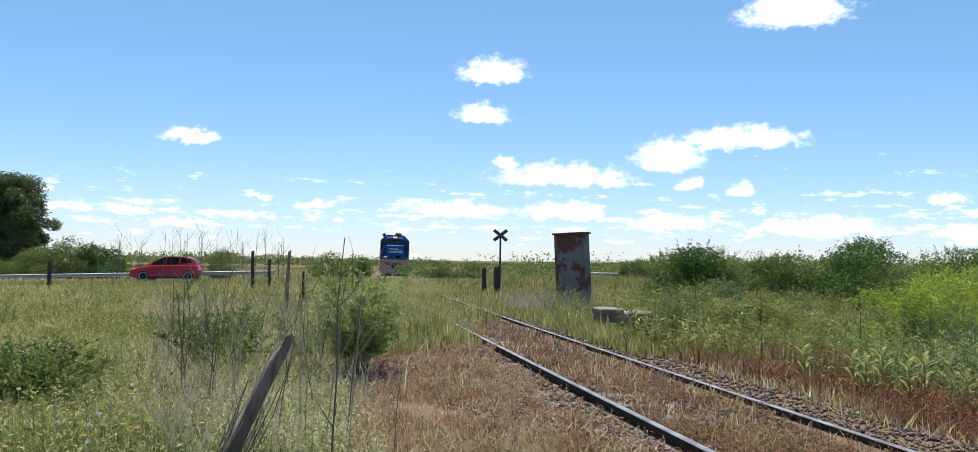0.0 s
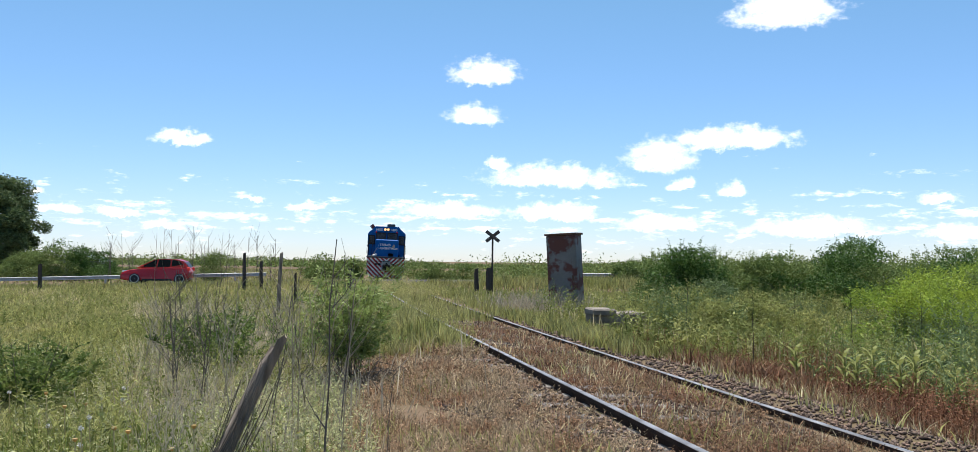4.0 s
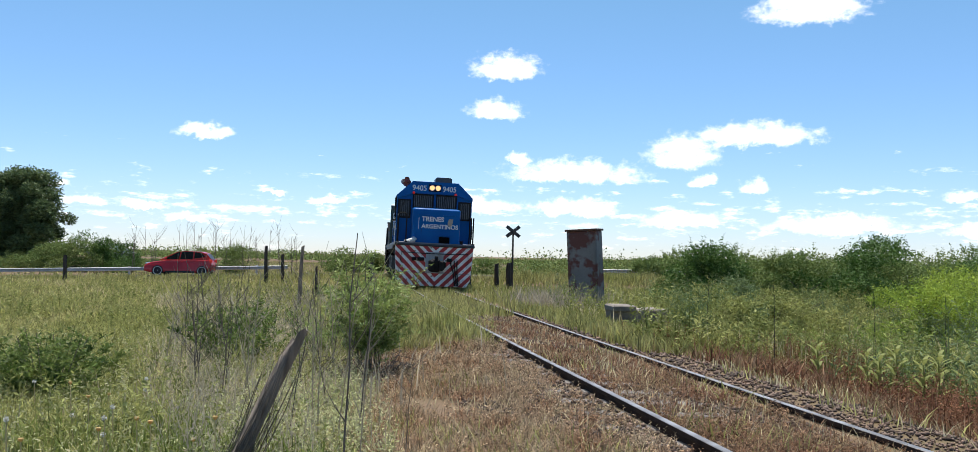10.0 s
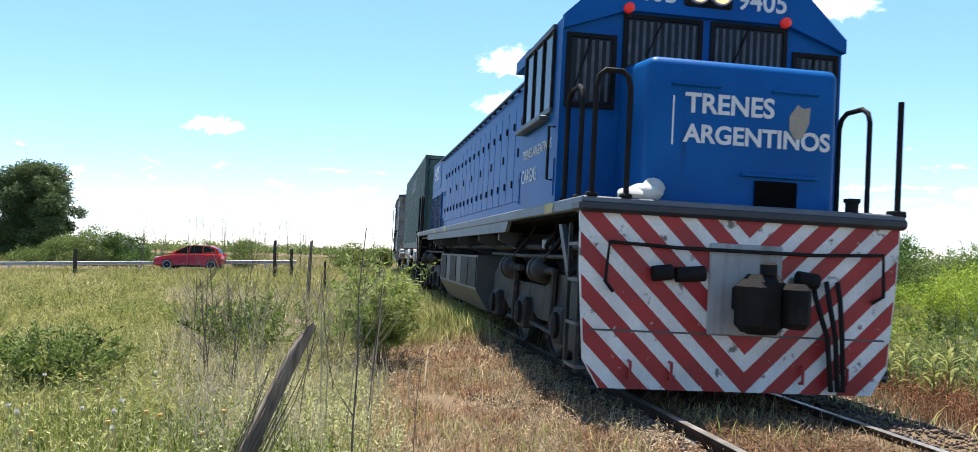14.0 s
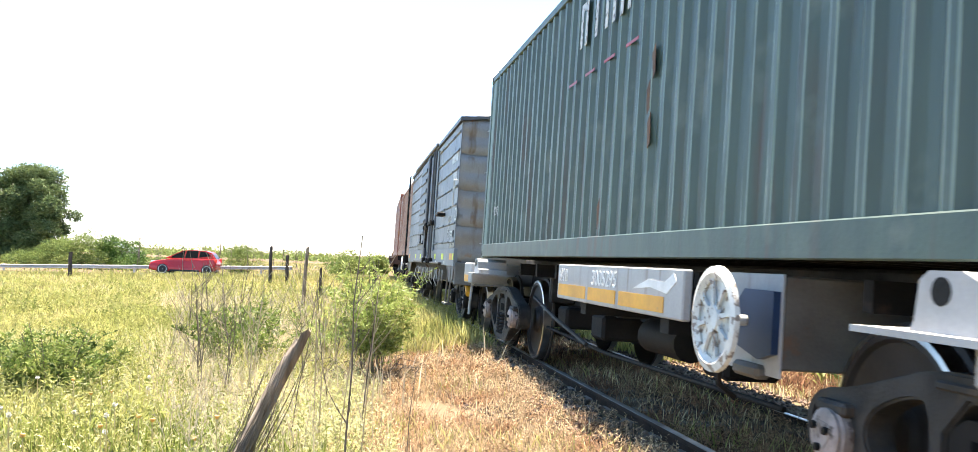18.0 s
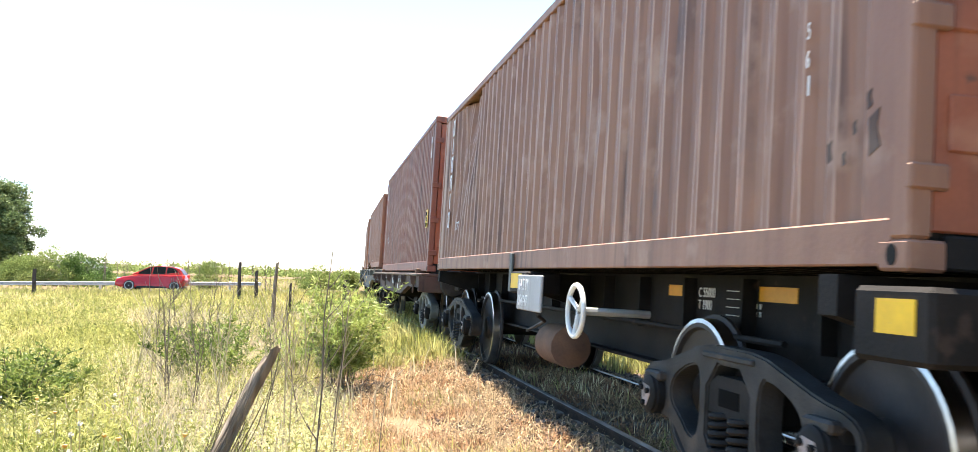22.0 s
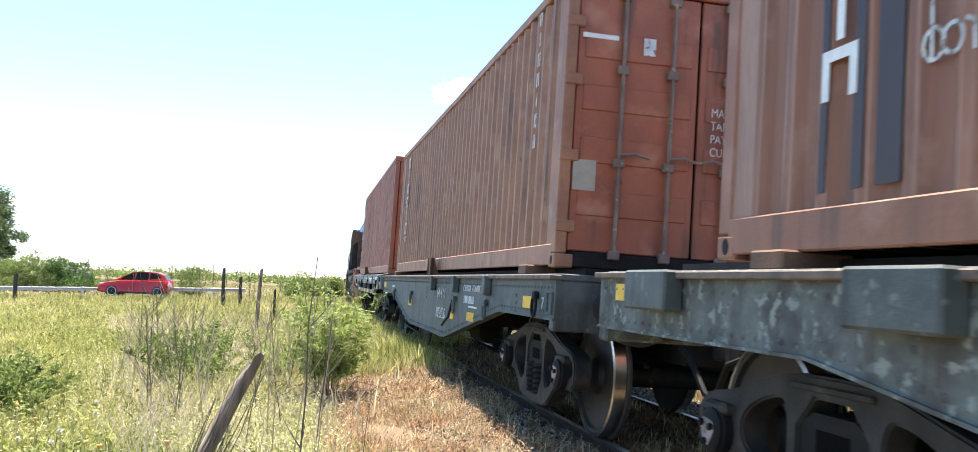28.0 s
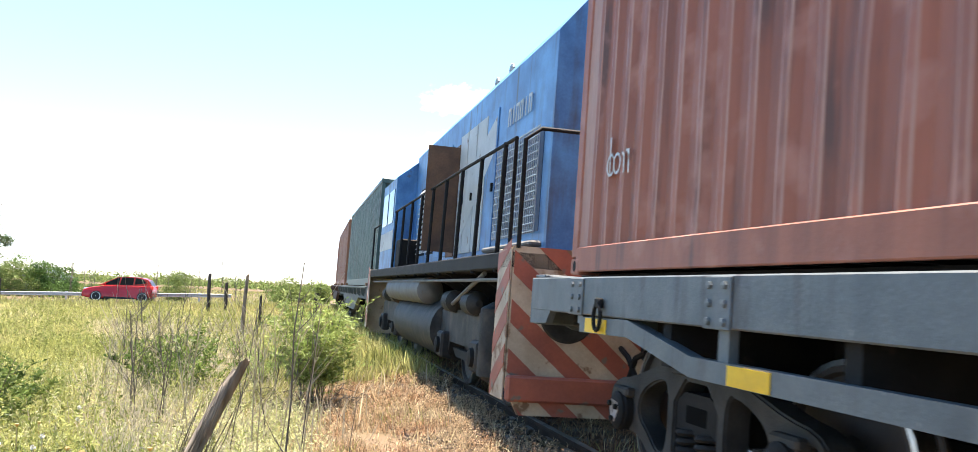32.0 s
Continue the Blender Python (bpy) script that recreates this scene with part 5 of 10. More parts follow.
                part("collar", Shape().lathe([(k + 0.16, 0.15), (k + 0.18, 0.155), (k + 0.21, 0.155), (k + 0.22, 0.146)], "Y", (s * 1.17, 0, 1.03), 18), M_BLACK, cyl, smooth=True)
                part("brake_hose", Shape().tube([(s * 1.20, k + 0.42, 1.12), (s * 1.24, k + 0.62, 1.14), (s * 1.22, k + 0.80, 1.22), (s * 1.10, k + 0.86, 1.40)], 0.026, 7), M_BLACK, fo, "looped rubber hose", smooth=True)
                part("brake_hose", Shape().tube([(s * 1.05, k + 0.10, 1.18), (s * 1.12, k + 0.16, 1.30), (s * 1.10, k + 0.30, 1.40), (s * 0.95, k + 0.36, 1.50)], 0.03, 7), M_BLACK, fo, "looped rubber hose", smooth=True)
                part("strut", Shape().tube([(s * 1.05, k + 0.30, 1.54), (s * 1.18, k + 0.62, 1.18)], 0.011, 5), M_CAST, fo)
                part("strut", Shape().tube([(s * 1.05, k + 0.95, 1.54), (s * 1.18, k + 0.70, 1.18)], 0.014, 5), M_CAST, fo)
                part("valve", Shape().lathe([(1.26, 0.02), (1.27, 0.05), (1.36, 0.05), (1.38, 0.02)], "Z", (s * 1.08, k - 0.05, 0), 10), M_GALV, fo, smooth=True)
            part("air_pipe", Shape().tube([(s * 1.22, -2.3, 1.19), (s * 1.23, 0.0, 1.175), (s * 1.22, 2.4, 1.18)], 0.022, 7), M_CAST, fo, smooth=True)
            part("brake_rod", Shape().tube([(s * 1.12, -1.4, 0.38), (s * 1.14, 0.1, 0.42), (s * 1.12, 1.4, 0.38)], 0.028, 6), M_CAST, fo)
            part("hanger", Shape().box(s * 1.14, s * 1.16, -0.98, -0.90, 0.35, 0.58), M_CAST, fo)
            for k in (-1.35, -1.0, -0.62):
                part("weld_slot", Shape().box(s * 1.14, s * 1.1415, k, k + 0.012, 0.60, 0.72), M_BLACK, fo)
            part("oil_plate", Shape().box(s * 1.14, s * 1.146, -0.42, -0.33, 0.78, 0.84), M_RUSTBROWN, fo)
            part("sand_pipe", Shape().tube([(s * 0.86, 2.5, 1.3), (s * 0.88, 2.55, 0.6), (s * 0.80, 2.42, 0.12)], 0.022, 6), M_BLACK, fo, smooth=True)
            for k in (-0.6, 1.5):
                part("brake_lever", Shape().tube([(s * 1.18, k, 1.05), (s * 1.17, k - 0.12, 0.45)], 0.035, 6), M_CAST, fo)
            part("sand_box", Shape().box(s * 0.95, s * 1.30, -2.86 if uc > 9 else 2.58, -2.52 if uc > 9 else 2.90, 0.33, 1.00, 0.04), M_CAST, fo)
    coupler(L, Y(18.0), -1)
    VEHICLES.append((L, C, 5.6, 0.0))
    sk = Shape()
    for k, (dx, dy, dz, a, b, c) in enumerate(((0, 0, 0.08, 0.15, 0.11, 0.085), (0.15, 0.05, 0.055, 0.12, 0.10, 0.06), (-0.08, -0.06, 0.14, 0.10, 0.08, 0.08))):
        n0, n1 = 10, 6
        vs = [(dx + a * math.sin(math.pi * i / n1) * math.cos(2 * math.pi * j / n0) * (1 + 0.15 * math.sin(3 * j + i + k)), dy + b * math.sin(math.pi * i / n1) * math.sin(2 * math.pi * j / n0), dz + c * math.cos(math.pi * i / n1)) for i in range(n1 + 1) for j in range(n0)]
        sk.add(vs, [(i * n0 + j, i * n0 + (j + 1) % n0, (i + 1) * n0 + (j + 1) % n0, (i + 1) * n0 + j) for i in range(n1) for j in range(n0)])
    sack = solid("sack", sk, M_SACK, "crumpled white sack lying on the locomotive's front platform", "sack", smooth=True)
    for v in sack.data.vertices:
        v.co += Vector((0.84, Y(0.16), 0.0))
    VEHICLES.append((sack, C, 5.6, 1.665))
    return L


blue_locomotive()


# ---- grey box wagon
def box_wagon():
    u0, u1, C = 32.90, 44.75, 38.82
    Y = lambda u: C - u
    B = thing("box_wagon", "blue-grey steel box wagon with double doors, ladder and stencilled lettering", "box wagon")
    hw, z0, z1 = 1.42, 1.16, 3.60
    body = Shape().prism([(-hw, z0), (-hw, z1), (-0.9, z1 + 0.05), (0.9, z1 + 0.05), (hw, z1), (hw, z0)], "Y", Y(u1), Y(u0) - 0.06)
    part("body", body, M_BOX, B, "blue-grey pressed steel body")
    part("roof", Shape().prism([(-hw - 0.05, z1 - 0.05), (-hw - 0.05, z1 + 0.02), (-0.9, z1 + 0.075), (0.9, z1 + 0.075), (hw + 0.05, z1 + 0.02), (hw + 0.05, z1 - 0.05), (0.9, z1 + 0.03), (-0.9, z1 + 0.03)], "Y", Y(u1 + 0.04), Y(u0 - 0.04)), M_SILL, B, "dark grey overhanging roof")
    # ends with rolled horizontal corrugations
    for y, d in ((Y(u0), 1), (Y(u1), -1)):
        sh = Shape()
        n = 44
        for i in range(n + 1):
            z = z0 + (z1 - z0) * i / n
            b = 0.085 * abs(math.sin(math.pi * i / n * 8)) ** 0.5
            sh.v += [(-hw, y - d * 0.06, z), (-hw + 0.10, y - d * (0.06 - b), z), (hw - 0.10, y - d * (0.06 - b), z), (hw, y - d * 0.06, z)]
        sh.f = [(i * 4 + k, i * 4 + k + 1, i * 4 + 5 + k, i * 4 + 4 + k) for i in range(n) for k in range(3)]
        part("end_sheet", sh, M_BOXEND, B, "corrugated grey end with rust stains", smooth=True)
        part("end_rim", Shape().box(-1.0, 1.0, y - d * 0.04, y + d * 0.02, z1, z1 + 0.07, 0.01), M_BOXEND, B)
        part("end_beam", Shape().box(-1.40, 1.40, y - d * 0.1, y + d * 0.04, 0.78, 1.16, 0.015), M_CREAM, B, "rusty end beam")
        for z in (1.5, 2.7, 3.4):
            part("grab_iron", Shape().tube([(0.35, y, z), (0.35, y + d * 0.08, z), (1.0, y + d * 0.08, z), (1.0, y, z)], 0.013, 6), M_GALV, B, smooth=True)
    # pressed side panels: short horizontal ribs between upright seams
    for s in (1, -1):
        for v0, v1 in ((32.95, 33.75), (33.77, 34.78), (34.80, 35.82), (35.84, 36.66), (41.0, 41.82), (41.84, 42.84), (42.86, 43.86), (43.88, 44.66)):
            part("side_panel", Shape().box(s * hw, s * (hw + 0.008), Y(v1), Y(v0), z0 + 0.245, z1 - 0.06), M_BOX, B)
            for k in range(7):
                z = 1.49 + k * 0.314
                part("rib", Shape().prism([(s * (hw + 0.006), z), (s * (hw + 0.034), z + 0.014), (s * (hw + 0.034), z + 0.03), (s * (hw + 0.006), z + 0.055)], "Y", Y(v1) + 0.085, Y(v0) - 0.085), M_BOX, B)
        # doors: a smooth one with lock bars and a ribbed one
        d1 = part("door", Shape().box(s * hw, s * (hw + 0.03), Y(38.36), Y(36.75), z0 + 0.20, z1 - 0.10, 0.01), M_BOX, B, "smooth steel door with lock bars")
        d2 = part("door", Shape().box(s * hw, s * (hw + 0.05), Y(40.75), Y(39.0), z0 + 0.26, z1 - 0.08, 0.01), M_BOXDOOR, B, "darker ribbed sliding door")
        part("door_channel", Shape().box(s * hw, s * (hw + 0.06), Y(38.98), Y(38.38), z0 + 0.10, z1 - 0.05, 0.015), M_BOXDARK, B, "dark upright door channel")
        for k in range(8):
            z = 1.52 + k * 0.245
            part("door_rib", Shape().prism([(s * (hw + 0.05), z), (s * (hw + 0.075), z + 0.02), (s * (hw + 0.075), z + 0.07), (s * (hw + 0.05), z + 0.13)], "Y", Y(40.64), Y(39.12)), M_BOXDOOR, d2)
        for u in (36.81, 37.25, 38.30):
            part("lock_bar", Shape().tube([(s * (hw + 0.07), Y(u), z0 - 0.02), (s * (hw + 0.07), Y(u), z1 - 0.1)], 0.024, 8), M_SILL, d1, "dark door bar", smooth=True)
            part("bar_foot", Shape().box(s * (hw + 0.02), s * (hw + 0.12), Y(u) - 0.07, Y(u) + 0.07, z0 - 0.06, z0 + 0.06, 0.02), M_BLACK, d1)
            part("bar_guide", Shape().box(s * (hw + 0.02), s * (hw + 0.11), Y(u) - 0.06, Y(u) + 0.06, 1.90, 2.00, 0.02), M_BLACK, d1)
        part("lock_lever", Shape().tube([(s * (hw + 0.10), Y(37.40), 1.95), (s * (hw + 0.10), Y(37.86), 1.62), (s * (hw + 0.10), Y(38.2), 1.92)], 0.018, 6), M_BLACK, d1, smooth=True)
        part("lock_chain", Shape().tube([(s * (hw + 0.10), Y(37.95), 1.85), (s * (hw + 0.10), Y(37.98), 1.44)], 0.014, 6), M_BLACK, d1)
        for u, z in ((36.87, 1.97), (38.55, 1.90), (37.38, 1.95)):
            part("lock_case", Shape().box(s * (hw + 0.02), s * (hw + 0.12), Y(u) - 0.07, Y(u) + 0.07, z - 0.05, z + 0.05, 0.02), M_BLACK, d1)
        part("door_handle", Shape().tube([(s * (hw + 0.05), Y(39.1), 1.55), (s * (hw + 0.12), Y(39.1), 1.55), (s * (hw + 0.12), Y(39.1), 1.75), (s * (hw + 0.05), Y(39.1), 1.75)], 0.016, 6), M_BLACK, d2, smooth=True)
        part("door_rail", Shape().box(s * hw, s * (hw + 0.09), Y(42.9), Y(36.7), z1 - 0.03, z1 + 0.04, 0.01), M_SILL, B, "door guide rail")
        part("bracket", Shape().box(s * hw, s * (hw + 0.16), Y(35.24), Y(34.80), 2.02, 2.085, 0.015), M_BLACK, B, "dark stub bracket")
        part("grab_iron", Shape().tube([(s * hw, Y(32.98), 2.12), (s * (hw + 0.08), Y(32.98), 2.10), (s * (hw + 0.08), Y(32.96), 2.55), (s * hw, Y(32.96), 2.55)], 0.014, 6), M_GALV, B, smooth=True)
        # ladder at the rear corner
        ld = part("ladder", Shape().box(s * (hw + 0.10), s * (hw + 0.13), Y(44.72), Y(44.68), 0.6, z1).box(s * (hw + 0.10), s * (hw + 0.13), Y(44.36), Y(44.32), 0.6, z1), M_BLACK, B, "black side ladder")
        for k in range(10):
            part("rung", Shape().tube([(s * (hw + 0.115), Y(44.70), 0.75 + k * 0.31), (s * (hw + 0.115), Y(44.34), 0.75 + k * 0.31)], 0.012, 6), M_BLACK, ld)
        # side sill, step ledge and triangular gussets
        part("side_sill", Shape().box(s * 1.36, s * (hw + 0.012), Y(u1 - 0.05), Y(u0 + 0.02), 1.09, 1.395, 0.008), M_BOX, B, "blue-grey side sill with stickers")
        part("ledge", Shape().box(s * 1.36, s * 1.50, Y(41.6), Y(34.86), 1.10, 1.14, 0.01), M_CREAM, B, "worn step ledge")
        for i in range(13):
            u = 35.05 + i * 0.54
            part("gusset", Shape().prism([(s * 1.48, 1.10), (s * 1.36, 1.10), (s * 1.05, 0.84), (s * 1.05, 0.76), (s * 1.16, 0.76)], "Y", Y(u) - 0.012, Y(u) + 0.012), M_SKIRT, B)
            part("gusset_plate", Shape().prism([(Y(u) - 0.27, 1.10), (Y(u) + 0.03, 1.10), (Y(u) - 0.07, 0.80), (Y(u) - 0.13, 0.74), (Y(u) - 0.20, 0.80)], "X", s * 1.36, s * 1.375), M_SKIRT, B)
            if i % 2:
                part("hook", Shape().tube([(s * 1.42, Y(u + 0.3), 0.98), (s * 1.46, Y(u + 0.3), 0.78), (s * 1.40, Y(u + 0.26), 0.66)], 0.011, 5), M_GALV, B, smooth=True)
        part("rod", Shape().tube([(s * 1.2, Y(43.5), 0.72), (s * 1.2, Y(33.9), 0.80)], 0.016, 6), M_CREAM, B, smooth=True)
        for u in (33.35, 33.85):
            part("step_stirrup", Shape().tube([(s * 1.40, Y(u), 1.15), (s * 1.42, Y(u), 0.45), (s * 1.40, Y(u + 0.02), 0.42)], 0.018, 6), M_CREAM, B, smooth=True)
        part("step", Shape().box(s * 1.36, s * 1.48, Y(33.9), Y(33.3), 0.42, 0.45), M_CREAM, B)
    for u, w, m in ((33.10, 0.45, M_ORANGE), (32.93, 0.17, M_LIME), (34.59, 0.35, M_LIME), (36.12, 0.26, M_LIME), (37.76, 0.3, M_LIME), (39.93, 0.27, M_LIME), (41.54, 0.29, M_LIME), (43.9, 0.4, M_ORANGE)):
        z = 1.195
        plate(B, Y(u + w), Y(u), z, z + 0.11, hw + 0.0135, m, "sticker", "fluorescent sticker" if m is M_LIME else "orange reflector")
    for u in (36.0, 34.3):
        plate(B, Y(u + 0.14), Y(u), 1.12, 1.17, hw + 0.0136, M_WORNWHITE, "stencil")
    text_on(B, "LASTRADO", 0.165, (hw + 0.010, Y(34.23), 1.87), M_WORNWHITE, "X", "white stencilled word", squeeze=0.80)
    text_on(B, "C55000KT22000K", 0.118, (hw + 0.012, Y(33.71), 1.405), M_WORNWHITE, "X", "white stencilled weights", squeeze=0.82)
    for k, w in enumerate((0.9, 0.62)):
        plate(B, Y(33.2 + w), Y(33.2), 2.92 - k * 0.33, 3.06 - k * 0.33, hw + 0.012, M_WORNWHITE, "stencil_bar")
    for a, b in ((1.70, 0.0), (1.755, 0.0), (1.81, 0.0), (1.865, 0.0)):
        plate(B, Y(34.14), Y(33.80), a - 0.12, a - 0.115, hw + 0.009, M_WORNWHITE, "stencil_table")
    for k in range(4):
        plate(B, Y(34.14) + k * 0.112, Y(34.14) + k * 0.112 + 0.005, 1.58, 1.75, hw + 0.0095, M_WORNWHITE, "stencil_table")
    plate(B, Y(33.69), Y(33.40), 1.675, 1.705, hw + 0.009, M_WORNWHITE, "stencil_bar")
    text_on(B, "20  5  2020", 0.055, (hw + 0.009, Y(33.68), 1.615), M_WORNWHITE, "X", "white stencilled date", squeeze=0.9)
    part("card_holder", Shape().box(hw + 0.008, hw + 0.022, Y(33.27), Y(33.25), 1.58, 1.71).box(hw + 0.008, hw + 0.022, Y(33.175), Y(33.155), 1.58, 1.71).box(hw + 0.008, hw + 0.022, Y(33.25), Y(33.175), 1.58, 1.60).box(hw + 0.008, hw + 0.022, Y(33.25), Y(33.175), 1.69, 1.71), M_SILL, B, "small steel card frame")
    dshape = [(Y(33.15), 1.87), (Y(33.15), 2.08), (Y(32.94), 2.08), (Y(32.86), 2.02), (Y(32.86), 1.93), (Y(32.94), 1.87)]
    part("white_plate_mark", Shape().prism(dshape, "X", hw + 0.008, hw + 0.0135), M_WORNWHITE, B)
    part("white_plate_inner", Shape().prism([(a * 0.68 + Y(33.02) * 0.32, b * 0.66 + 1.975 * 0.34) for a, b in dshape], "X", hw + 0.0135, hw + 0.016), M_BOX, B)
    for a, b in ((34.15, 32.96), (43.4, 44.7)):
        d = 1 if a < 40 else -1
        part("end_skirt", Shape().prism([(Y(a), 1.09), (Y(a - d * 0.45), 0.84), (Y(b + d * 0.35), 0.80), (Y(b + d * 0.1), 0.92), (Y(b), 1.09)], "X", 1.395, 1.41), M_SKIRT, B, "pale skirt plate with brown rust patches")
    part("yellow_bar", Shape().tube([(1.12, Y(33.35), 0.86), (1.14, Y(32.9), 0.64)], 0.05, 8), M_ORANGE, B, "dirty yellow bar")
    part("centre_sill", Shape().box(-0.35, 0.35, Y(u1), Y(u0), 0.72, 1.16), M_BLACK, B)
    for k in (-1.1, 0.9):
        part("hopper_gate", Shape().prism([(-1.0, 1.16), (-0.5, 0.45), (0.5, 0.45), (1.0, 1.16)], "Y", k, k + 1.2), M_BLACK, B)
    bogie(B, Y(34.4), 34.4), bogie(B, Y(43.15), 43.15)
    coupler(B, Y(u0), 1), coupler(B, Y(u1), -1)
    VEHICLES.append((B, C, 4.38, 0.0))


box_wagon()

# ---- flat wagons
M_EDGE = material("rust-worn steel edge", (0.170, 0.120, 0.088), 0.75, 0.1, color2=(0.085, 0.068, 0.058), scale=7, grain=0.12, bump=0.3, spots=(0.05, 0.045, 0.042), spot_size=6, spot_level=0.60)
M_OLIVE = material("old olive paint mark", (0.16, 0.17, 0.05), 0.7, color2=(0.08, 0.07, 0.045), scale=14)
def ring(parent, y, z, x, mat=None):
    part("tie_ring", Shape().tube([(x + 0.03, y + 0.060 * math.sin(a), z - 0.075 + 0.085 * math.cos(a)) for a in [2 * math.pi * j / 12 for j in range(13)]], 0.0125, 6, caps=False).box(x, x + 0.04, y - 0.04, y + 0.04, z - 0.02, z + 0.045, 0.01), mat or M_SILL, parent, "hanging steel ring", smooth=True)


def buffers(parent, y, d, length, mat=None):
    """Two round sprung buffers on a wagon's end."""
    for x in (0.95, -0.95):
        sleeve = part("buffer", Shape().lathe([(y, 0.0), (y, 0.13), (y + d * length * 0.55, 0.115), (y + d * length * 0.56, 0.07), (y + d * (length - 0.04), 0.07), (y + d * (length - 0.04), 0.0)], "Y", (x, 0, 1.07), 18), mat or M_CAST, parent, "sprung buffer sleeve", smooth=True)
        part("buffer_head", Shape().lathe([(y + d * (length - 0.05), 0.0), (y + d * (length - 0.05), 0.235), (y + d * (length - 0.035), 0.25), (y + d * (length - 0.01), 0.24), (y + d * length, 0.12), (y + d * (length + 0.004), 0.0)], "Y", (x, 0, 1.07), 28), M_CAST, sleeve, "worn round steel buffer head", smooth=True)


def deep_wagon(name, label, mat, u0, u1, b0, b1, top=1.22, shallow=0.92, deep=0.56, rivets=True, pockets=9, frames=M_CAST, edge=None, ramp=(0.75, 2.1), pocket=0.085, sprung=(0, 0)):
    """A flat wagon whose side beams deepen between the bogies."""
    C = (u0 + u1) / 2
    h = (u1 - u0) / 2
    W = thing(name, label, "flat wagon", "container wagons of the train")
    part("deck", Shape().box(-1.34, 1.34, -h, h, top - 0.05, top, 0.006), mat, W, "bent steel deck plate")
    part("centre_sill", Shape().box(-0.30, 0.30, -h, h, 0.66, top - 0.05), M_BLACK, W)
    f, r = C - b0, C - b1          # bogie pivots, forward positive
    prof = [(-h, shallow), (r + ramp[0], shallow), (r + ramp[1], deep), (f - ramp[1], deep), (f - ramp[0], shallow), (h, shallow), (h, top - 0.05), (-h, top - 0.05)]
    for s in (1, -1):
        b = part("side_beam", Shape().prism(prof, "X", s * 1.34, s * 1.38), mat, W, "deep side beam with rivets")
        part("top_flange", Shape().box(s * 1.30, s * 1.43, -h, h, top - 0.05, top - 0.012, 0.006), edge or mat, b)
        low = Shape()
        pts = prof[:6]
        for (a, z), (c, w) in zip(pts[:-1], pts[1:]):
            low.add([(s * 1.30, a, z), (s * 1.395, a, z), (s * 1.395, c, w), (s * 1.30, c, w), (s * 1.30, a, z + 0.016), (s * 1.395, a, z + 0.016), (s * 1.395, c, w + 0.016), (s * 1.30, c, w + 0.016)],
                    [(0, 1, 2, 3), (4, 7, 6, 5), (0, 4, 5, 1), (1, 5, 6, 2), (2, 6, 7, 3), (3, 7, 4, 0)])
        part("bottom_flange", low, mat, b)
        for i in range(pockets):
            y = -h + 0.6 + i * (2 * h - 1.2) / (pockets - 1)
            part("stake_pocket", Shape().prism([(s * 1.38, top - 0.06), (s * 1.49, top - 0.06), (s * 1.47, top - 0.20), (s * 1.40, top - 0.25)], "Y", y - pocket, y + pocket), mat, b)
        if rivets:
            rv = Shape()
            y = -h + 0.1
            while y < h:
                zb = np.interp(y, [q[0] for q in pts], [q[1] for q in pts])
                for z in (zb + 0.06, top - 0.11):
                    rv.add([(s * 1.38, y - 0.016, z - 0.016), (s * 1.38, y + 0.016, z - 0.016), (s * 1.38, y + 0.016, z + 0.016), (s * 1.38, y - 0.016, z + 0.016), (s * 1.392, y, z)], [(0, 1, 4), (1, 2, 4), (2, 3, 4), (3, 0, 4)])
                y += 0.105
            for yy in (f + 0.4, f - 0.9, r + 0.9, r - 0.4, 0.0, 2.2, -2.2):
                z = 0.98
                while z < top - 0.14:
                    rv.add([(s * 1.38, yy - 0.016, z - 0.016), (s * 1.38, yy + 0.016, z - 0.016), (s * 1.38, yy + 0.016, z + 0.016), (s * 1.38, yy - 0.016, z + 0.016), (s * 1.392, yy, z)], [(0, 1, 4), (1, 2, 4), (2, 3, 4), (3, 0, 4)])
                    z += 0.07
            tagged(part("rivets", rv, mat, b, "rows of small round rivets"), kind="stuff")
    for y, d in ((h, 1), (-h, -1)):
        part("end_beam", Shape().box(-1.38, 1.38, y - d * 0.14, y, shallow - 0.08, top - 0.05, 0.015), mat, W)
        coupler(W, y, d)
        if sprung[0 if d > 0 else 1]:
            buffers(W, y, d, sprung[0 if d > 0 else 1])
    for k in range(5):
        y = -2.4 + k * 1.2
        part("cross_beam", Shape().box(-1.33, 1.33, y - 0.05, y + 0.05, 0.70, top - 0.06), M_BLACK, W)
    part("air_reservoir", Shape().lathe([(-0.5, 0.02), (-0.46, 0.15), (0.30, 0.15), (0.34, 0.02)], "Y", (0.7, 1.2, 0.58), 14), M_BLACK, W, smooth=True)
    part("brake_pipe", Shape().tube([(0.55, -h + 0.3, 0.62), (0.6, -1.5, 0.50), (0.6, 2.0, 0.50), (0.5, h - 0.3, 0.62)], 0.022, 6), M_BLACK, W, smooth=True)
    rod = Shape().tube([(1.25, r + 1.6, 0.40), (1.25, -1.2, 0.36), (1.22, 0.4, 0.50)], 0.014, 5)
    part("brake_rod", rod, M_BLACK, W, smooth=True)
    bogie(W, f, b0, paint=frames), bogie(W, r, b1)
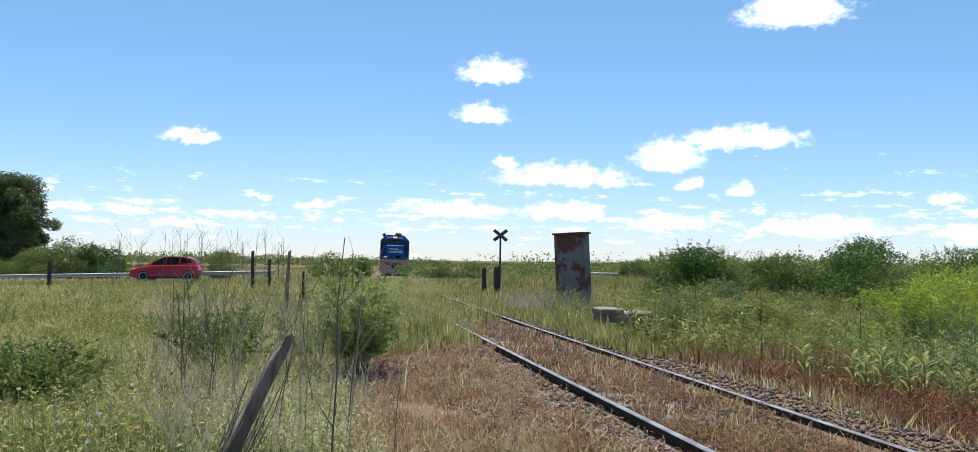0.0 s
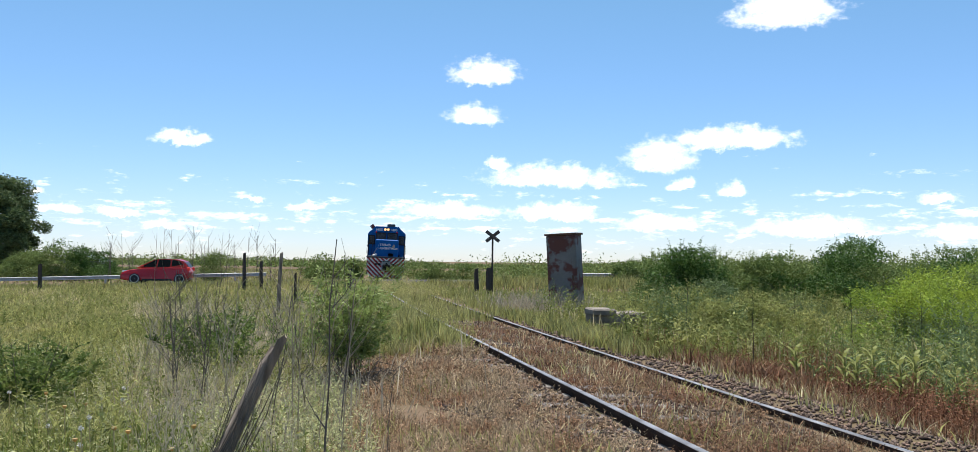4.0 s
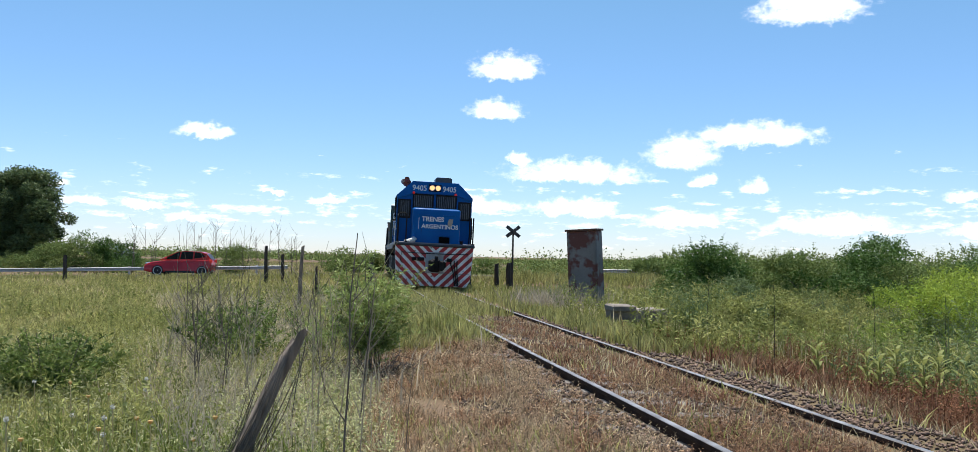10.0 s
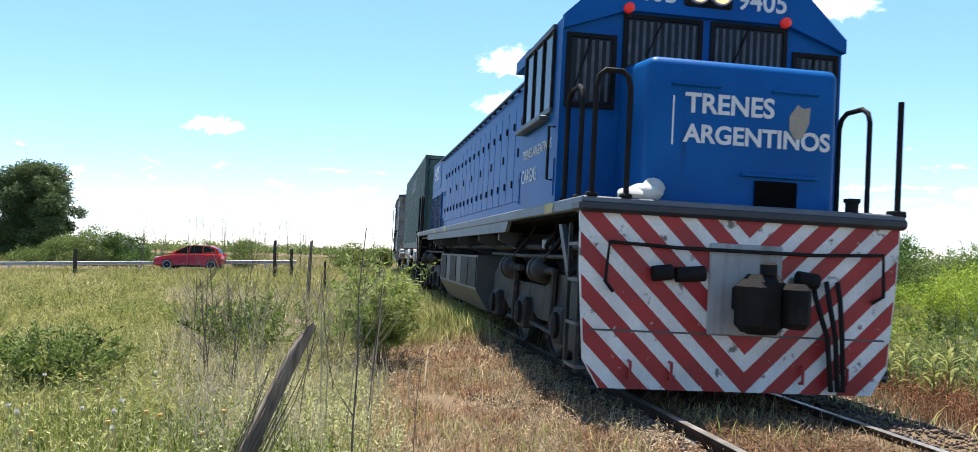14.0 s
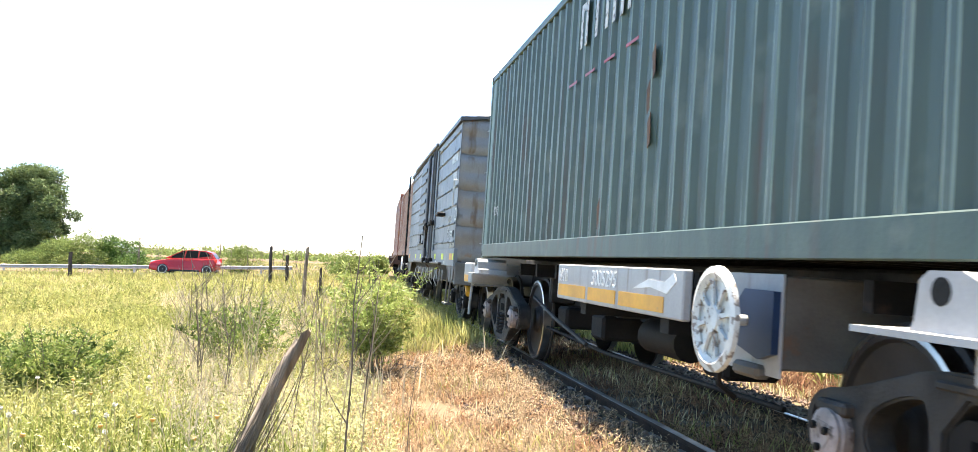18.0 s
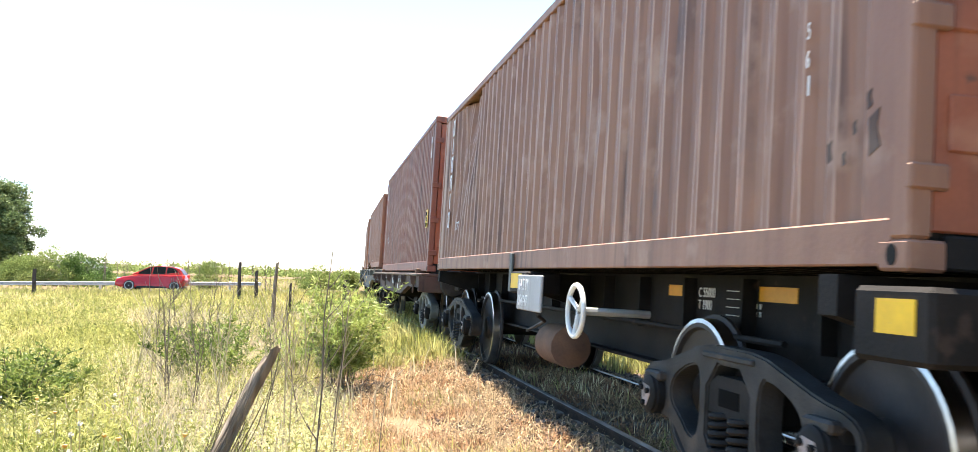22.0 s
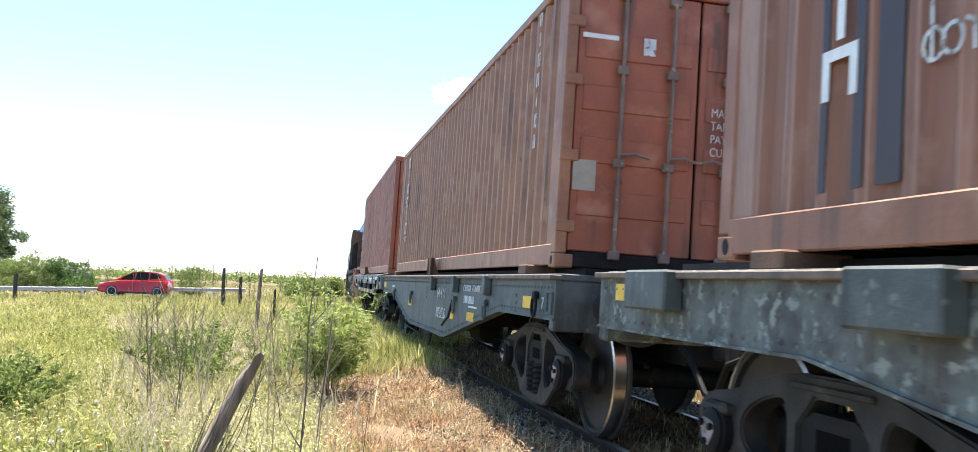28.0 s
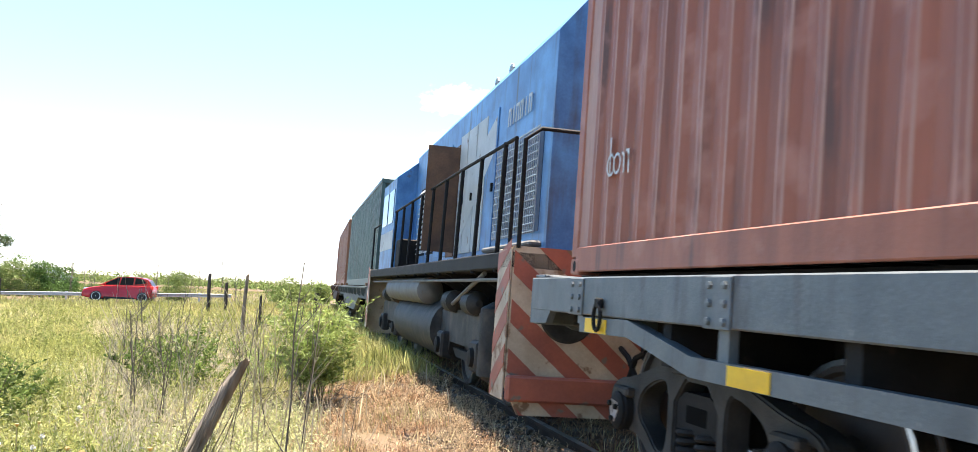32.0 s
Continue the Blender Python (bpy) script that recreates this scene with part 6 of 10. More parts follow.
    # added slab that keeps the gap below the container dark
    part("load_bed", Shape().box(-1.02, 1.02, -h * 0.94, h * 0.94, top, top + 0.065), M_BLACK, W, "added black slab closing the gap under the load")
    for s in (1, -1):
        for y in (f + 0.2, r - 0.2):
            part("lock_pad", Shape().box(s * 0.95, s * 1.30, y - 0.14, y + 0.14, top, top + 0.09, 0.01), M_RUSTBROWN, W)
    VEHICLES.append((W, C, (b1 - b0) / 2, 0.0))
    return W, (lambda u: C - u)


def steel_chock(W, Y, u, top, mat=M_RUSTBROWN):
    part("chock", Shape().prism([(1.36, top), (1.36, top + 0.26), (1.30, top + 0.26), (1.24, top + 0.04), (1.24, top)], "Y", Y(u) - 0.16, Y(u) - 0.13).box(1.30, 1.345, Y(u) - 0.16, Y(u) + 0.16, top - 0.01, top + 0.25, 0.006).prism([(1.36, top), (1.36, top + 0.26), (1.30, top + 0.26), (1.24, top + 0.04), (1.24, top)], "Y", Y(u) + 0.13, Y(u) + 0.16), mat, W, "rusty steel container chock")


# brown riveted wagon
W, Y = deep_wagon("flat_wagon", "rust-brown deep-sided flat wagon with worn white stencils", M_W_BROWN, 59.6, 72.9, 61.28, 70.84, 1.225, 0.96, 0.77, rivets=False, pockets=7, frames=M_FRAMEGREY, edge=M_EDGE, ramp=(0.25, 1.75), pocket=0.05)
text_on(W, "860590", 0.215, (1.384, Y(65.80), 0.955), M_WORNWHITE, "X", "worn white wagon number", squeeze=1.25)
text_on(W, "C55000K", 0.10, (1.384, Y(63.98), 1.02), M_WORNWHITE, "X", "worn white weights", squeeze=0.8)
text_on(W, "T-16400K", 0.10, (1.384, Y(63.4), 1.02), M_WORNWHITE, "X", "worn white weights", squeeze=0.8)
text_on(W, "04P", 0.11, (1.384, Y(67.76), 1.03), M_WORNWHITE, "X", "worn white stencil", squeeze=0.8)
plate(W, Y(60.62), Y(60.10), 1.03, 1.12, 1.383, M_OLIVE, "old_mark", "peeling yellow-green paint mark")
plate(W, Y(64.1), Y(63.95), 0.86, 0.98, 1.383, M_WORNWHITE, "paint_splash")
for u in (60.2, 62.7, 64.6, 67.6, 70.4, 72.0):
    ring(W, Y(u), 1.02, 1.39, M_W_BROWN)
for x in (-0.78, 0.78):
    part("buffer", Shape().lathe([(Y(59.6), 0.12), (Y(59.42), 0.12), (Y(59.42), 0.24), (Y(59.36), 0.25), (Y(59.30), 0.22), (Y(59.28), 0.0)], "Y", (x, 0, 1.07), 22), M_CAST, W, "round dark buffer head", smooth=True)

# peeling grey-green wagon
W, Y = deep_wagon("flat_wagon", "grey-green riveted flat wagon with badly peeling paint", M_W_PEEL, 73.2, 87.75, 74.9, 85.65, 1.32, 0.96, 0.62, pockets=0, edge=M_EDGE, ramp=(0.3, 2.7), sprung=(0.14, 0.40))
for u, z, w in ((82.25, 0.76, 0.42), (84.0, 1.08, 0.26), (80.9, 0.95, 0.5), (77.5, 0.78, 0.42), (74.4, 1.07, 0.3), (87.2, 1.14, 0.26)):
    plate(W, Y(u + w), Y(u), z, z + 0.10, 1.383, M_YELLOW)
plate(W, Y(82.12), Y(81.56), 0.80, 1.225, 1.382, M_PATCH, "paint_patch", "square of fresh blue-grey paint")
for u, w in ((86.78, 0.56), (84.75, 0.50), (81.12, 0.46), (79.1, 0.46), (77.1, 0.46), (75.1, 0.46)):
    part("stake_bracket", Shape().box(1.38, 1.49, Y(u) - w / 2, Y(u) + w / 2, 1.10, 1.315, 0.012), M_W_GREEN, W, "dark blue stake bracket")
steel_chock(W, Y, 80.7, 1.32)

# slate-green wagon with clear stencils
W, Y = deep_wagon("flat_wagon", "dark slate-green riveted flat wagon with white stencils and yellow reflectors", M_W_GREEN, 88.75, 102.48, 90.37, 100.86, 1.31, 0.95, 0.50, pockets=0, edge=M_EDGE, ramp=(0.25, 3.4), sprung=(0.55, 0.45))
for u, z, w in ((89.38, 1.02, 0.34), (91.87, 0.785, 0.40), (93.13, 0.76, 0.31), (94.76, 1.12, 0.31), (97.28, 0.80, 0.45), (101.9, 1.06, 0.42)):
    plate(W, Y(u + w), Y(u), z, z + 0.10, 1.383, M_YELLOW)
part("hatch_frame", Shape().tube([(1.386, Y(88.95), 1.0), (1.386, Y(88.80), 1.0), (1.386, Y(88.80), 1.16), (1.386, Y(88.95), 1.16), (1.386, Y(88.95), 1.0)], 0.012, 5), M_W_GREEN, W, "small welded frame")
text_on(W, "7", 0.13, (1.384, Y(89.12), 1.03), M_WORNWHITE, "X", "white stencilled figure")
ring(W, Y(89.24), 1.12, 1.385, M_BLACK)
text_on(W, "64 4 11", 0.20, (1.384, Y(94.56), 1.0), M_WORNWHITE, "X", "white stencilled number", squeeze=1.15)
text_on(W, "802926", 0.20, (1.384, Y(94.58), 0.735), M_WORNWHITE, "X", "white stencilled number", squeeze=1.3)
text_on(W, "C55000K T18500K", 0.105, (1.384, Y(92.58), 1.115), M_WORNWHITE, "X", "white stencilled weights", squeeze=1.2)
letter_blocks(W, (1.384, Y(91.94), 0.98), 8, 0.085, M_WHITE, down=False, gap=0.18)
plate(W, Y(92.20), Y(91.72), 0.935, 0.955, 1.383, M_WHITE, "small_bar")
plate(W, Y(100.58), Y(100.13), 1.075, 1.11, 1.383, M_WORNWHITE, "paint_splash")
for u in (91.2, 93.05, 97.3, 99.9):
    ring(W, Y(u), 1.0, 1.385, M_W_GREEN)
part("brake_lever", Shape().tube([(1.40, Y(93.18), 1.0), (1.44, Y(93.2), 0.78), (1.46, Y(93.35), 0.72), (1.44, Y(93.65), 0.66)], 0.016, 6), M_BLACK, W, "black brake lever", smooth=True)
for u in (91.12, 92.96, 94.80):
    part("stake_bracket", Shape().box(1.38, 1.46, Y(u) - 0.07, Y(u) + 0.07, 1.09, 1.30, 0.012), M_W_GREEN, W, "dark steel stake bracket")
steel_chock(W, Y, 95.75, 1.31)
for u in (102.1, 101.75):
    part("step_stirrup", Shape().tube([(1.36, Y(u), 0.98), (1.38, Y(u), 0.60)], 0.016, 6), M_W_GREEN, W)
part("step", Shape().box(1.32, 1.40, Y(102.14), Y(101.7), 0.58, 0.61), M_W_GREEN, W)

# light grey container wagon with a spoked brake wheel
C = 25.8
Y = lambda u: C - u
W = thing("container_wagon", "light grey skeletal container wagon with a spoked brake wheel", "flat wagon", "container wagons of the train")
part("centre_sill", Shape().box(-0.42, 0.42, Y(31.8), Y(19.8), 0.70, 1.272, 0.02), M_CAST, W, "dusty central box beam")
for k in range(9):
    part("cross_bearer", Shape().box(-1.18, 0.95, Y(21.6 + k) - 0.04, Y(21.6 + k) + 0.04, 1.05, 1.20), M_BLACK, W)
part("side_beam", Shape().box(-1.26, -1.16, Y(30.4), Y(20.9), 0.94, 1.22), M_BLACK, W)
for u, d in ((19.62, 1), (31.98, -1)):
    part("end_beam", Shape().box(-1.36, 1.36, Y(u) - d * 0.75, Y(u), 0.86, 1.17, 0.02), M_W_GREY, W, "light grey end beam")
    coupler(W, Y(u), d)
    part("grab_iron", Shape().tube([(1.2, Y(u), 0.85), (1.2, Y(u) + d * 0.14, 0.82), (1.22, Y(u) + d * 0.16, 0.5), (1.22, Y(u) + d * 0.16, 0.35)], 0.022, 6), M_W_GREY, W, smooth=True)
for s in (1, -1):
    for u in (20.48, 30.75):
        part("lock_bracket", Shape().prism([(Y(u) - 0.22, 1.02), (Y(u) + 0.24, 1.02), (Y(u) + 0.23, 1.08), (Y(u) + 0.17, 1.10), (Y(u) + 0.16, 1.19), (Y(u) + 0.05, 1.235), (Y(u) - 0.12, 1.235), (Y(u) - 0.17, 1.20), (Y(u) - 0.19, 1.06)], "X", s * 0.95, s * 1.36), M_W_GREY, W, "light grey container lock bracket")
        part("lock_hole", Shape().lathe([(s * 1.36, 0.05), (s * 1.364, 0.05), (s * 1.364, 0.0)], "X", (0, Y(u) - 0.05, 1.165), 12), M_BLACK, W)
        part("lock_tray", Shape().box(s * 0.9, s * 1.46, Y(u) - 0.42, Y(u) + 0.32, 1.00, 1.025), M_W_GREY, W)
    p = part("number_panel", Shape().box(s * 1.30, s * 1.36, Y(25.82), Y(22.80), 0.90, 1.205, 0.01), M_W_GREY, W, "light grey number panel with orange stripes")
    part("panel_brace", Shape().box(s * 0.5, s * 1.30, Y(25.2), Y(25.05), 0.8, 1.1), M_BLACK, W)
    part("panel_brace", Shape().box(s * 0.5, s * 1.30, Y(23.3), Y(23.15), 0.8, 1.1), M_BLACK, W)
    # dark core, pale side: the light's fall put into the two paints
    gear = part("gear_housing", Shape().box(s * 0.25, s * 1.115, Y(22.73), Y(22.06), 0.72, 1.20, 0.012), M_CREAM, W, "dusty brake gear housing, darker paint on its shaded ends")
    part("side_plate", Shape().box(s * 1.115, s * 1.13, Y(22.75), Y(22.05), 0.68, 1.205, 0.004), M_W_GREY, gear, "light grey plate for the housing's lit side")
    part("gear_case", Shape().prism([(Y(22.55), 1.00), (Y(22.40), 1.12), (Y(22.07), 1.115), (Y(22.07), 0.80), (Y(22.22), 0.76), (Y(22.50), 0.82)], "X", s * 1.13, s * 1.17), M_GRILLE, gear, "dark blue gear case")
    part("gear_foot", Shape().box(s * 1.09, s * 1.18, Y(22.50), Y(22.20), 0.655, 0.73, 0.02), M_CREAM, gear)
    part("chain", Shape().tube([(s * 1.30, Y(22.40), 0.78), (s * 1.28, Y(22.42), 0.60), (s * 1.15, Y(22.5), 0.52)], 0.016, 6), M_BLACK, gear, smooth=True)
for a, b in ((23.1, 24.0), (24.08, 24.8), (24.88, 25.76)):
    plate(W, Y(b), Y(a), 0.93, 1.03, 1.361, M_ORANGE)
for a, b in ((19.75, 20.15), (31.5, 31.9)):
    plate(W, Y(b), Y(a), 0.88, 0.98, 1.361, M_ORANGE)
text_on(W, "64 2 11", 0.16, (1.363, Y(25.75), 1.055), M_WHITE, "X", "white stencilled number", squeeze=0.6)
text_on(W, "3005295", 0.17, (1.363, Y(24.72), 1.05), M_WHITE, "X", "white stencilled number", squeeze=1.1)
part("hound_mark", Shape().prism([(Y(23.7), 1.06), (Y(23.4), 1.13), (Y(23.1), 1.12), (Y(22.95), 1.18), (Y(22.90), 1.13), (Y(23.05), 1.05), (Y(23.35), 1.08)], "X", 1.361, 1.364), M_WHITE, W, "plain white shape")
wheel = part("brake_wheel", Shape().lathe([(1.40, 0.205), (1.415, 0.20), (1.435, 0.235), (1.425, 0.272), (1.40, 0.275), (1.39, 0.24), (1.40, 0.205)], "X", (0, Y(22.22), 0.955), 32), M_WORNWHITE, W, "white spoked brake wheel", smooth=True)
part("hub", Shape().lathe([(1.24, 0.03), (1.40, 0.03), (1.40, 0.075), (1.43, 0.07), (1.43, 0.0)], "X", (0, Y(22.22), 0.955), 14), M_WORNWHITE, wheel, smooth=True)
for j in range(8):
    a = 2 * math.pi * j / 8 + 0.2
    e = lambda r, q: (Y(22.22) + r * math.cos(a + q), 0.955 + r * math.sin(a + q))
    part("spoke", Shape().prism([e(0.06, -0.28), e(0.12, -0.09), e(0.19, -0.08), e(0.215, -0.16), e(0.215, 0.16), e(0.19, 0.08), e(0.12, 0.09), e(0.06, 0.28)], "X", 1.405, 1.422), M_WORNWHITE, wheel)
part("air_reservoir", Shape().lathe([(-0.5, 0.02), (-0.46, 0.14), (0.36, 0.14), (0.4, 0.02)], "Y", (0.70, Y(24.6), 0.66), 14), M_BLACK, W, smooth=True)
for u in (23.6, 26.4, 27.8):
    part("brake_gear", Shape().box(0.4, 0.80, Y(u) - 0.2, Y(u) + 0.2, 0.50, 0.74, 0.03), M_BLACK, W)
part("brake_lever", Shape().tube([(0.95, Y(28.6), 0.80), (0.97, Y(27.4), 0.62), (0.95, Y(26.2), 0.46)], 0.022, 6), M_CAST, W, smooth=True)
for z in (1.02, 0.92):
    part("air_pipe", Shape().tube([(0.62, Y(29.6), z), (0.64, Y(27.5), z - 0.01), (0.62, Y(25.9), z)], 0.018, 6), M_CAST, W, smooth=True)
for u in (28.7, 27.2, 26.0):
    part("hanger", Shape().box(0.42, 0.74, Y(u) - 0.05, Y(u) + 0.05, 0.74, 1.08, 0.02), M_CAST, W)
part("brake_rod", Shape().tube([(0.75, Y(29.0), 0.45), (0.8, Y(26.0), 0.40), (0.8, Y(22.6), 0.45)], 0.018, 6), M_BLACK, W)
bogie(W, Y(20.62), 20.62, caps=M_CAP), bogie(W, Y(30.09), 30.09, caps=M_CAP)
VEHICLES.append((W, C, 4.63, 0.0))

# dark container wagon with a white wheel and a number board
C = 52.5
Y = lambda u: C - u
W = thing("container_wagon", "black skeletal container wagon with yellow ends and a white brake wheel", "flat wagon", "container wagons of the train")
part("centre_sill", Shape().prism([(Y(58.8), 0.84), (Y(56.0), 0.60), (Y(49.2), 0.60), (Y(46.2), 0.84), (Y(46.2), 1.298), (Y(58.8), 1.298)], "X", -0.5, 0.5), M_BLACK, W, "black central beam")
for u, d in ((46.0, 1), (59.0, -1)):
    part("end_beam", Shape().box(-1.30 if d > 0 else -0.82, 1.30 if d > 0 else 0.82, Y(u) - d * 0.45, Y(u), 0.95, 1.225, 0.02), M_BLACK, W)
    coupler(W, Y(u), d)
for a, b, z0, z1 in ((46.08, 46.30, 1.055, 1.18),):
    plate(W, Y(b), Y(a), z0, z1, 1.301, M_YELLOW, label="worn yellow corner mark")
for u in (46.75, 52.3, 58.2):
    part("outrigger", Shape().prism([(-1.22, 1.10), (-1.22, 1.27), (1.22, 1.27), (1.22, 1.10), (0.5, 0.92), (-0.5, 0.92)], "Y", Y(u) - 0.07, Y(u) + 0.07), M_BLACK, W)
for s in (1, -1):
    for k in range(13):
        part("web", Shape().box(s * 0.5, s * 0.60, Y(46.9 + k * 0.92) - 0.02, Y(46.9 + k * 0.92) + 0.02, 0.86, 1.27), M_BLACK, W)
    part("bottom_flange", Shape().prism([(Y(58.8), 0.82), (Y(56.0), 0.58), (Y(49.2), 0.58), (Y(46.2), 0.82), (Y(46.2), 0.845), (Y(49.2), 0.605), (Y(56.0), 0.605), (Y(58.8), 0.845)], "X", s * 0.5, s * 0.62), M_BLACK, W)
    part("long_pipe", Shape().tube([(s * 0.70, Y(57.0), 0.90), (s * 0.70, Y(48.0), 0.90)], 0.022, 6), M_BLACK, W, smooth=True)
    for u in (52.66,):
        part("strap", Shape().box(s * 1.235, s * 1.255, Y(u) - 0.06, Y(u) + 0.06, 1.06, 1.46, 0.005), M_W_GREEN, W, "green steel strap")
    part("rod", Shape().tube([(s * 0.85, Y(53.4), 0.62), (s * 1.05, Y(51.9), 0.80), (s * 1.18, Y(51.7), 0.86)], 0.018, 6), M_CAST, W, smooth=True)
plate(W, Y(52.56), Y(52.10), 1.10, 1.25, 1.26, M_YELLOW)
part("lock_pad", Shape().box(0.9, 1.26, Y(52.62), Y(51.9), 1.05, 1.275, 0.02), M_BLACK, W)
plate(W, Y(55.00), Y(54.62), 1.10, 1.20, 0.501, M_YELLOW)
plate(W, Y(48.68), Y(48.22), 1.13, 1.225, 0.501, M_ORANGE)
plate(W, Y(50.16), Y(49.84), 1.13, 1.215, 0.501, M_ORANGE)
text_on(W, "C 55000", 0.100, (0.503, Y(49.60), 1.135), M_WHITE, "X", "white stencil", squeeze=0.8)
text_on(W, "T 1900", 0.100, (0.503, Y(49.60), 1.045), M_WHITE, "X", "white stencil", squeeze=0.8)
for k in range(4):
    plate(W, Y(49.14), Y(48.80), 1.02 + k * 0.055, 1.026 + k * 0.055, 0.502, M_WORNWHITE, "stencil_table")
for z in (1.03, 1.08):
    letter_blocks(W, (0.502, Y(48.66), z), 7, 0.034, M_WORNWHITE, down=False, gap=0.6, name="stencil")
board = part("number_board", Shape().box(1.28, 1.31, Y(52.04), Y(51.14), 0.90, 1.235, 0.01), M_W_GREY, W, "pale grey number board")
text_on(board, "64 2 11", 0.15, (1.312, Y(51.98), 1.09), M_WHITE, "X", "white stencilled number", squeeze=0.85)
text_on(board, "064147", 0.15, (1.312, Y(51.98), 0.94), M_WHITE, "X", "white stencilled number", squeeze=0.85)
part("valve_box", Shape().lathe([(-0.35, 0.03), (-0.3, 0.19), (0.3, 0.19), (0.35, 0.03)], "Y", (0.95, Y(51.6), 0.60), 14), M_RUSTBROWN, W, smooth=True)
wheel = part("brake_wheel", Shape().tube([(1.38, Y(49.8) + 0.20 * math.cos(a), 0.975 + 0.19 * math.sin(a)) for a in [2 * math.pi * j / 24 for j in range(25)]], 0.02, 8, caps=False), M_WHITE, W, "white three-spoked brake wheel", smooth=True)
for j in range(3):
    a = 2 * math.pi * j / 3 + 0.5
    part("spoke", Shape().tube([(1.35, Y(49.8), 0.975), (1.38, Y(49.8) + 0.20 * math.cos(a), 0.975 + 0.19 * math.sin(a))], 0.02, 6), M_WHITE, wheel)
part("shaft", Shape().tube([(0.8, Y(49.8), 0.975), (1.37, Y(49.8), 0.975)], 0.03, 8), M_GALV, wheel, smooth=True)
bogie(W, Y(47.92), 47.92), bogie(W, Y(56.96), 56.96)
VEHICLES.append((W, C, 4.47, 0.0))

# blue-grey trussed wagon
C = 109.75
Y = lambda u: C - u
W = thing("flat_wagon", "blue-grey flat wagon with a trussed side and yellow reflectors", "flat wagon", "container wagons of the train")
part("centre_sill", Shape().box(-0.32, 0.32, Y(116.1), Y(103.3), 0.66, 1.20), M_BLACK, W)
part("deck", Shape().box(-1.34, 1.34, Y(116.2), Y(103.62), 1.28, 1.335, 0.006), M_W_BLUE, W)
# made-up black slab: no light passes between deck and container
part("load_bed", Shape().box(-1.02, 1.02, Y(116.0), Y(103.6), 1.335, 1.39), M_BLACK, W, "added black slab closing the gap under the load")
for s in (1, -1):
    b = part("side_beam", Shape().box(s * 1.30, s * 1.36, Y(116.2), Y(103.62), 1.09, 1.34, 0.008), M_W_BLUE, W, "blue-grey bolted side beam")
    for a, e in ((103.62, 1), (116.2, -1)):
        part("end_skirt", Shape().prism([(Y(a), 1.10), (Y(a), 0.985), (Y(a + e * 0.42), 1.0), (Y(a + e * 0.52), 1.10)], "X", s * 1.305, s * 1.357), M_W_BLUE, b)
    tr = [(104.5, 1.025), (105.32, 1.035), (106.15, 0.89), (109.75, 0.885), (113.35, 0.89), (114.18, 1.035), (115.0, 1.025)]
    sh = Shape().prism([(Y(a), z - 0.05) for a, z in tr] + [(Y(a), z + 0.05) for a, z in reversed(tr)], "X", s * 1.28, s * 1.36)
    part("truss_rod", sh, M_W_BLUE, W, "trussed channel below the side beam")
    for u in (104.42, 106.6, 108.75, 110.9, 113.05, 115.05):
        part("truss_post", Shape().box(s * 1.29, s * 1.34, Y(u) - 0.05, Y(u) + 0.05, 0.90 if 106 < u < 114 else 1.03, 1.10), M_W_BLUE, W)
        part("splice_plate", Shape().box(s * 1.36, s * 1.372, Y(u) - 0.16, Y(u) + 0.10, 1.085, 1.33, 0.004), M_W_BLUE, b)
        for dy in (-0.10, 0.05):
            for z in (1.12, 1.205, 1.29):
                part("bolt", Shape().lathe([(s * 1.37, 0.022), (s * 1.385, 0.02), (s * 1.388, 0.0)], "X", (0, Y(u) + dy, z), 6), M_W_BLUE, b)
    for u in (104.88, 108.36, 111.3, 114.6):
        ring(W, Y(u), 1.16, s * 1.36 if s > 0 else -1.40, M_BLACK)
for u, w, z in ((104.58, 0.46, 0.978), (106.55, 0.38, 0.843), (107.95, 0.38, 0.841), (109.45, 0.38, 0.838), (110.9, 0.36, 0.839), (112.6, 0.36, 0.842), (114.5, 0.38, 0.982)):
    plate(W, Y(u + w), Y(u), z, z + 0.09, 1.362, M_YELLOW)
text_on(W, "C 55000K", 0.085, (1.3635, Y(106.20), 1.225), M_WORNWHITE, "X", "white stencilled weights", squeeze=1.35)
text_on(W, "T 10400K", 0.085, (1.3635, Y(106.20), 1.130), M_WORNWHITE, "X", "white stencilled weights", squeeze=1.35)
text_on(W, "2 11 062108", 0.135, (1.3635, Y(107.98), 1.15), M_WORNWHITE, "X", "white stencilled number", squeeze=1.75)
letter_blocks(W, (1.363, Y(105.02), 1.20), 8, 0.085, M_WHITE, down=False, gap=0.05)
text_on(W, "64", 0.14, (1.3635, Y(109.3), 1.15), M_WHITE, "X", "white stencilled number")
plate(W, Y(104.80), Y(104.50), 1.105, 1.325, 1.362, M_WORNWHITE, "white_panel", "worn white painted panel")
part("arrow_mark", Shape().prism([(Y(104.78), 1.19), (Y(104.66), 1.19), (Y(104.66), 1.14), (Y(104.54), 1.215), (Y(104.66), 1.29), (Y(104.66), 1.24), (Y(104.78), 1.24)], "X", 1.361, 1.3665), M_W_BLUE, W, "blue-grey arrow on the white panel")
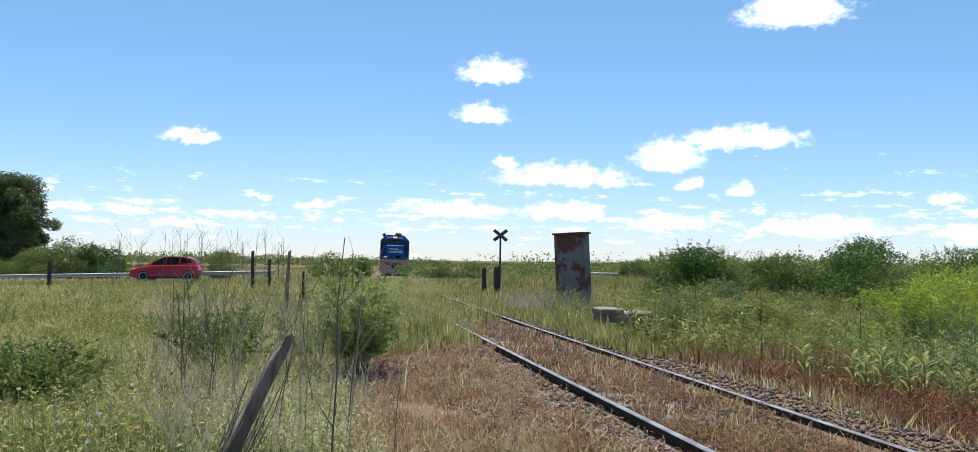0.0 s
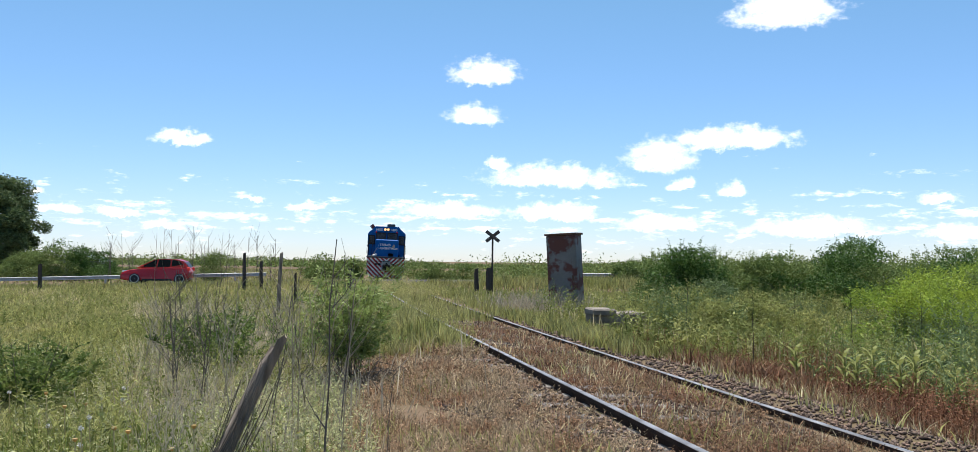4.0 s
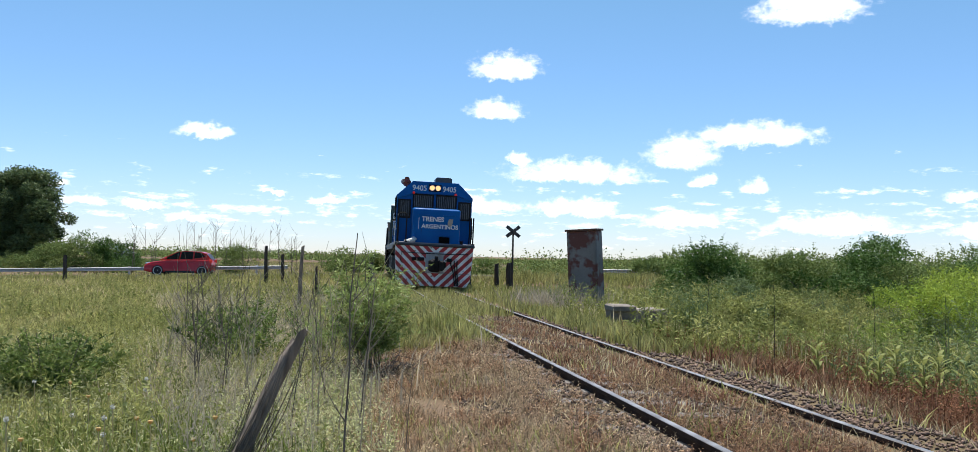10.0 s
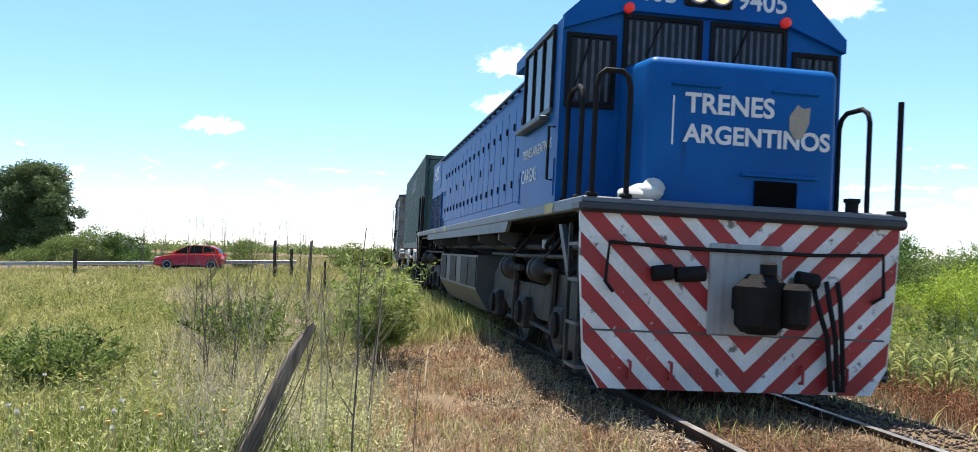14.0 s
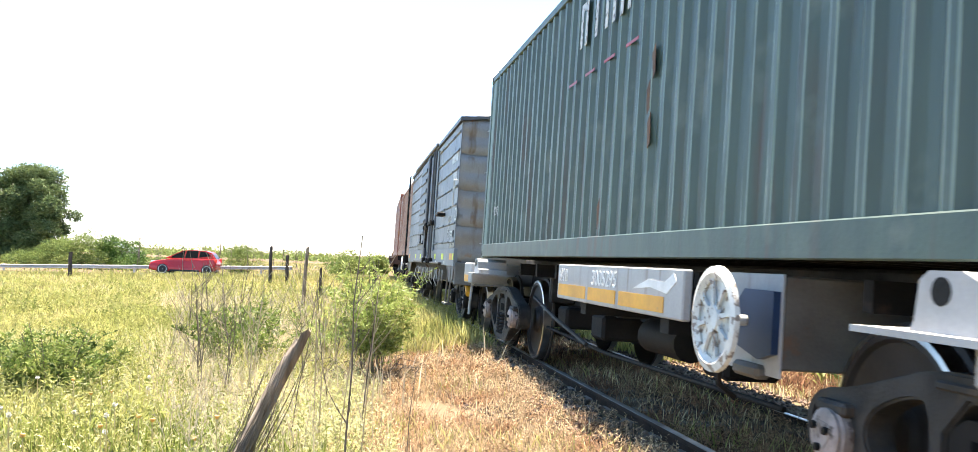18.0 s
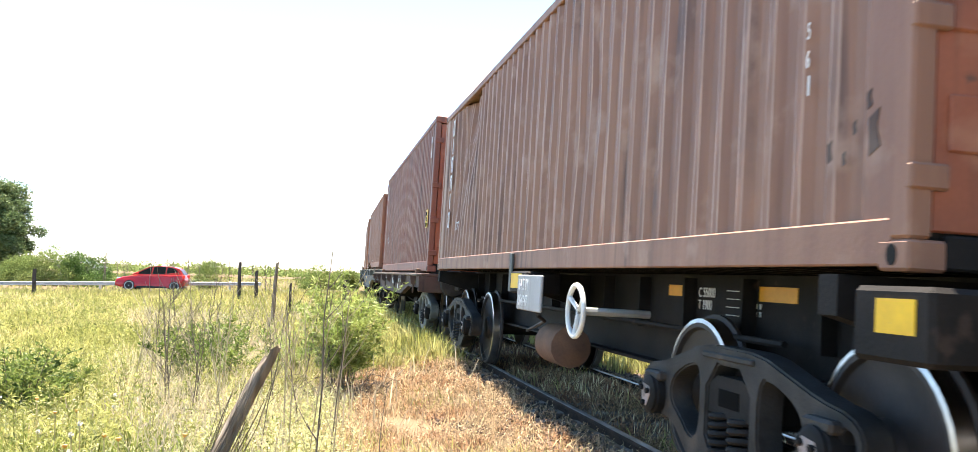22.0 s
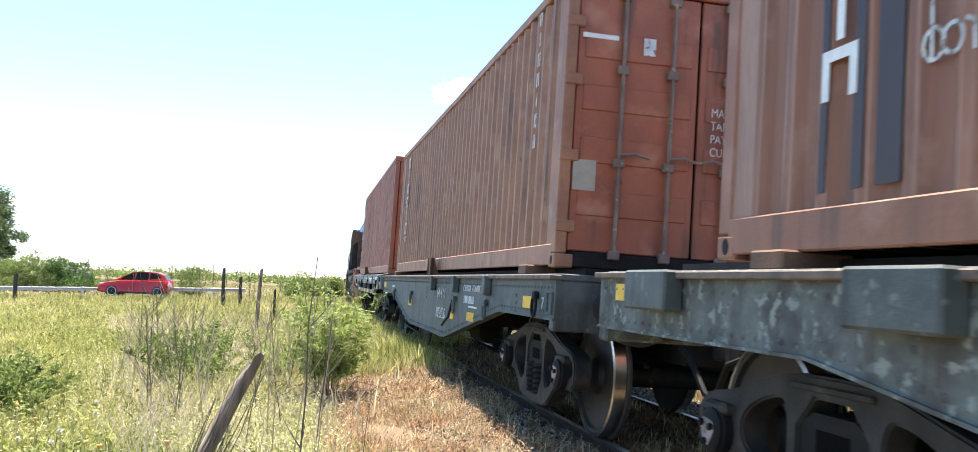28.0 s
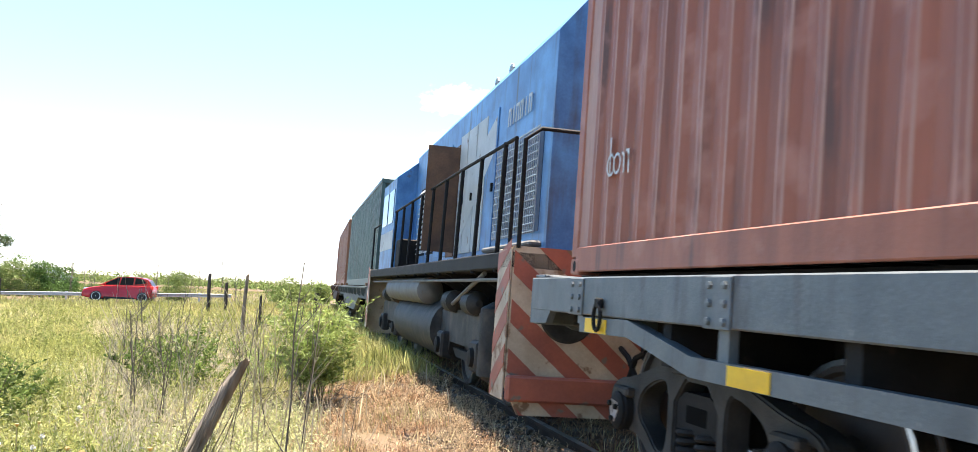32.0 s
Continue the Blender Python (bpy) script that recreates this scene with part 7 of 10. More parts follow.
part("hatch_frame", Shape().tube([(1.364, Y(104.02), 1.16), (1.364, Y(103.88), 1.16), (1.364, Y(103.88), 1.28), (1.364, Y(104.02), 1.28), (1.364, Y(104.02), 1.16)], 0.010, 5), M_BLACK, W, "small welded frame")
for k in range(3):
    plate(W, Y(110.3), Y(109.8), 1.10 + k * 0.07, 1.108 + k * 0.07, 1.362, M_WORNWHITE, "stencil_table")
plate(W, Y(111.2), Y(110.8), 1.12, 1.2, 1.362, M_WORNWHITE, "stencil_bar")
steel_chock(W, Y, 110.3, 1.335)
for y, d, n in ((Y(103.6), 1, 0.50), (Y(116.2), -1, 0.32)):
    buffers(W, y, d, n, M_W_BLUE)
    part("end_beam", Shape().box(-1.34, 1.34, y - d * 0.12, y + d * 0.01, 0.98, 1.30, 0.015), M_W_BLUE, W)
    for x in (1, -1):
        part("lock_post", Shape().box(x * 0.98, x * 1.26, y - d * 0.16, y + d * 0.07, 1.08, 1.372, 0.015).box(x * 0.90, x * 1.30, y - d * 0.14, y + d * 0.12, 1.345, 1.370, 0.006), M_W_BLUE, W, "steel post under the container corner")
    coupler(W, y, d)
for k in range(6):
    part("cross_beam", Shape().box(-1.30, 1.30, -4 + k * 1.6 - 0.05, -4 + k * 1.6 + 0.05, 0.86, 1.21), M_BLACK, W)
part("air_reservoir", Shape().lathe([(-0.55, 0.02), (-0.5, 0.18), (0.42, 0.18), (0.47, 0.02)], "Y", (0.75, Y(111.5), 0.62), 14), M_CREAM, W, smooth=True)
bogie(W, Y(105.5), 105.5), bogie(W, Y(113.84), 113.84)
VEHICLES.append((W, C, 4.22, 0.0))

# wagons behind the second locomotive
for u0 in (130.5, 144.3, 158.1):
    deep_wagon("flat_wagon", "dark flat wagon far back in the train", M_W_GREEN if u0 < 140 else M_W_BROWN, u0, u0 + 13.2, u0 + 1.95, u0 + 11.25, 1.22, rivets=False)


# ---- the old locomotive in the middle of the train
def old_locomotive():
    C = 123.45
    Y = lambda u: C - u
    L = thing("diesel_locomotive", "worn blue and white diesel locomotive with faded striped ends", "locomotive")
    u0, u1 = 116.75, 130.15
    part("deck", Shape().box(-1.40, 1.40, Y(u1), Y(u0), 1.42, 1.58, 0.015), M_BLACK, L, "black walkway")
    part("main_frame", Shape().box(-0.6, 0.6, Y(u1 - 0.4), Y(u0 + 0.4), 0.95, 1.42), M_BLACK, L)
    outline = [(-1.38, 1.62), (-1.38, 0.42), (-1.25, 0.18), (1.25, 0.18), (1.38, 0.42), (1.38, 1.62)]
    for u, d in ((u0, 1), (u1, -1)):
        p = part("pilot", Shape().prism(outline, "Y", Y(u) - d * 0.04, Y(u)), M_OLDWHITE, L, "end plate with faded red and cream stripes")
        chevrons(p, [(a * 0.99, b) for a, b in outline], Y(u), d, M_OLDRED, 0.42, 0.20, 0.85, 4.2, one_way=True)
        part("anti_climber", Shape().box(-1.38, 1.38, Y(u), Y(u) + d * 0.10, 0.30, 0.52, 0.02), M_OLDRED, p)
        part("side_skirt", Shape().box(1.385, 1.40, Y(u) - d * 0.45, Y(u), 0.30, 1.60, 0.005), M_OLDWHITE, p)
        chev = [(Y(u) - d * 0.45, 0.30), (Y(u), 0.30), (Y(u), 1.60), (Y(u) - d * 0.45, 1.60)]
        for k in range(4):
            z = 0.30 + k * 0.36
            part("side_stripe", Shape().prism([(Y(u) - d * 0.45, z), (Y(u), z + 0.30), (Y(u), min(z + 0.48, 1.6)), (Y(u) - d * 0.45, z + 0.18)], "X", 1.40, 1.404), M_OLDRED, p)
        coupler(L, Y(u), d)
        rail_loop(L, [(1.34, Y(u), 1.6), (1.34, Y(u), 2.55), (1.2, Y(u), 2.66), (0.3, Y(u), 2.66)], 0.02)
    roof = [(-0.98, 1.58), (-0.98, 3.70), (-0.72, 4.02), (0.72, 4.02), (0.98, 3.70), (0.98, 1.58)]
    part("engine_hood", Shape().prism(roof, "Y", Y(126.2), Y(u0 + 0.42)), M_SKYBLUE, L, "faded sky-blue engine hood")
    part("cab", Shape().prism([(-1.36, 1.58), (-1.36, 3.30), (-0.85, 3.72), (0.85, 3.72), (1.36, 3.30), (1.36, 1.58)], "Y", Y(128.4), Y(126.2)), M_SKYBLUE, L, "blue cab")
    part("short_hood", Shape().prism([(a * 0.98, min(b, 3.3)) for a, b in roof], "Y", Y(u1 - 0.4), Y(128.4)), M_SKYBLUE, L)
    part("cab_band", Shape().box(1.36, 1.366, Y(128.38), Y(126.22), 1.95, 2.3), M_PALE, L, "white band on the cab")
    for a, b in ((126.4, 127.2), (127.4, 128.2)):
        part("cab_window", Shape().box(1.36, 1.37, Y(b), Y(a), 2.45, 3.1), M_DARKGLASS, L)
    for s in (1, -1):
        for a, b in ((117.45, 118.28), (118.36, 119.2)):
            g = part("radiator", Shape().box(s * 0.98, s * 0.985, Y(b), Y(a), 1.82, 2.82), M_GRILLE, L, "radiator behind pale wire mesh")
            n = 11
            for i in range(n + 1):
                y = Y(a) - (b - a) * i / n
                part("wire", Shape().tube([(s * 1.03, y, 1.80), (s * 1.03, y, 2.84)], 0.007, 4), M_GALV, g)
            for i in range(14):
                z = 1.82 + i * 0.077
                part("wire", Shape().tube([(s * 1.035, Y(a), z), (s * 1.035, Y(b), z)], 0.007, 4), M_GALV, g)
        part("sill_trim", Shape().box(s * 0.98, s * 1.1, Y(119.4), Y(117.3), 1.66, 1.72, 0.02), M_CREAM, L)
        for i, (a, b, m) in enumerate(((119.45, 120.0, M_SKYBLUE), (120.05, 120.6, M_PALE), (120.65, 121.2, M_PALE), (121.25, 121.75, M_PALE), (122.45, 123.0, M_SKYBLUE), (123.05, 123.6, M_SKYBLUE))):
            d = part("hood_door", Shape().box(s * 0.98, s * 0.996, Y(b), Y(a), 1.72, 3.4, 0.006), m, L)
            part("latch", Shape().box(s * 0.996, s * 1.02, Y(a) - 0.10, Y(a) - 0.05, 2.4, 2.5), M_BLACK, d)
        part("open_doorway", Shape().box(s * 0.98, s * 1.0, Y(122.4), Y(121.8), 1.7, 3.3, 0.006), M_RUSTBROWN, L, "rusty brown panel")
        part("door_ajar", Shape().box(s * 1.0, s * 1.45, Y(121.82), Y(121.79), 1.75, 3.25), M_RUSTBROWN, L, "hood door standing open")
        for a, b in ((123.65, 124.4), (124.6, 125.4)):
            g = part("louvre_panel", Shape().box(s * 0.98, s * 0.99, Y(b), Y(a), 1.8, 3.0), M_BLACK, L)
            for i in range(13):
                part("louvre", Shape().prism([(s * 0.99, 1.84 + i * 0.09), (s * 1.03, 1.83 + i * 0.09), (s * 0.99, 1.89 + i * 0.09)], "Y", Y(b), Y(a)), M_PALE, g)
        part("white_stripe", Shape().prism([(Y(121.7), 1.72), (Y(119.5), 2.9), (Y(119.5), 3.3), (Y(121.7), 2.6)], "X", s * 0.997, s * 0.999), M_PALE, L)
        rail_loop(L, [(s * 1.36, Y(117.0), 1.58), (s * 1.36, Y(117.0), 2.60), (s * 1.36, Y(119.8), 2.62), (s * 1.36, Y(126.0), 2.62)], 0.018)
        for k in range(9):
            u = 117.4 + k * 1.05
            part("stanchion", Shape().tube([(s * 1.38, Y(u), 1.40), (s * 1.36, Y(u), 2.62)], 0.022, 6), M_BLACK, L)
        part("battery_box", Shape().box(s * 0.98, s * 1.3, Y(126.1), Y(125.4), 1.6, 2.1, 0.02), M_BLACK, L)
        part("air_reservoir", Shape().lathe([(Y(126.8), 0.04), (Y(126.7), 0.20), (Y(122.5), 0.20), (Y(122.4), 0.04)], "Y", (s * 1.16, 0, 1.20), 18), M_CREAM, L, "long air reservoir", smooth=True)
        part("fuel_tank", Shape().lathe([(Y(126.0), 0.1), (Y(125.9), 0.42), (Y(121.6), 0.42), (Y(121.5), 0.1)], "Y", (s * 0.85, 0, 0.68), 20), M_CAST, L, "rounded fuel tank", smooth=True)
        part("sand_tank", Shape().lathe([(0.34, 0.06), (0.40, 0.17), (1.05, 0.17), (1.12, 0.05)], "Z", (s * 1.22, Y(117.85), 0.0), 14), M_CAST, L, "upright round tank", smooth=True)
        part("frame_brace", Shape().tube([(s * 1.3, Y(118.2), 1.4), (s * 1.2, Y(120.4), 1.05)], 0.025, 6), M_CREAM, L)
        for u in (118.6, 120.2, 121.3):
            part("bracket", Shape().prism([(s * 0.6, 1.42), (s * 1.36, 1.42), (s * 0.6, 1.0)], "Y", Y(u) - 0.02, Y(u) + 0.02), M_BLACK, L)
        part("long_pipe", Shape().tube([(s * 1.32, Y(129.5), 1.33), (s * 1.32, Y(117.3), 1.33)], 0.02, 6), M_CREAM, L)
    letter_blocks(L, (1.0, Y(118.0), 3.06), 6, 0.2, M_PALE, down=False, gap=0.1, rnd_seed=8)
    for x, u in ((0.4, 120.2), (0.4, 121.0), (-0.3, 122.2)):
        part("lifting_eye", Shape().tube([(x + 0.3, Y(u) + 0.08 * math.cos(a), 4.06 + 0.06 * math.sin(a)) for a in [2 * math.pi * j / 8 for j in range(9)]], 0.02, 5, caps=False), M_PALE, L)
    part("exhaust", Shape().box(-0.3, 0.3, Y(122.2), Y(121.2), 4.02, 4.15, 0.02), M_PALE, L)
    for uc in (120.0, 127.2):
        t = part("truck", Shape().box(-0.8, 0.8, -1.0, 1.0, 0.55, 0.8, 0.02), M_BLACK, L, "two-axle truck", at=(0, Y(uc), 0))
        for k in (-1.1, 1.1):
            wheelset(t, k, 0.50, u=uc - k)
        for s in (1, -1):
            fr = [(-1.75, 0.66), (-1.75, 0.9), (-1.4, 0.98), (1.4, 0.98), (1.75, 0.9), (1.75, 0.66), (1.35, 0.62), (1.3, 0.40), (0.9, 0.40), (0.8, 0.56), (-0.8, 0.56), (-0.9, 0.40), (-1.3, 0.40), (-1.35, 0.62)]
            fo = part("truck_frame", Shape().prism(fr, "X", s * 1.0, s * 1.12), M_CAST, t)
            for k in (-1.1, 1.1):
                part("journal_box", Shape().box(s * 1.06, s * 1.22, k - 0.19, k + 0.19, 0.34, 0.68, 0.03), M_CAST, fo)
                part("journal_cap", Shape().lathe([(s * 1.22, 0.11), (s * 1.26, 0.10), (s * 1.27, 0.0)], "X", (0, k, 0.5), 12), M_BLACK, fo, smooth=True)
            for k in (-0.9, 0.4):
                part("brake_cylinder", Shape().lathe([(k, 0.05), (k + 0.05, 0.14), (k + 0.42, 0.14), (k + 0.5, 0.04)], "Y", (s * 1.14, 0, 1.08), 12), M_CAST, fo, smooth=True)
            part("leaf_spring", Shape().prism([(-0.6, 0.5), (0.6, 0.5), (0.35, 0.4), (-0.35, 0.4)], "X", s * 1.02, s * 1.12), M_BLACK, fo)
    VEHICLES.append((L, C, 3.6, 0.0))


old_locomotive()

# ---- containers on the wagons
c = enlist(container("shipping_container", "sea-green ribbed steel container with faded white marks", M_C_GREEN, 19.1, 2.74, 1.255, door_mat=M_D_GREEN, seed=2))
letter_blocks(c, (1.21, 12.19 / 2 - 4.8, 2.0), 6, 0.42, M_WORNWHITE, down=False, gap=0.25, name="faded_mark")
for k in range(4):
    plate(c, 12.19 / 2 - 7.37 + k * 0.6, 12.19 / 2 - 7.07 + k * 0.6, 1.69, 1.715, 1.208, M_RED, "red_dash")
for k, (y, z) in enumerate(((-4.9, 1.45), (-4.98, 1.2), (-4.93, 0.95), (-6.1, 0.4))):
    part("rust_streak", Shape().prism([(12.19 / 2 + y, z - 0.14), (12.19 / 2 + y + 0.05, z - 0.1), (12.19 / 2 + y + 0.03, z + 0.12), (12.19 / 2 + y - 0.03, z + 0.05)], "X", 1.206, 1.2085), M_RUSTBROWN, c)
scrawl(c, (1.21, -4.87, 0.57), 0.24)
plate(c, 12.19 / 2 - 1.15, 12.19 / 2 - 1.05, 1.85, 2.0, 1.21, M_ORANGE, "small_label")
part("paper_notice", Shape().box(0.55, 0.85, 12.19 / 2 - 0.02, 12.19 / 2 - 0.005, 0.75, 1.1), M_PAPER, c, "pale paper notice")
part("door_mark", Shape().box(0.2, 0.95, 12.19 / 2 - 0.02, 12.19 / 2 - 0.006, 1.75, 1.80).box(0.35, 0.95, 12.19 / 2 - 0.02, 12.19 / 2 - 0.006, 2.15, 2.28), M_WORNWHITE, c, "plain white bars")
hw = 12.19 / 2

c = enlist(container("shipping_container", "chalky brown-pink ribbed container with a dented upper corner", M_C_PINK, 46.25, 2.59, 1.283, door_mat=M_D_ORANGE, seed=3,
                     dents=((-hw + 2.35, 2.45, 0.55, 0.13), (-hw + 1.7, 1.4, 0.5, 0.06), (2.0, 1.2, 0.4, 0.03))))
letter_blocks(c, (1.212, -hw + 0.88, 2.15), 6, 0.25, M_WHITE, gap=0.18, name="upright_mark")
scrawl(c, (1.212, -hw + 1.94, 0.58), 0.25)
for k, w in enumerate("56"):
    text_on(c, w, 0.11, (1.211, hw - 0.76, 1.04 - 0.13 * k), M_WHITE, "X", "thin white painted figure", squeeze=0.55)
plate(c, hw - 0.735, hw - 0.72, 0.78, 0.87, 1.211, M_WHITE, "code_bar")
for y, z, w in ((-0.56, 0.50, 0.05), (-0.27, 0.54, 0.09), (-0.29, 0.68, 0.04), (-0.45, 0.46, 0.03), (-0.38, 0.58, 0.03)):
    part("peeled_patch", Shape().prism([(hw + y, z - w), (hw + y + w * 0.8, z - w * 0.6), (hw + y + w * 0.5, z + w * 0.3), (hw + y + w * 0.7, z + w * 1.1), (hw + y - w * 0.1, z + w * 0.7)], "X", 1.207, 1.2095), M_W_BROWN, c, "dark peeled paint")

c = enlist(container("shipping_container", "tall dark red-brown ribbed container with a yellow warning notice", M_C_RED, 59.85, 2.896, 1.258, door_mat=M_D_ORANGE, seed=4))
y0 = plate(c, hw - 0.79, hw - 0.47, 0.84, 1.18, 1.214, M_YELLOW, "warning_notice", "torn yellow warning notice")
text_on(y0, "AUTO", 0.11, (1.219, hw - 0.78, 1.07), M_BLACK, "X", "black lettering", squeeze=0.7)
text_on(y0, "9'6", 0.11, (1.219, hw - 0.70, 0.965), M_BLACK, "X", "black lettering", squeeze=0.8)
text_on(y0, "HIGH", 0.11, (1.219, hw - 0.76, 0.86), M_BLACK, "X", "black lettering", squeeze=0.75)
yn = part("height_notice", Shape().box(0.78, 1.02, hw - 0.02, hw - 0.004, 1.54, 1.89), M_YELLOW, c, "yellow height warning")
for k, w in enumerate(("CAUTION", "9'6\"", "HIGH")):
    text_on(yn, w, 0.06, (1.015 - 0.05 * (k > 0), hw - 0.002, 1.80 - k * 0.10), M_BLACK, "Y", "black lettering")
part("white_panel", Shape().box(0.80, 1.02, hw - 0.02, hw - 0.004, 2.19, 2.58), M_WHITE, c, "white panel on the door")
part("paper_notice", Shape().box(0.80, 1.01, hw - 0.02, hw - 0.005, 1.08, 1.42), M_PAPER, c, "pale paper notice")
scrawl(c, (1.212, -hw + 2.0, 0.78), 0.36)
letter_blocks(c, (1.214, hw - 0.55, 2.45), 3, 0.12, M_WHITE, gap=0.15, name="code_mark")
plate(c, -hw + 0.55, -hw + 0.67, 2.2, 2.6, 1.212, M_WORNWHITE, "pale_label")

c = enlist(container("shipping_container", "red-brown ribbed container with white upright marks", M_C_RUST, 74.28, 2.53, 1.385, door_mat=M_D_ORANGE, seed=5))
letter_blocks(c, (1.212, -hw + 1.00, 1.88), 6, 0.215, M_WHITE, gap=0.15, name="upright_mark", wide=2.0)
scrawl(c, (1.212, -hw + 1.88, 0.64), 0.25)
for y, w in ((-hw + 1.10, 0.07), (-hw + 1.25, 0.15), (-hw + 0.87, 0.05)):
    plate(c, y, y + w, 0.26, 1.30, 1.2085, M_PURPLE, "dark_patch", "dark purple-brown old paint")
part("paper_notice", Shape().box(0.55, 0.9, hw - 0.02, hw - 0.005, 0.95, 1.3), M_PAPER, c, "pale paper notice")
part("door_mark", Shape().box(0.3, 0.85, hw - 0.02, hw - 0.006, 1.95, 2.02).box(0.3, 0.95, hw - 0.02, hw - 0.006, 1.88, 1.90), M_WHITE, c, "plain white bars")

c = enlist(container("shipping_container", "orange-brown ribbed container with closed doors and scratches", M_C_TAN, 89.4, 2.55, 1.375, door_mat=M_D_ORANGE, seed=6))
letter_blocks(c, (1.212, -hw + 1.09, 2.12), 6, 0.225, M_WORNWHITE, gap=0.18, name="upright_mark", wide=1.9)
scrawl(c, (1.212, -hw + 1.38, 0.60), 0.22)
for a, b, z0, z1 in ((-hw + 2.1, -hw + 2.115, 0.35, 0.75), (-hw + 2.38, -hw + 2.395, 0.35, 0.75), (-hw + 2.1, -hw + 2.395, 0.335, 0.35), (-hw + 2.1, -hw + 2.395, 0.75, 0.765)):
    plate(c, a, b, z0, z1, 1.2085, M_RUSTBROWN, "patch_seam", "welded patch outline")
part("paper_notice", Shape().box(0.90, 1.10, hw - 0.02, hw - 0.005, 0.66, 0.92), M_PAPER, c, "pale paper notice")
part("door_mark", Shape().box(0.76, 1.08, hw - 0.02, hw - 0.006, 1.97, 2.01), M_WHITE, c, "plain white bar")
part("small_label", Shape().box(0.42, 0.53, hw - 0.02, hw - 0.006, 1.87, 2.02), M_WORNWHITE, c, "small pale label")
for k, w in enumerate(("MAX", "TAR", "PAY", "CUB")):
    text_on(c, w, 0.11, (-0.12, hw - 0.008, 1.40 - 0.115 * k), M_WORNWHITE, "Y", "white stencilled letters", squeeze=0.8)
letter_blocks(c, (1.212, hw - 0.95, 2.3), 7, 0.13, M_WORNWHITE, gap=0.5, name="code_mark")

c = enlist(container("shipping_container", "tall brick-red ribbed container with dented side and a small hole", M_C_BRICK, 103.5, 2.80, 1.372, door_front=False, door_mat=M_D_ORANGE, seed=7,
                     dents=((-1.3, 1.6, 0.5, 0.05), (-2.6, 1.9, 0.6, 0.05), (1.5, 1.0, 0.4, 0.03))))
scrawl(c, (1.212, -hw + 1.08, 0.63), 0.30)
part("hole", Shape().prism([(-1.32, 0.82), (-1.1, 0.80), (-1.08, 0.95), (-1.15, 1.12), (-1.3, 1.08)], "X", 1.205, 1.2085), M_RUSTBROWN, c, "rusty torn hole")
part("height_mark", Shape().box(0.60, 0.72, hw - 0.02, hw + 0.004, 1.29, 2.42), M_YELLOW, c, "narrow yellow height mark")
plate(c, -hw + 0.5, -hw + 0.62, 2.0, 2.35, 1.212, M_WORNWHITE, "pale_label")

enlist(container("shipping_container", "faded green ribbed container far back in the train", M_C_GREEN, 130.7, 2.59, 1.23, door_mat=M_D_GREEN, seed=8))
enlist(container("shipping_container", "brown ribbed container far back in the train", M_C_RUST, 144.8, 2.59, 1.23, door_mat=M_D_ORANGE, seed=9))
enlist(container("shipping_container", "red ribbed container at the back of the train", M_C_RED, 158.6, 2.59, 1.23, door_mat=M_D_ORANGE, seed=10))

# ---- vegetation
rng = np.random.default_rng(7)
M_GRASS = material("green meadow grass", (0.272, 0.280, 0.084), 0.75, color2=(0.420, 0.388, 0.170), scale=0.55, grain=0.0, island=1.1, through_light=0.4, spec=0.12)
M_LUSH = material("lush green grass", (0.140, 0.182, 0.040), 0.7, color2=(0.265, 0.300, 0.085), scale=0.8, grain=0.0, island=1.1, through_light=0.35, spec=0.12)
M_STRAW = material("dry straw", (0.57, 0.510, 0.325), 0.85, color2=(0.480, 0.385, 0.220), scale=1.2, grain=0.0, island=1.3, through_light=0.5, spec=0.12)
M_RUSSET = material("russet dry weeds", (0.310, 0.178, 0.104), 0.85, color2=(0.470, 0.380, 0.250), scale=2.2, grain=0.0, island=1.5, through_light=0.35, spec=0.12)
M_WEED = material("green weed leaves", (0.146, 0.178, 0.046), 0.6, color2=(0.352, 0.350, 0.120), scale=0.9, grain=0.0, island=0.9, through_light=0.36, spec=0.12)
M_LEAF = material("willow-green shrub leaves", (0.175, 0.235, 0.062), 0.42, color2=(0.350, 0.410, 0.140), scale=3, grain=0.0, island=0.7, through_light=0.35, spec=0.15)
M_SHRUBLEAF = material("deep green small leaves", (0.066, 0.108, 0.025), 0.5, color2=(0.200, 0.255, 0.070), scale=4, grain=0.0, island=0.9, through_light=0.35, spec=0.15)
M_DARKLEAF = material("dark green shrub leaves", (0.052, 0.108, 0.026), 0.6, color2=(0.110, 0.180, 0.042), scale=1.2, grain=0.0, island=0.8, through_light=0.18, spec=0.12)
M_LIMELEAF = material("yellow-green shrub leaves", (0.330, 0.400, 0.055), 0.6, color2=(0.220, 0.310, 0.055), scale=1.2, grain=0.0, island=0.7, through_light=0.35, spec=0.12)
M_FARLEAF = material("mid green bush leaves", (0.125, 0.185, 0.052), 0.7, color2=(0.210, 0.250, 0.080), scale=0.5, grain=0.0, island=0.7, through_light=0.2, spec=0.12)
M_TREELEAF = material("dark tree leaves", (0.075, 0.115, 0.045), 0.5, color2=(0.150, 0.200, 0.085), scale=0.7, grain=0.0, island=0.9, through_light=0.25, spec=0.12)
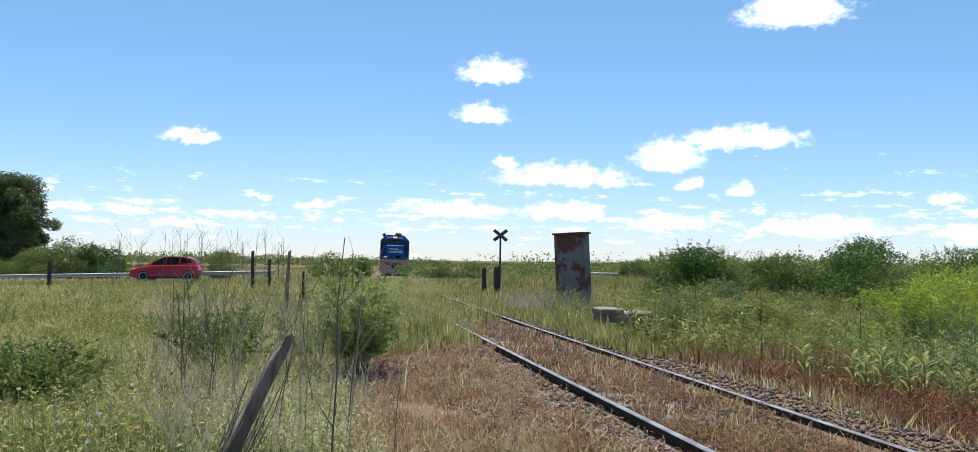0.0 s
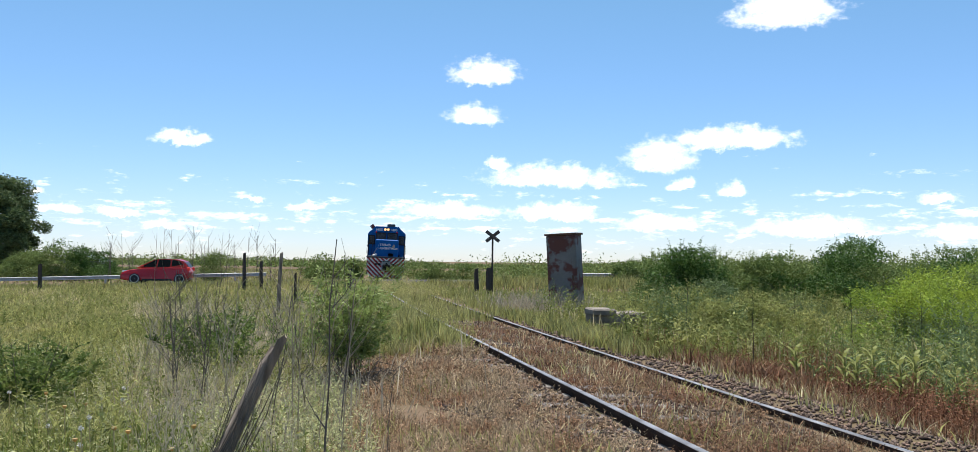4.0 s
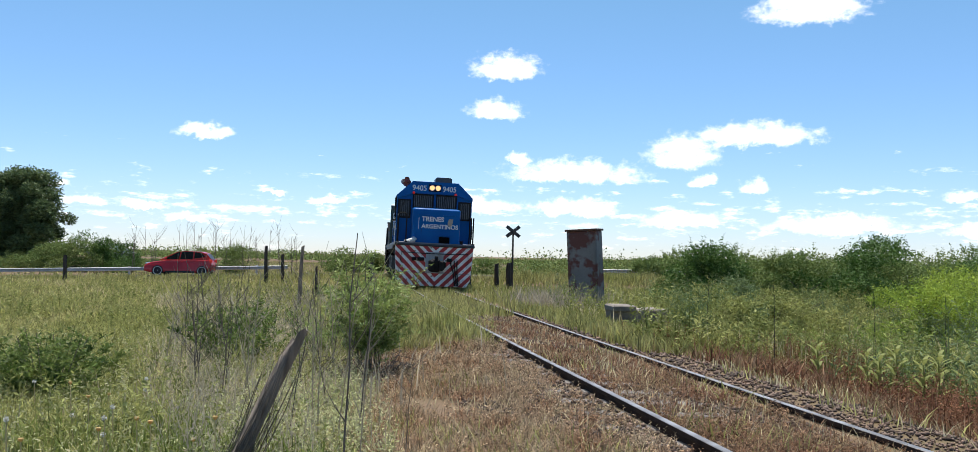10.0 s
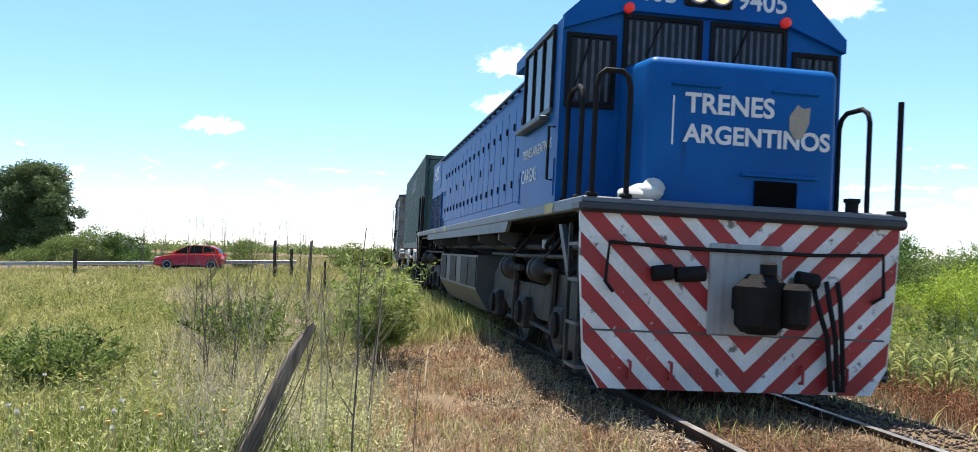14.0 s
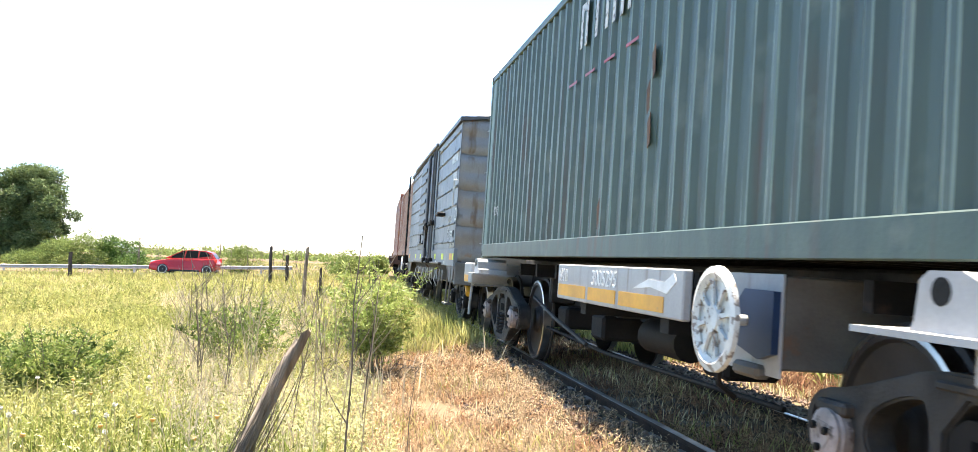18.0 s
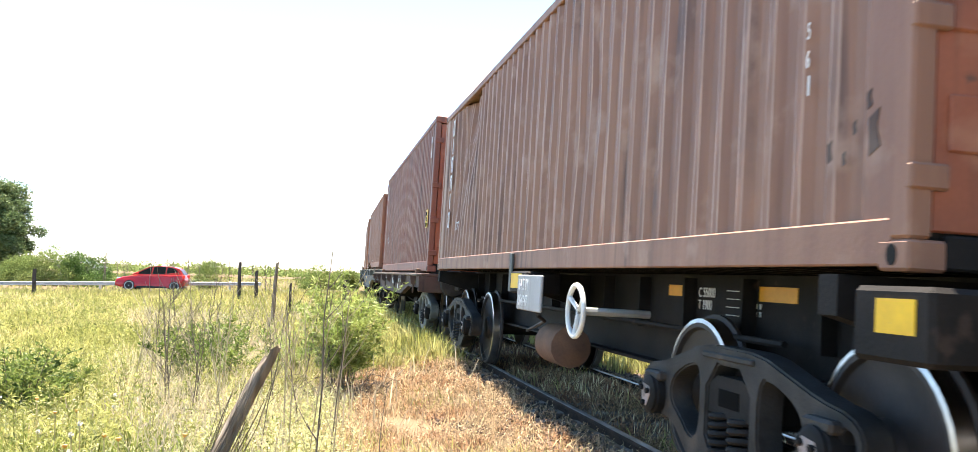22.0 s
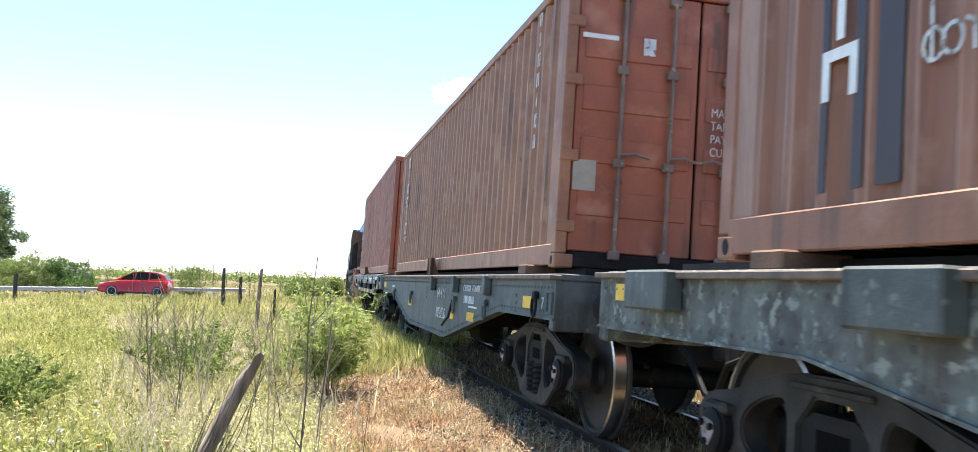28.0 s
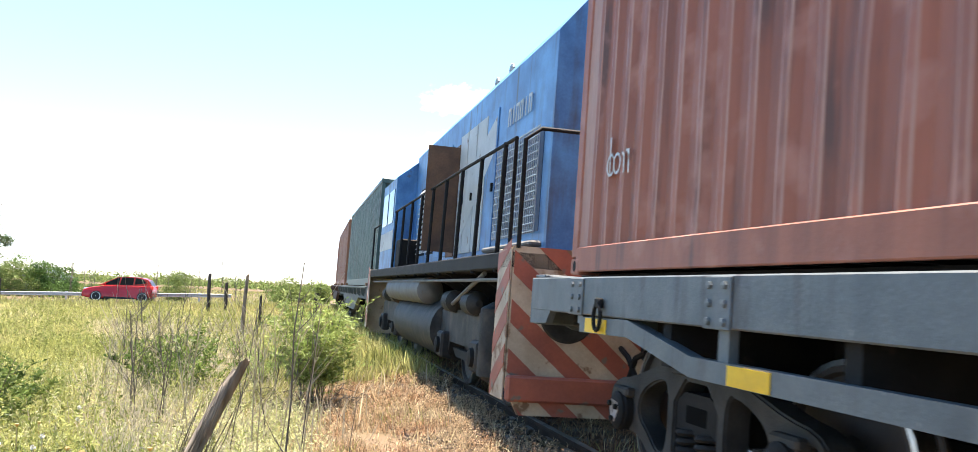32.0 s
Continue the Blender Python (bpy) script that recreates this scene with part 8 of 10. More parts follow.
M_BROWNWEED = material("brown withered weeds", (0.215, 0.108, 0.066), 0.85, color2=(0.340, 0.235, 0.140), scale=1.6, grain=0.0, island=1.5, through_light=0.4, spec=0.12)
M_DOCK = material("dark rust-red withered docks", (0.165, 0.070, 0.042), 0.85, color2=(0.270, 0.140, 0.080), scale=1.6, grain=0.0, island=1.4, through_light=0.35, spec=0.1)
M_BROADLEAF = material("fresh green broad leaves", (0.165, 0.235, 0.050), 0.6, color2=(0.275, 0.330, 0.085), scale=1.2, grain=0.0, island=0.7, through_light=0.3, spec=0.12)
M_PALEWEED = material("pale grey-green weeds", (0.370, 0.390, 0.170), 0.7, color2=(0.530, 0.505, 0.300), scale=1.5, grain=0.0, island=0.9, through_light=0.4, spec=0.1)
M_BLUEWEED = material("grey-green weed leaves", (0.110, 0.160, 0.062), 0.5, color2=(0.190, 0.240, 0.100), scale=1.5, grain=0.0, island=0.7, through_light=0.3, spec=0.12)
M_BARK = material("grey-brown bark", (0.115, 0.090, 0.070), 0.9, color2=(0.07, 0.055, 0.045), scale=6, grain=0.15, bump=0.7, bump_scale=25)
M_TWIG = material("dead grey twigs", (0.165, 0.135, 0.105), 0.9, color2=(0.095, 0.075, 0.06), scale=4, grain=0.0, island=0.6)
M_PALETWIG = material("bleached dead stalks", (0.46, 0.40, 0.29), 0.9, color2=(0.38, 0.33, 0.25), scale=4, grain=0.0, island=0.6, through_light=0.4, spec=0.12)
M_STONE = material("brown-grey ballast stone", (0.190, 0.125, 0.090), 0.9, color2=(0.095, 0.074, 0.060), scale=2.5, grain=0.1, island=1.2, bump=0.4, spec=0.2)


def blades(x, y, height, width, lean, rng, base=0.0, curl=0.5):
    """Grass blades as bent tapering strips of two quads each."""
    n = len(x)
    z = ground_z(x, y) + base
    a = rng.uniform(0, 2 * np.pi, n)
    l = np.abs(rng.normal(0, 1, n)) * lean * height
    dx, dy = np.cos(a) * l, np.sin(a) * l
    b = rng.uniform(0, 2 * np.pi, n)
    wx, wy = np.cos(b) * width / 2, np.sin(b) * width / 2
    far = np.mean(width) > 0.027          # distant blades are single slivers
    rows = ((0.0, 1.0),) if far else ((0.0, 1.0), (0.55, 0.75))
    v = np.empty((n, 2 * len(rows) + 1, 3), np.float32)
    for k, (t, w) in enumerate(rows):
        q = t ** (1 + curl)
        cx, cy, cz = x + dx * q, y + dy * q, z - 0.02 + height * t * (1 - 0.12 * q)
        v[:, 2 * k] = np.stack([cx - wx * w, cy - wy * w, cz], 1)
        v[:, 2 * k + 1] = np.stack([cx + wx * w, cy + wy * w, cz], 1)
    v[:, -1] = np.stack([x + dx, y + dy, z - 0.02 + height * 0.88], 1)
    i = np.arange(n)[:, None] * v.shape[1]
    tri = [(0, 1, 2)] if far else [(0, 1, 3), (0, 3, 2), (2, 3, 4)]
    f = np.concatenate([i + np.array(t) for t in tri])
    return v.reshape(-1, 3), f


def leaf_quads(p, length, width, rng, droop=0.0):
    """Diamond leaves at the places p, turned every way."""
    n = len(p)
    d = rng.normal(0, 1, (n, 3))
    d[:, 2] = np.abs(d[:, 2]) * 0.7 + 0.1 - droop
    d /= np.linalg.norm(d, axis=1)[:, None]
    s = np.cross(d, rng.normal(0, 1, (n, 3)))
    s /= np.linalg.norm(s, axis=1)[:, None] + 1e-6
    L = (length * rng.uniform(0.6, 1.3, n))[:, None]
    W = (width * rng.uniform(0.7, 1.2, n))[:, None]
    v = np.stack([p, p + d * L * 0.5 + s * W / 2, p + d * L, p + d * L * 0.5 - s * W / 2], 1)
    return v.reshape(-1, 3), np.arange(4 * n).reshape(-1, 4)


def shoots(base, tip, leaves, size, ratio, rng, start=0.15, lift=0.55, stem=0.006, taper=0.45):
    """Leafy shoots: a thin stem from each base to each tip and leaves standing off it, their faces turned to the sky."""
    n = len(base)
    v = tip - base
    L = np.linalg.norm(v, axis=1)[:, None]
    b = rng.uniform(0, 2 * np.pi, n)
    w = np.stack([np.cos(b), np.sin(b), np.zeros(n)], 1) * stem / 2
    bend = base + v * 0.5 + np.stack([v[:, 0] * -0.12, v[:, 1] * -0.12, L[:, 0] * 0.03], 1)
    sv = np.stack([base - w, base + w, bend - w * 0.8, bend + w * 0.8, tip], 1).reshape(-1, 3)
    i = np.arange(n)[:, None] * 5
    sf = np.concatenate([i + np.array(t) for t in ((0, 1, 3), (0, 3, 2), (2, 3, 4))])
    t = (start + (1 - start) * (np.arange(leaves)[None, :] + rng.uniform(0, 1, (n, leaves))) / leaves)
    q = t[..., None]
    p = base[:, None] * ((1 - q) * (1 - 2 * q)) + bend[:, None] * (4 * q * (1 - q)) + tip[:, None] * (q * (2 * q - 1))
    a = np.arange(leaves)[None, :] * 2.4 + rng.uniform(0, 6.28, (n, 1)) + rng.normal(0, 0.3, (n, leaves))
    e = rng.normal(lift, 0.35, (n, leaves))
    d = np.stack([np.cos(a) * np.cos(e), np.sin(a) * np.cos(e), np.sin(e)], -1)
    s = np.cross(d, np.array([0.0, 0.0, 1.0])) + rng.normal(0, 0.95, d.shape)
    s /= np.linalg.norm(s, axis=-1)[..., None] + 1e-6
    ln = (size * (1 - taper * t) * rng.uniform(0.6, 1.25, t.shape))[..., None]
    lv = np.stack([p, p + d * ln * 0.45 + s * ln * ratio / 2, p + d * ln - np.array([0, 0, 0.12]) * ln, p + d * ln * 0.45 - s * ln * ratio / 2], 2).reshape(-1, 3)
    return [(sv, sf), (lv, np.arange(len(lv)).reshape(-1, 4))]


def merged(chunks):
    """One vertex and one triangle array from several."""
    vs, fs, k = [], [], 0
    for v, f in chunks:
        f = f if f.shape[1] == 3 else np.concatenate([f[:, [0, 1, 2]], f[:, [0, 2, 3]]])
        vs.append(v), fs.append(f + k)
        k += len(v)
    return np.concatenate(vs), np.concatenate(fs)


def stuff(name, chunks, mat, label, category):
    ob = new(name, raw_mesh(name, *merged(chunks), mat))
    return tagged(ob, label, category, kind="stuff")


def scatter(n, r0, r1, a0, a1, rng, keep):
    """Places in a ring sector round the camera's spot for which keep(x, y, d) holds; d is the distance to the far side of the track."""
    out_x, out_y = [], []
    got = 0
    for _ in range(12):
        r = np.exp(rng.uniform(np.log(r0), np.log(r1), n)) if r1 / r0 > 1.5 else rng.uniform(r0, r1, n)
        a = np.radians(rng.uniform(a0, a1, n))
        x, y = r * np.sin(a), r * np.cos(a)
        m = keep(x, y, from_track(x, y)) & (np.abs(y - road_y(x)) > 3.7)
        out_x.append(x[m]), out_y.append(y[m])
        got += m.sum()
        if got >= n:
            break
    return np.concatenate(out_x)[:n], np.concatenate(out_y)[:n]


def patchy(x, y, s=0.5, k=0.0):
    return 0.5 + 0.25 * (np.sin(x * s * 1.3 + 1.7 + k) * np.cos(y * s + 0.4 + k) + np.sin(x * s * 2.9 + y * s * 2.1 + k))


def weed_patch(n, r0, r1, a0, a1, keep, h, leaves, size, rng, ratio=0.34, lean=0.30, start=0.12, clumps=0, lift=0.55):
    """Leafy upright weeds in a ring sector; with clumps they stand in groups."""
    if clumps:
        cx, cy = scatter(clumps, r0, r1, a0, a1, rng, keep)
        k = rng.integers(0, len(cx), n)
        sp = rng.uniform(0.10, 0.42, len(cx))[k] * (0.7 + 0.03 * np.hypot(cx, cy)[k])
        x, y = cx[k] + rng.normal(0, 1, n) * sp, cy[k] + rng.normal(0, 1, n) * sp
    else:
        x, y = scatter(n, r0, r1, a0, a1, rng, keep)
    n = len(x)
    hh = h * rng.uniform(0.5, 1.25, n) * (rng.uniform(0.55, 1.35, len(cx))[k] if clumps else 1.0)
    a, l = rng.uniform(0, 6.28, n), np.abs(rng.normal(0, lean, n)) * hh
    z = ground_z(x, y) - 0.02
    return shoots(np.stack([x, y, z], 1), np.stack([x + np.cos(a) * l, y + np.sin(a) * l, z + hh], 1), leaves, size, ratio, rng, start, lift, stem=size * 0.11)


# meadow on the camera's side
field = lambda x, y, d: d < -3.7 - 0.5 * np.sin(y * 0.9) + np.clip((y - 13) * 0.12, 0, 1.2)
ch = []
for n, r0, r1, h, w in ((5000, 2.2, 5.0, 0.34, 0.012), (24000, 5.0, 9.0, 0.30, 0.020), (44000, 9.0, 16.0, 0.29, 0.033), (46000, 16.0, 30.0, 0.27, 0.052), (38000, 30.0, 52.0, 0.24, 0.078)):
    x, y = scatter(n, r0, r1, -48, 12, rng, field)
    hh = h * rng.uniform(0.45, 1.25, len(x)) * (0.7 + 0.6 * patchy(x, y, 0.45))
    ch.append(blades(x, y, hh, w * rng.uniform(0.6, 1.3, len(x)), 0.95, rng))
r2 = np.random.default_rng(99)          # the same meadow all round the camera's spot
for n, r0, r1, a0, a1, w in ((9000, 0.7, 5.0, -180, 180, 0.011), (26000, 5.0, 16.0, 46, 312, 0.022), (26000, 16.0, 45.0, 46, 312, 0.05)):
    x, y = scatter(n, r0, r1, a0, a1, r2, lambda x, y, d: (d < -3.4) | (d > 3.2))
    ch.append(blades(x, y, 0.30 * r2.uniform(0.45, 1.25, len(x)), w * r2.uniform(0.6, 1.3, len(x)), 0.95, r2))
stuff("meadow_grass", ch, M_GRASS, "tall uneven meadow grass, green turning yellow", "grass")
ch = []
for n, r0, r1, h, w in ((3600, 2.6, 4.6, 0.44, 0.016), (11000, 4.6, 8.0, 0.42, 0.021)):
    x, y = scatter(n, r0, r1, -48, -9, rng, field)
    m = patchy(x, y, 0.9, 2.0) > 0.27
    x, y = x[m], y[m]
    ch.append(blades(x, y, h * rng.uniform(0.5, 1.2, len(x)), w * rng.uniform(0.6, 1.4, len(x)), 0.5, rng))
x, y = -1.70 + rng.normal(0, 0.22, 900), 4.35 + rng.normal(0, 0.16, 900)
ch.append(blades(x, y, 0.36 * rng.uniform(0.5, 1.3, 900), 0.007 * rng.uniform(0.6, 1.4, 900), 0.5, rng))
stuff("lush_grass", ch, M_LUSH, "lush knee-high green grass in the near meadow", "grass")
ch = []
for n, r0, r1, h, w in ((900, 4.5, 9.0, 0.46, 0.007), (3500, 9.0, 18.0, 0.44, 0.0120), (12000, 18.0, 32.0, 0.36, 0.022), (10000, 32.0, 50.0, 0.26, 0.042)):
    x, y = scatter(n, r0, r1, -21 if r0 < 30 else -48, -3 if r0 < 16 else 12, rng, field)
    m = patchy(x, y, 0.35, 4.0) > (0.40 if r0 < 16 else 0.55)
    x, y = x[m], y[m]
    ch.append(blades(x, y, h * rng.uniform(0.5, 1.25, len(x)), w * rng.uniform(0.6, 1.3, len(x)), 0.45, rng))
stuff("dry_grass", ch, M_STRAW, "dry straw-coloured grass stalks standing in the meadow", "grass")

# dry weeds along and between the rails
ch, brown = [], []
for n, r0, r1, h, w in ((6000, 2.5, 5.5, 0.13, 0.007), (36000, 5.5, 11.0, 0.13, 0.0085), (24000, 11.0, 20.0, 0.16, 0.020)):
    x, y = scatter(n, r0, r1, -30, 50, rng, lambda x, y, d: ((d > -4.1 + 0.4 * np.sin(y * 1.3)) & (d < -1.35 + 0.25 * np.sin(y * 2.1))) | (np.abs(d) < 0.66) | ((d > 1.5) & (d < 3.1) & (y < 13)))
    d = from_track(x, y)
    m = (patchy(x, y, 1.7, 1.0) > np.where(d < -1, 0.30, 0.52)) & (rng.uniform(0, 1, len(x)) < np.where(d < -1, 0.95, 0.7))
    x, y, d = x[m], y[m], d[m]
    hh = h * rng.uniform(0.4, 1.4, len(x)) * np.where(np.abs(d) < 0.7, 0.75, 1.0) * np.where(d > 1.6, 1.7, 1.0)
    for target, m in ((ch, d < -1.0), (brown, d >= -1.0)):
        target.append(blades(x[m], y[m], hh[m], w * rng.uniform(0.6, 1.4, m.sum()), 0.6, rng))
brown += weed_patch(2600, 6.0, 18.0, -10, 46, lambda x, y, d: (np.abs(d) < 0.62) & (patchy(x, y, 1.5, 9.0) > 0.45), 0.13, 10, 0.050, rng)
stuff("brown_weeds", brown, M_BROWNWEED, "short brown withered weeds between the rails", "weeds")
x, y = scatter(14000, 0.7, 18.0, 46, 334, r2, lambda x, y, d: ((d > -4.1) & (d < -1.2)) | (np.abs(d) < 0.66) | ((d > 1.2) & (d < 3.4)))
ch.append(blades(x, y, 0.14 * r2.uniform(0.4, 1.4, len(x)), 0.012 * r2.uniform(0.6, 1.4, len(x)), 0.6, r2))
ch += weed_patch(1500, 5.0, 14.0, -10, 40, lambda x, y, d: (d > -2.2) & (d < -0.9), 0.12, 9, 0.045, rng, 0.36)
shoulder = lambda x, y, d: (d > -4.2 + 0.4 * np.sin(y * 1.3)) & (d < -1.15 + 0.25 * np.sin(y * 2.1)) & (patchy(x, y, 1.7, 1.0) > 0.26)
ch += weed_patch(4200, 4.6, 10.5, -24, 30, shoulder, 0.15, 10, 0.044, rng, 0.36) + weed_patch(3000, 10.0, 17.5, -22, 12, shoulder, 0.18, 9, 0.065, rng, 0.36)
stuff("russet_weeds", ch, M_RUSSET, "short russet and straw dry weeds beside the rails", "weeds")
ch = []
for n, r0, r1, h, w in ((3800, 5.0, 10.0, 0.14, 0.0075), (3600, 10.0, 20.0, 0.15, 0.0135)):
    x, y = scatter(n, r0, r1, -30, 50, rng, lambda x, y, d: ((d > -3.9) & (d < -1.2)) | (np.abs(d) < 0.6) | ((d > 1.3) & (d < 3.4)))
    ch.append(blades(x, y, h * rng.uniform(0.4, 1.5, len(x)), w * rng.uniform(0.6, 1.4, len(x)), 0.7, rng))
stuff("straw_tufts", ch, M_STRAW, "thin straw tufts on the ballast shoulder", "weeds")
ch = []
for cx, cy, r, n, h in ((-1.62, 4.78, 0.14, 900, 0.40), (-1.5, 4.85, 0.14, 300, 0.26), (-1.86, 4.70, 0.10, 240, 0.5), (-1.66, 4.42, 0.15, 420, 0.36), (-2.3, 8.2, 0.9, 200, 0.5), (-3.2, 9.0, 0.9, 220, 0.5), (-1.9, 9.5, 0.6, 180, 0.5), (-2.9, 11.5, 1.2, 260, 0.55), (2.0, 25.3, 0.6, 700, 0.85), (1.3, 25.6, 0.5, 500, 0.7)):
    x, y = cx + rng.normal(0, r, n), cy + rng.normal(0, r, n)
    ch.append(blades(x, y, h * rng.uniform(0.4, 1.2, n), 0.0068 * rng.uniform(0.6, 1.4, n) * max(1, cy / 6) * 1.2, 0.4, rng))
stuff("bleached_grass", ch, M_PALETWIG, "bleached dead grass round the broken posts", "grass")
# green growth taking over the line further off
ch = []
x, y = scatter(26000, 13.0, 50.0, -30, 20, rng, lambda x, y, d: ((d > -3.6) & (d < -0.95)) | ((np.abs(d) < 0.62) & (y > 20)) | ((d > 1.0) & (d < 3.0)))
ch.append(blades(x, y, 0.24 * rng.uniform(0.4, 1.5, len(x)) * np.where(from_track(x, y) < -1.2, 1.5, 1.0), 0.022 * rng.uniform(0.6, 1.5, len(x)), 0.4, rng))
x, y = scatter(7000, 4.0, 13.0, -20, 45, rng, lambda x, y, d: ((d > -3.6) & (d < -1.3)) | (np.abs(d) < 0.62) | ((d > 1.2) & (d < 2.6)))
m = patchy(x, y, 1.1, 5.0) > 0.62
x, y = x[m], y[m]
ch.append(blades(x, y, 0.17 * rng.uniform(0.4, 1.5, len(x)), 0.012 * rng.uniform(0.6, 1.5, len(x)), 0.6, rng))
stuff("verge_grass", ch, M_GRASS, "green grass growing over the ballast and the rails", "grass")

# weeds on the far side of the line
far_side = lambda x, y, d: d > 2.3 + 0.5 * np.sin(y * 0.8) + np.clip((14.5 - y) * 0.6, 0, 1.3)
ch = []
for n, r0, r1, h, w in ((26000, 6.0, 12.0, 0.30, 0.0115), (56000, 12.0, 26.0, 0.30, 0.023), (50000, 26.0, 50.0, 0.32, 0.054)):
    x, y = scatter(n, r0, r1, -4, 46, rng, far_side)
    ch.append(blades(x, y, h * rng.uniform(0.4, 1.3, len(x)) * (0.7 + 0.6 * patchy(x, y, 0.5, 2.0)), w * rng.uniform(0.6, 1.4, len(x)), 0.7, rng))
stuff("far_side_grass", ch, M_WEED, "rank green grass on the far side of the railway", "grass")
ch = []
for n, r0, r1, h, w in ((3500, 7.0, 16.0, 0.55, 0.0095), (5000, 16.0, 40.0, 0.45, 0.026)):
    x, y = scatter(n, r0, r1, -4, 46, rng, far_side)
    ch.append(blades(x, y, h * rng.uniform(0.5, 1.3, len(x)), w * rng.uniform(0.6, 1.3, len(x)), 0.2, rng))
stuff("far_side_straw", ch, M_STRAW, "pale dry stalks among the weeds beyond the railway", "grass")


stuff("leafy_weeds", weed_patch(2600, 8.0, 16.0, 2, 46, lambda x, y, d: (d > 2.9) & (d < 9), 0.62, 20, 0.12, rng, 0.28, clumps=70) + weed_patch(3600, 14.0, 32.0, -3, 40, far_side, 0.78, 20, 0.15, rng, 0.30, clumps=90),
      M_WEED, "leafy green weeds waist high beyond the railway", "weeds")
stuff("bluish_weeds", weed_patch(1500, 9.0, 26.0, 0, 38, lambda x, y, d: (d > 3.2) & (d < 12), 0.85, 22, 0.15, rng, 0.24, 0.2, clumps=34), M_BLUEWEED, "grey-green tall leafy weeds beyond the railway", "weeds")
stuff("rust_docks", weed_patch(1500, 7.5, 14.5, 8, 46, lambda x, y, d: (d > 2.05) & (d < 3.9 - 0.1 * (14 - y)) & (y < 14), 0.42, 22, 0.055, rng, clumps=44), M_DOCK, "dark rust-red withered docks beside the far rail", "weeds")
stuff("broad_weeds", weed_patch(240, 9.0, 17.0, 8, 42, lambda x, y, d: (d > 3.5) & (d < 7.5) & (patchy(x, y, 0.9, 8.0) > 0.42), 0.70, 22, 0.15, rng, 0.22, 0.2), M_BROADLEAF, "tall fresh green weeds with long leaves", "weeds")
stuff("meadow_weeds", weed_patch(1300, 2.6, 7.5, -46, -9, field, 0.42, 16, 0.085, rng, 0.26, clumps=70) + weed_patch(2600, 7.0, 20.0, -44, -5, field, 0.44, 14, 0.105, rng, 0.28, clumps=150) + weed_patch(3400, 18.0, 48.0, -44, -3, field, 0.42, 14, 0.12, rng, 0.4, clumps=240),
      M_WEED, "leafy green weeds among the meadow grass", "weeds")
stuff("pale_weeds", weed_patch(1500, 5.0, 16.0, -38, -6, field, 0.44, 13, 0.060, rng, 0.36, 0.3, 0.3) + weed_patch(700, 7.0, 11.0, -17, -5, lambda x, y, d: (d > -5.6) & (d < -3.0), 0.34, 13, 0.070, rng, 0.36, 0.4) + weed_patch(1500, 4.6, 14.0, -19, -4, lambda x, y, d: (d > -5.4) & (d < -2.8), 0.28, 13, 0.060, rng, 0.36, 0.4), M_PALEWEED, "small-leaved pale grey-green weeds in the meadow", "weeds")
stuff("seeding_weeds", weed_patch(640, 6.0, 15.0, -20, -5, field, 0.60, 9, 0.065, rng, 0.22, 0.35, 0.25, lift=0.9) + weed_patch(520, 14.0, 30.0, -20, -3, field, 0.62, 9, 0.11, rng, 0.24, 0.35, 0.25, lift=0.9), M_PALETWIG, "bleached branching weeds gone to seed in the meadow", "weeds")
stuff("pale_verge_weeds", weed_patch(900, 16.0, 36.0, -14, 0, lambda x, y, d: (d > -2.4) & (d < -0.45), 0.34, 20, 0.060, rng, 0.32, 0.35), M_GRASS, "light green flowering weeds growing over the near rail", "weeds")
stuff("rail_weeds", weed_patch(1500, 33.0, 54.0, -14, 0, lambda x, y, d: (d > -2.2) & (d < 1.5), 0.30, 12, 0.10, rng, 0.32, 0.4), M_GRASS, "grass growing over both rails before the crossing", "grass")

# ballast
ns = 30000
x, y = scatter(ns, 3.2, 22.0, -12, 52, rng, lambda x, y, d: ((d > -2.1) & (d < -0.84)) | (np.abs(d) < 0.66) | ((d > 0.86) & (d < 2.0)))
xb, yb = scatter(5000, 1.0, 16.0, 52, 200, r2, lambda x, y, d: ((d > -2.1) & (d < -0.84)) | (np.abs(d) < 0.66) | ((d > 0.86) & (d < 2.0)))
x, y = np.concatenate([x, xb]), np.concatenate([y, yb])
ico = np.array([(1, 0, 0), (0, 1, 0), (-1, 0, 0), (0, -1, 0), (0.2, 0.1, 1), (0, 0, -1)], float)
icf = np.array([(0, 1, 4), (1, 2, 4), (2, 3, 4), (3, 0, 4), (1, 0, 5), (2, 1, 5), (3, 2, 5), (0, 3, 5)])
n = len(x)
sc = (0.0150 * np.exp(np.clip(rng.normal(0, 0.42, n), -0.9, 0.62)) * np.clip(np.hypot(x, y) / 9, 0.9, 1.7))[:, None, None] * rng.uniform(0.7, 1.4, (n, 1, 3)) * np.array([1.2, 1.0, 0.75])
v = ico[None] * sc * rng.uniform(0.7, 1.3, (n, 6, 1))
a = rng.uniform(0, 6.28, n)
v = np.stack([v[..., 0] * np.cos(a)[:, None] - v[..., 1] * np.sin(a)[:, None], v[..., 0] * np.sin(a)[:, None] + v[..., 1] * np.cos(a)[:, None], v[..., 2]], -1)
v += np.stack([x, y, ground_z(x, y) + 0.008], 1)[:, None, :]
f = (icf[None] + 6 * np.arange(n)[:, None, None]).reshape(-1, 3)
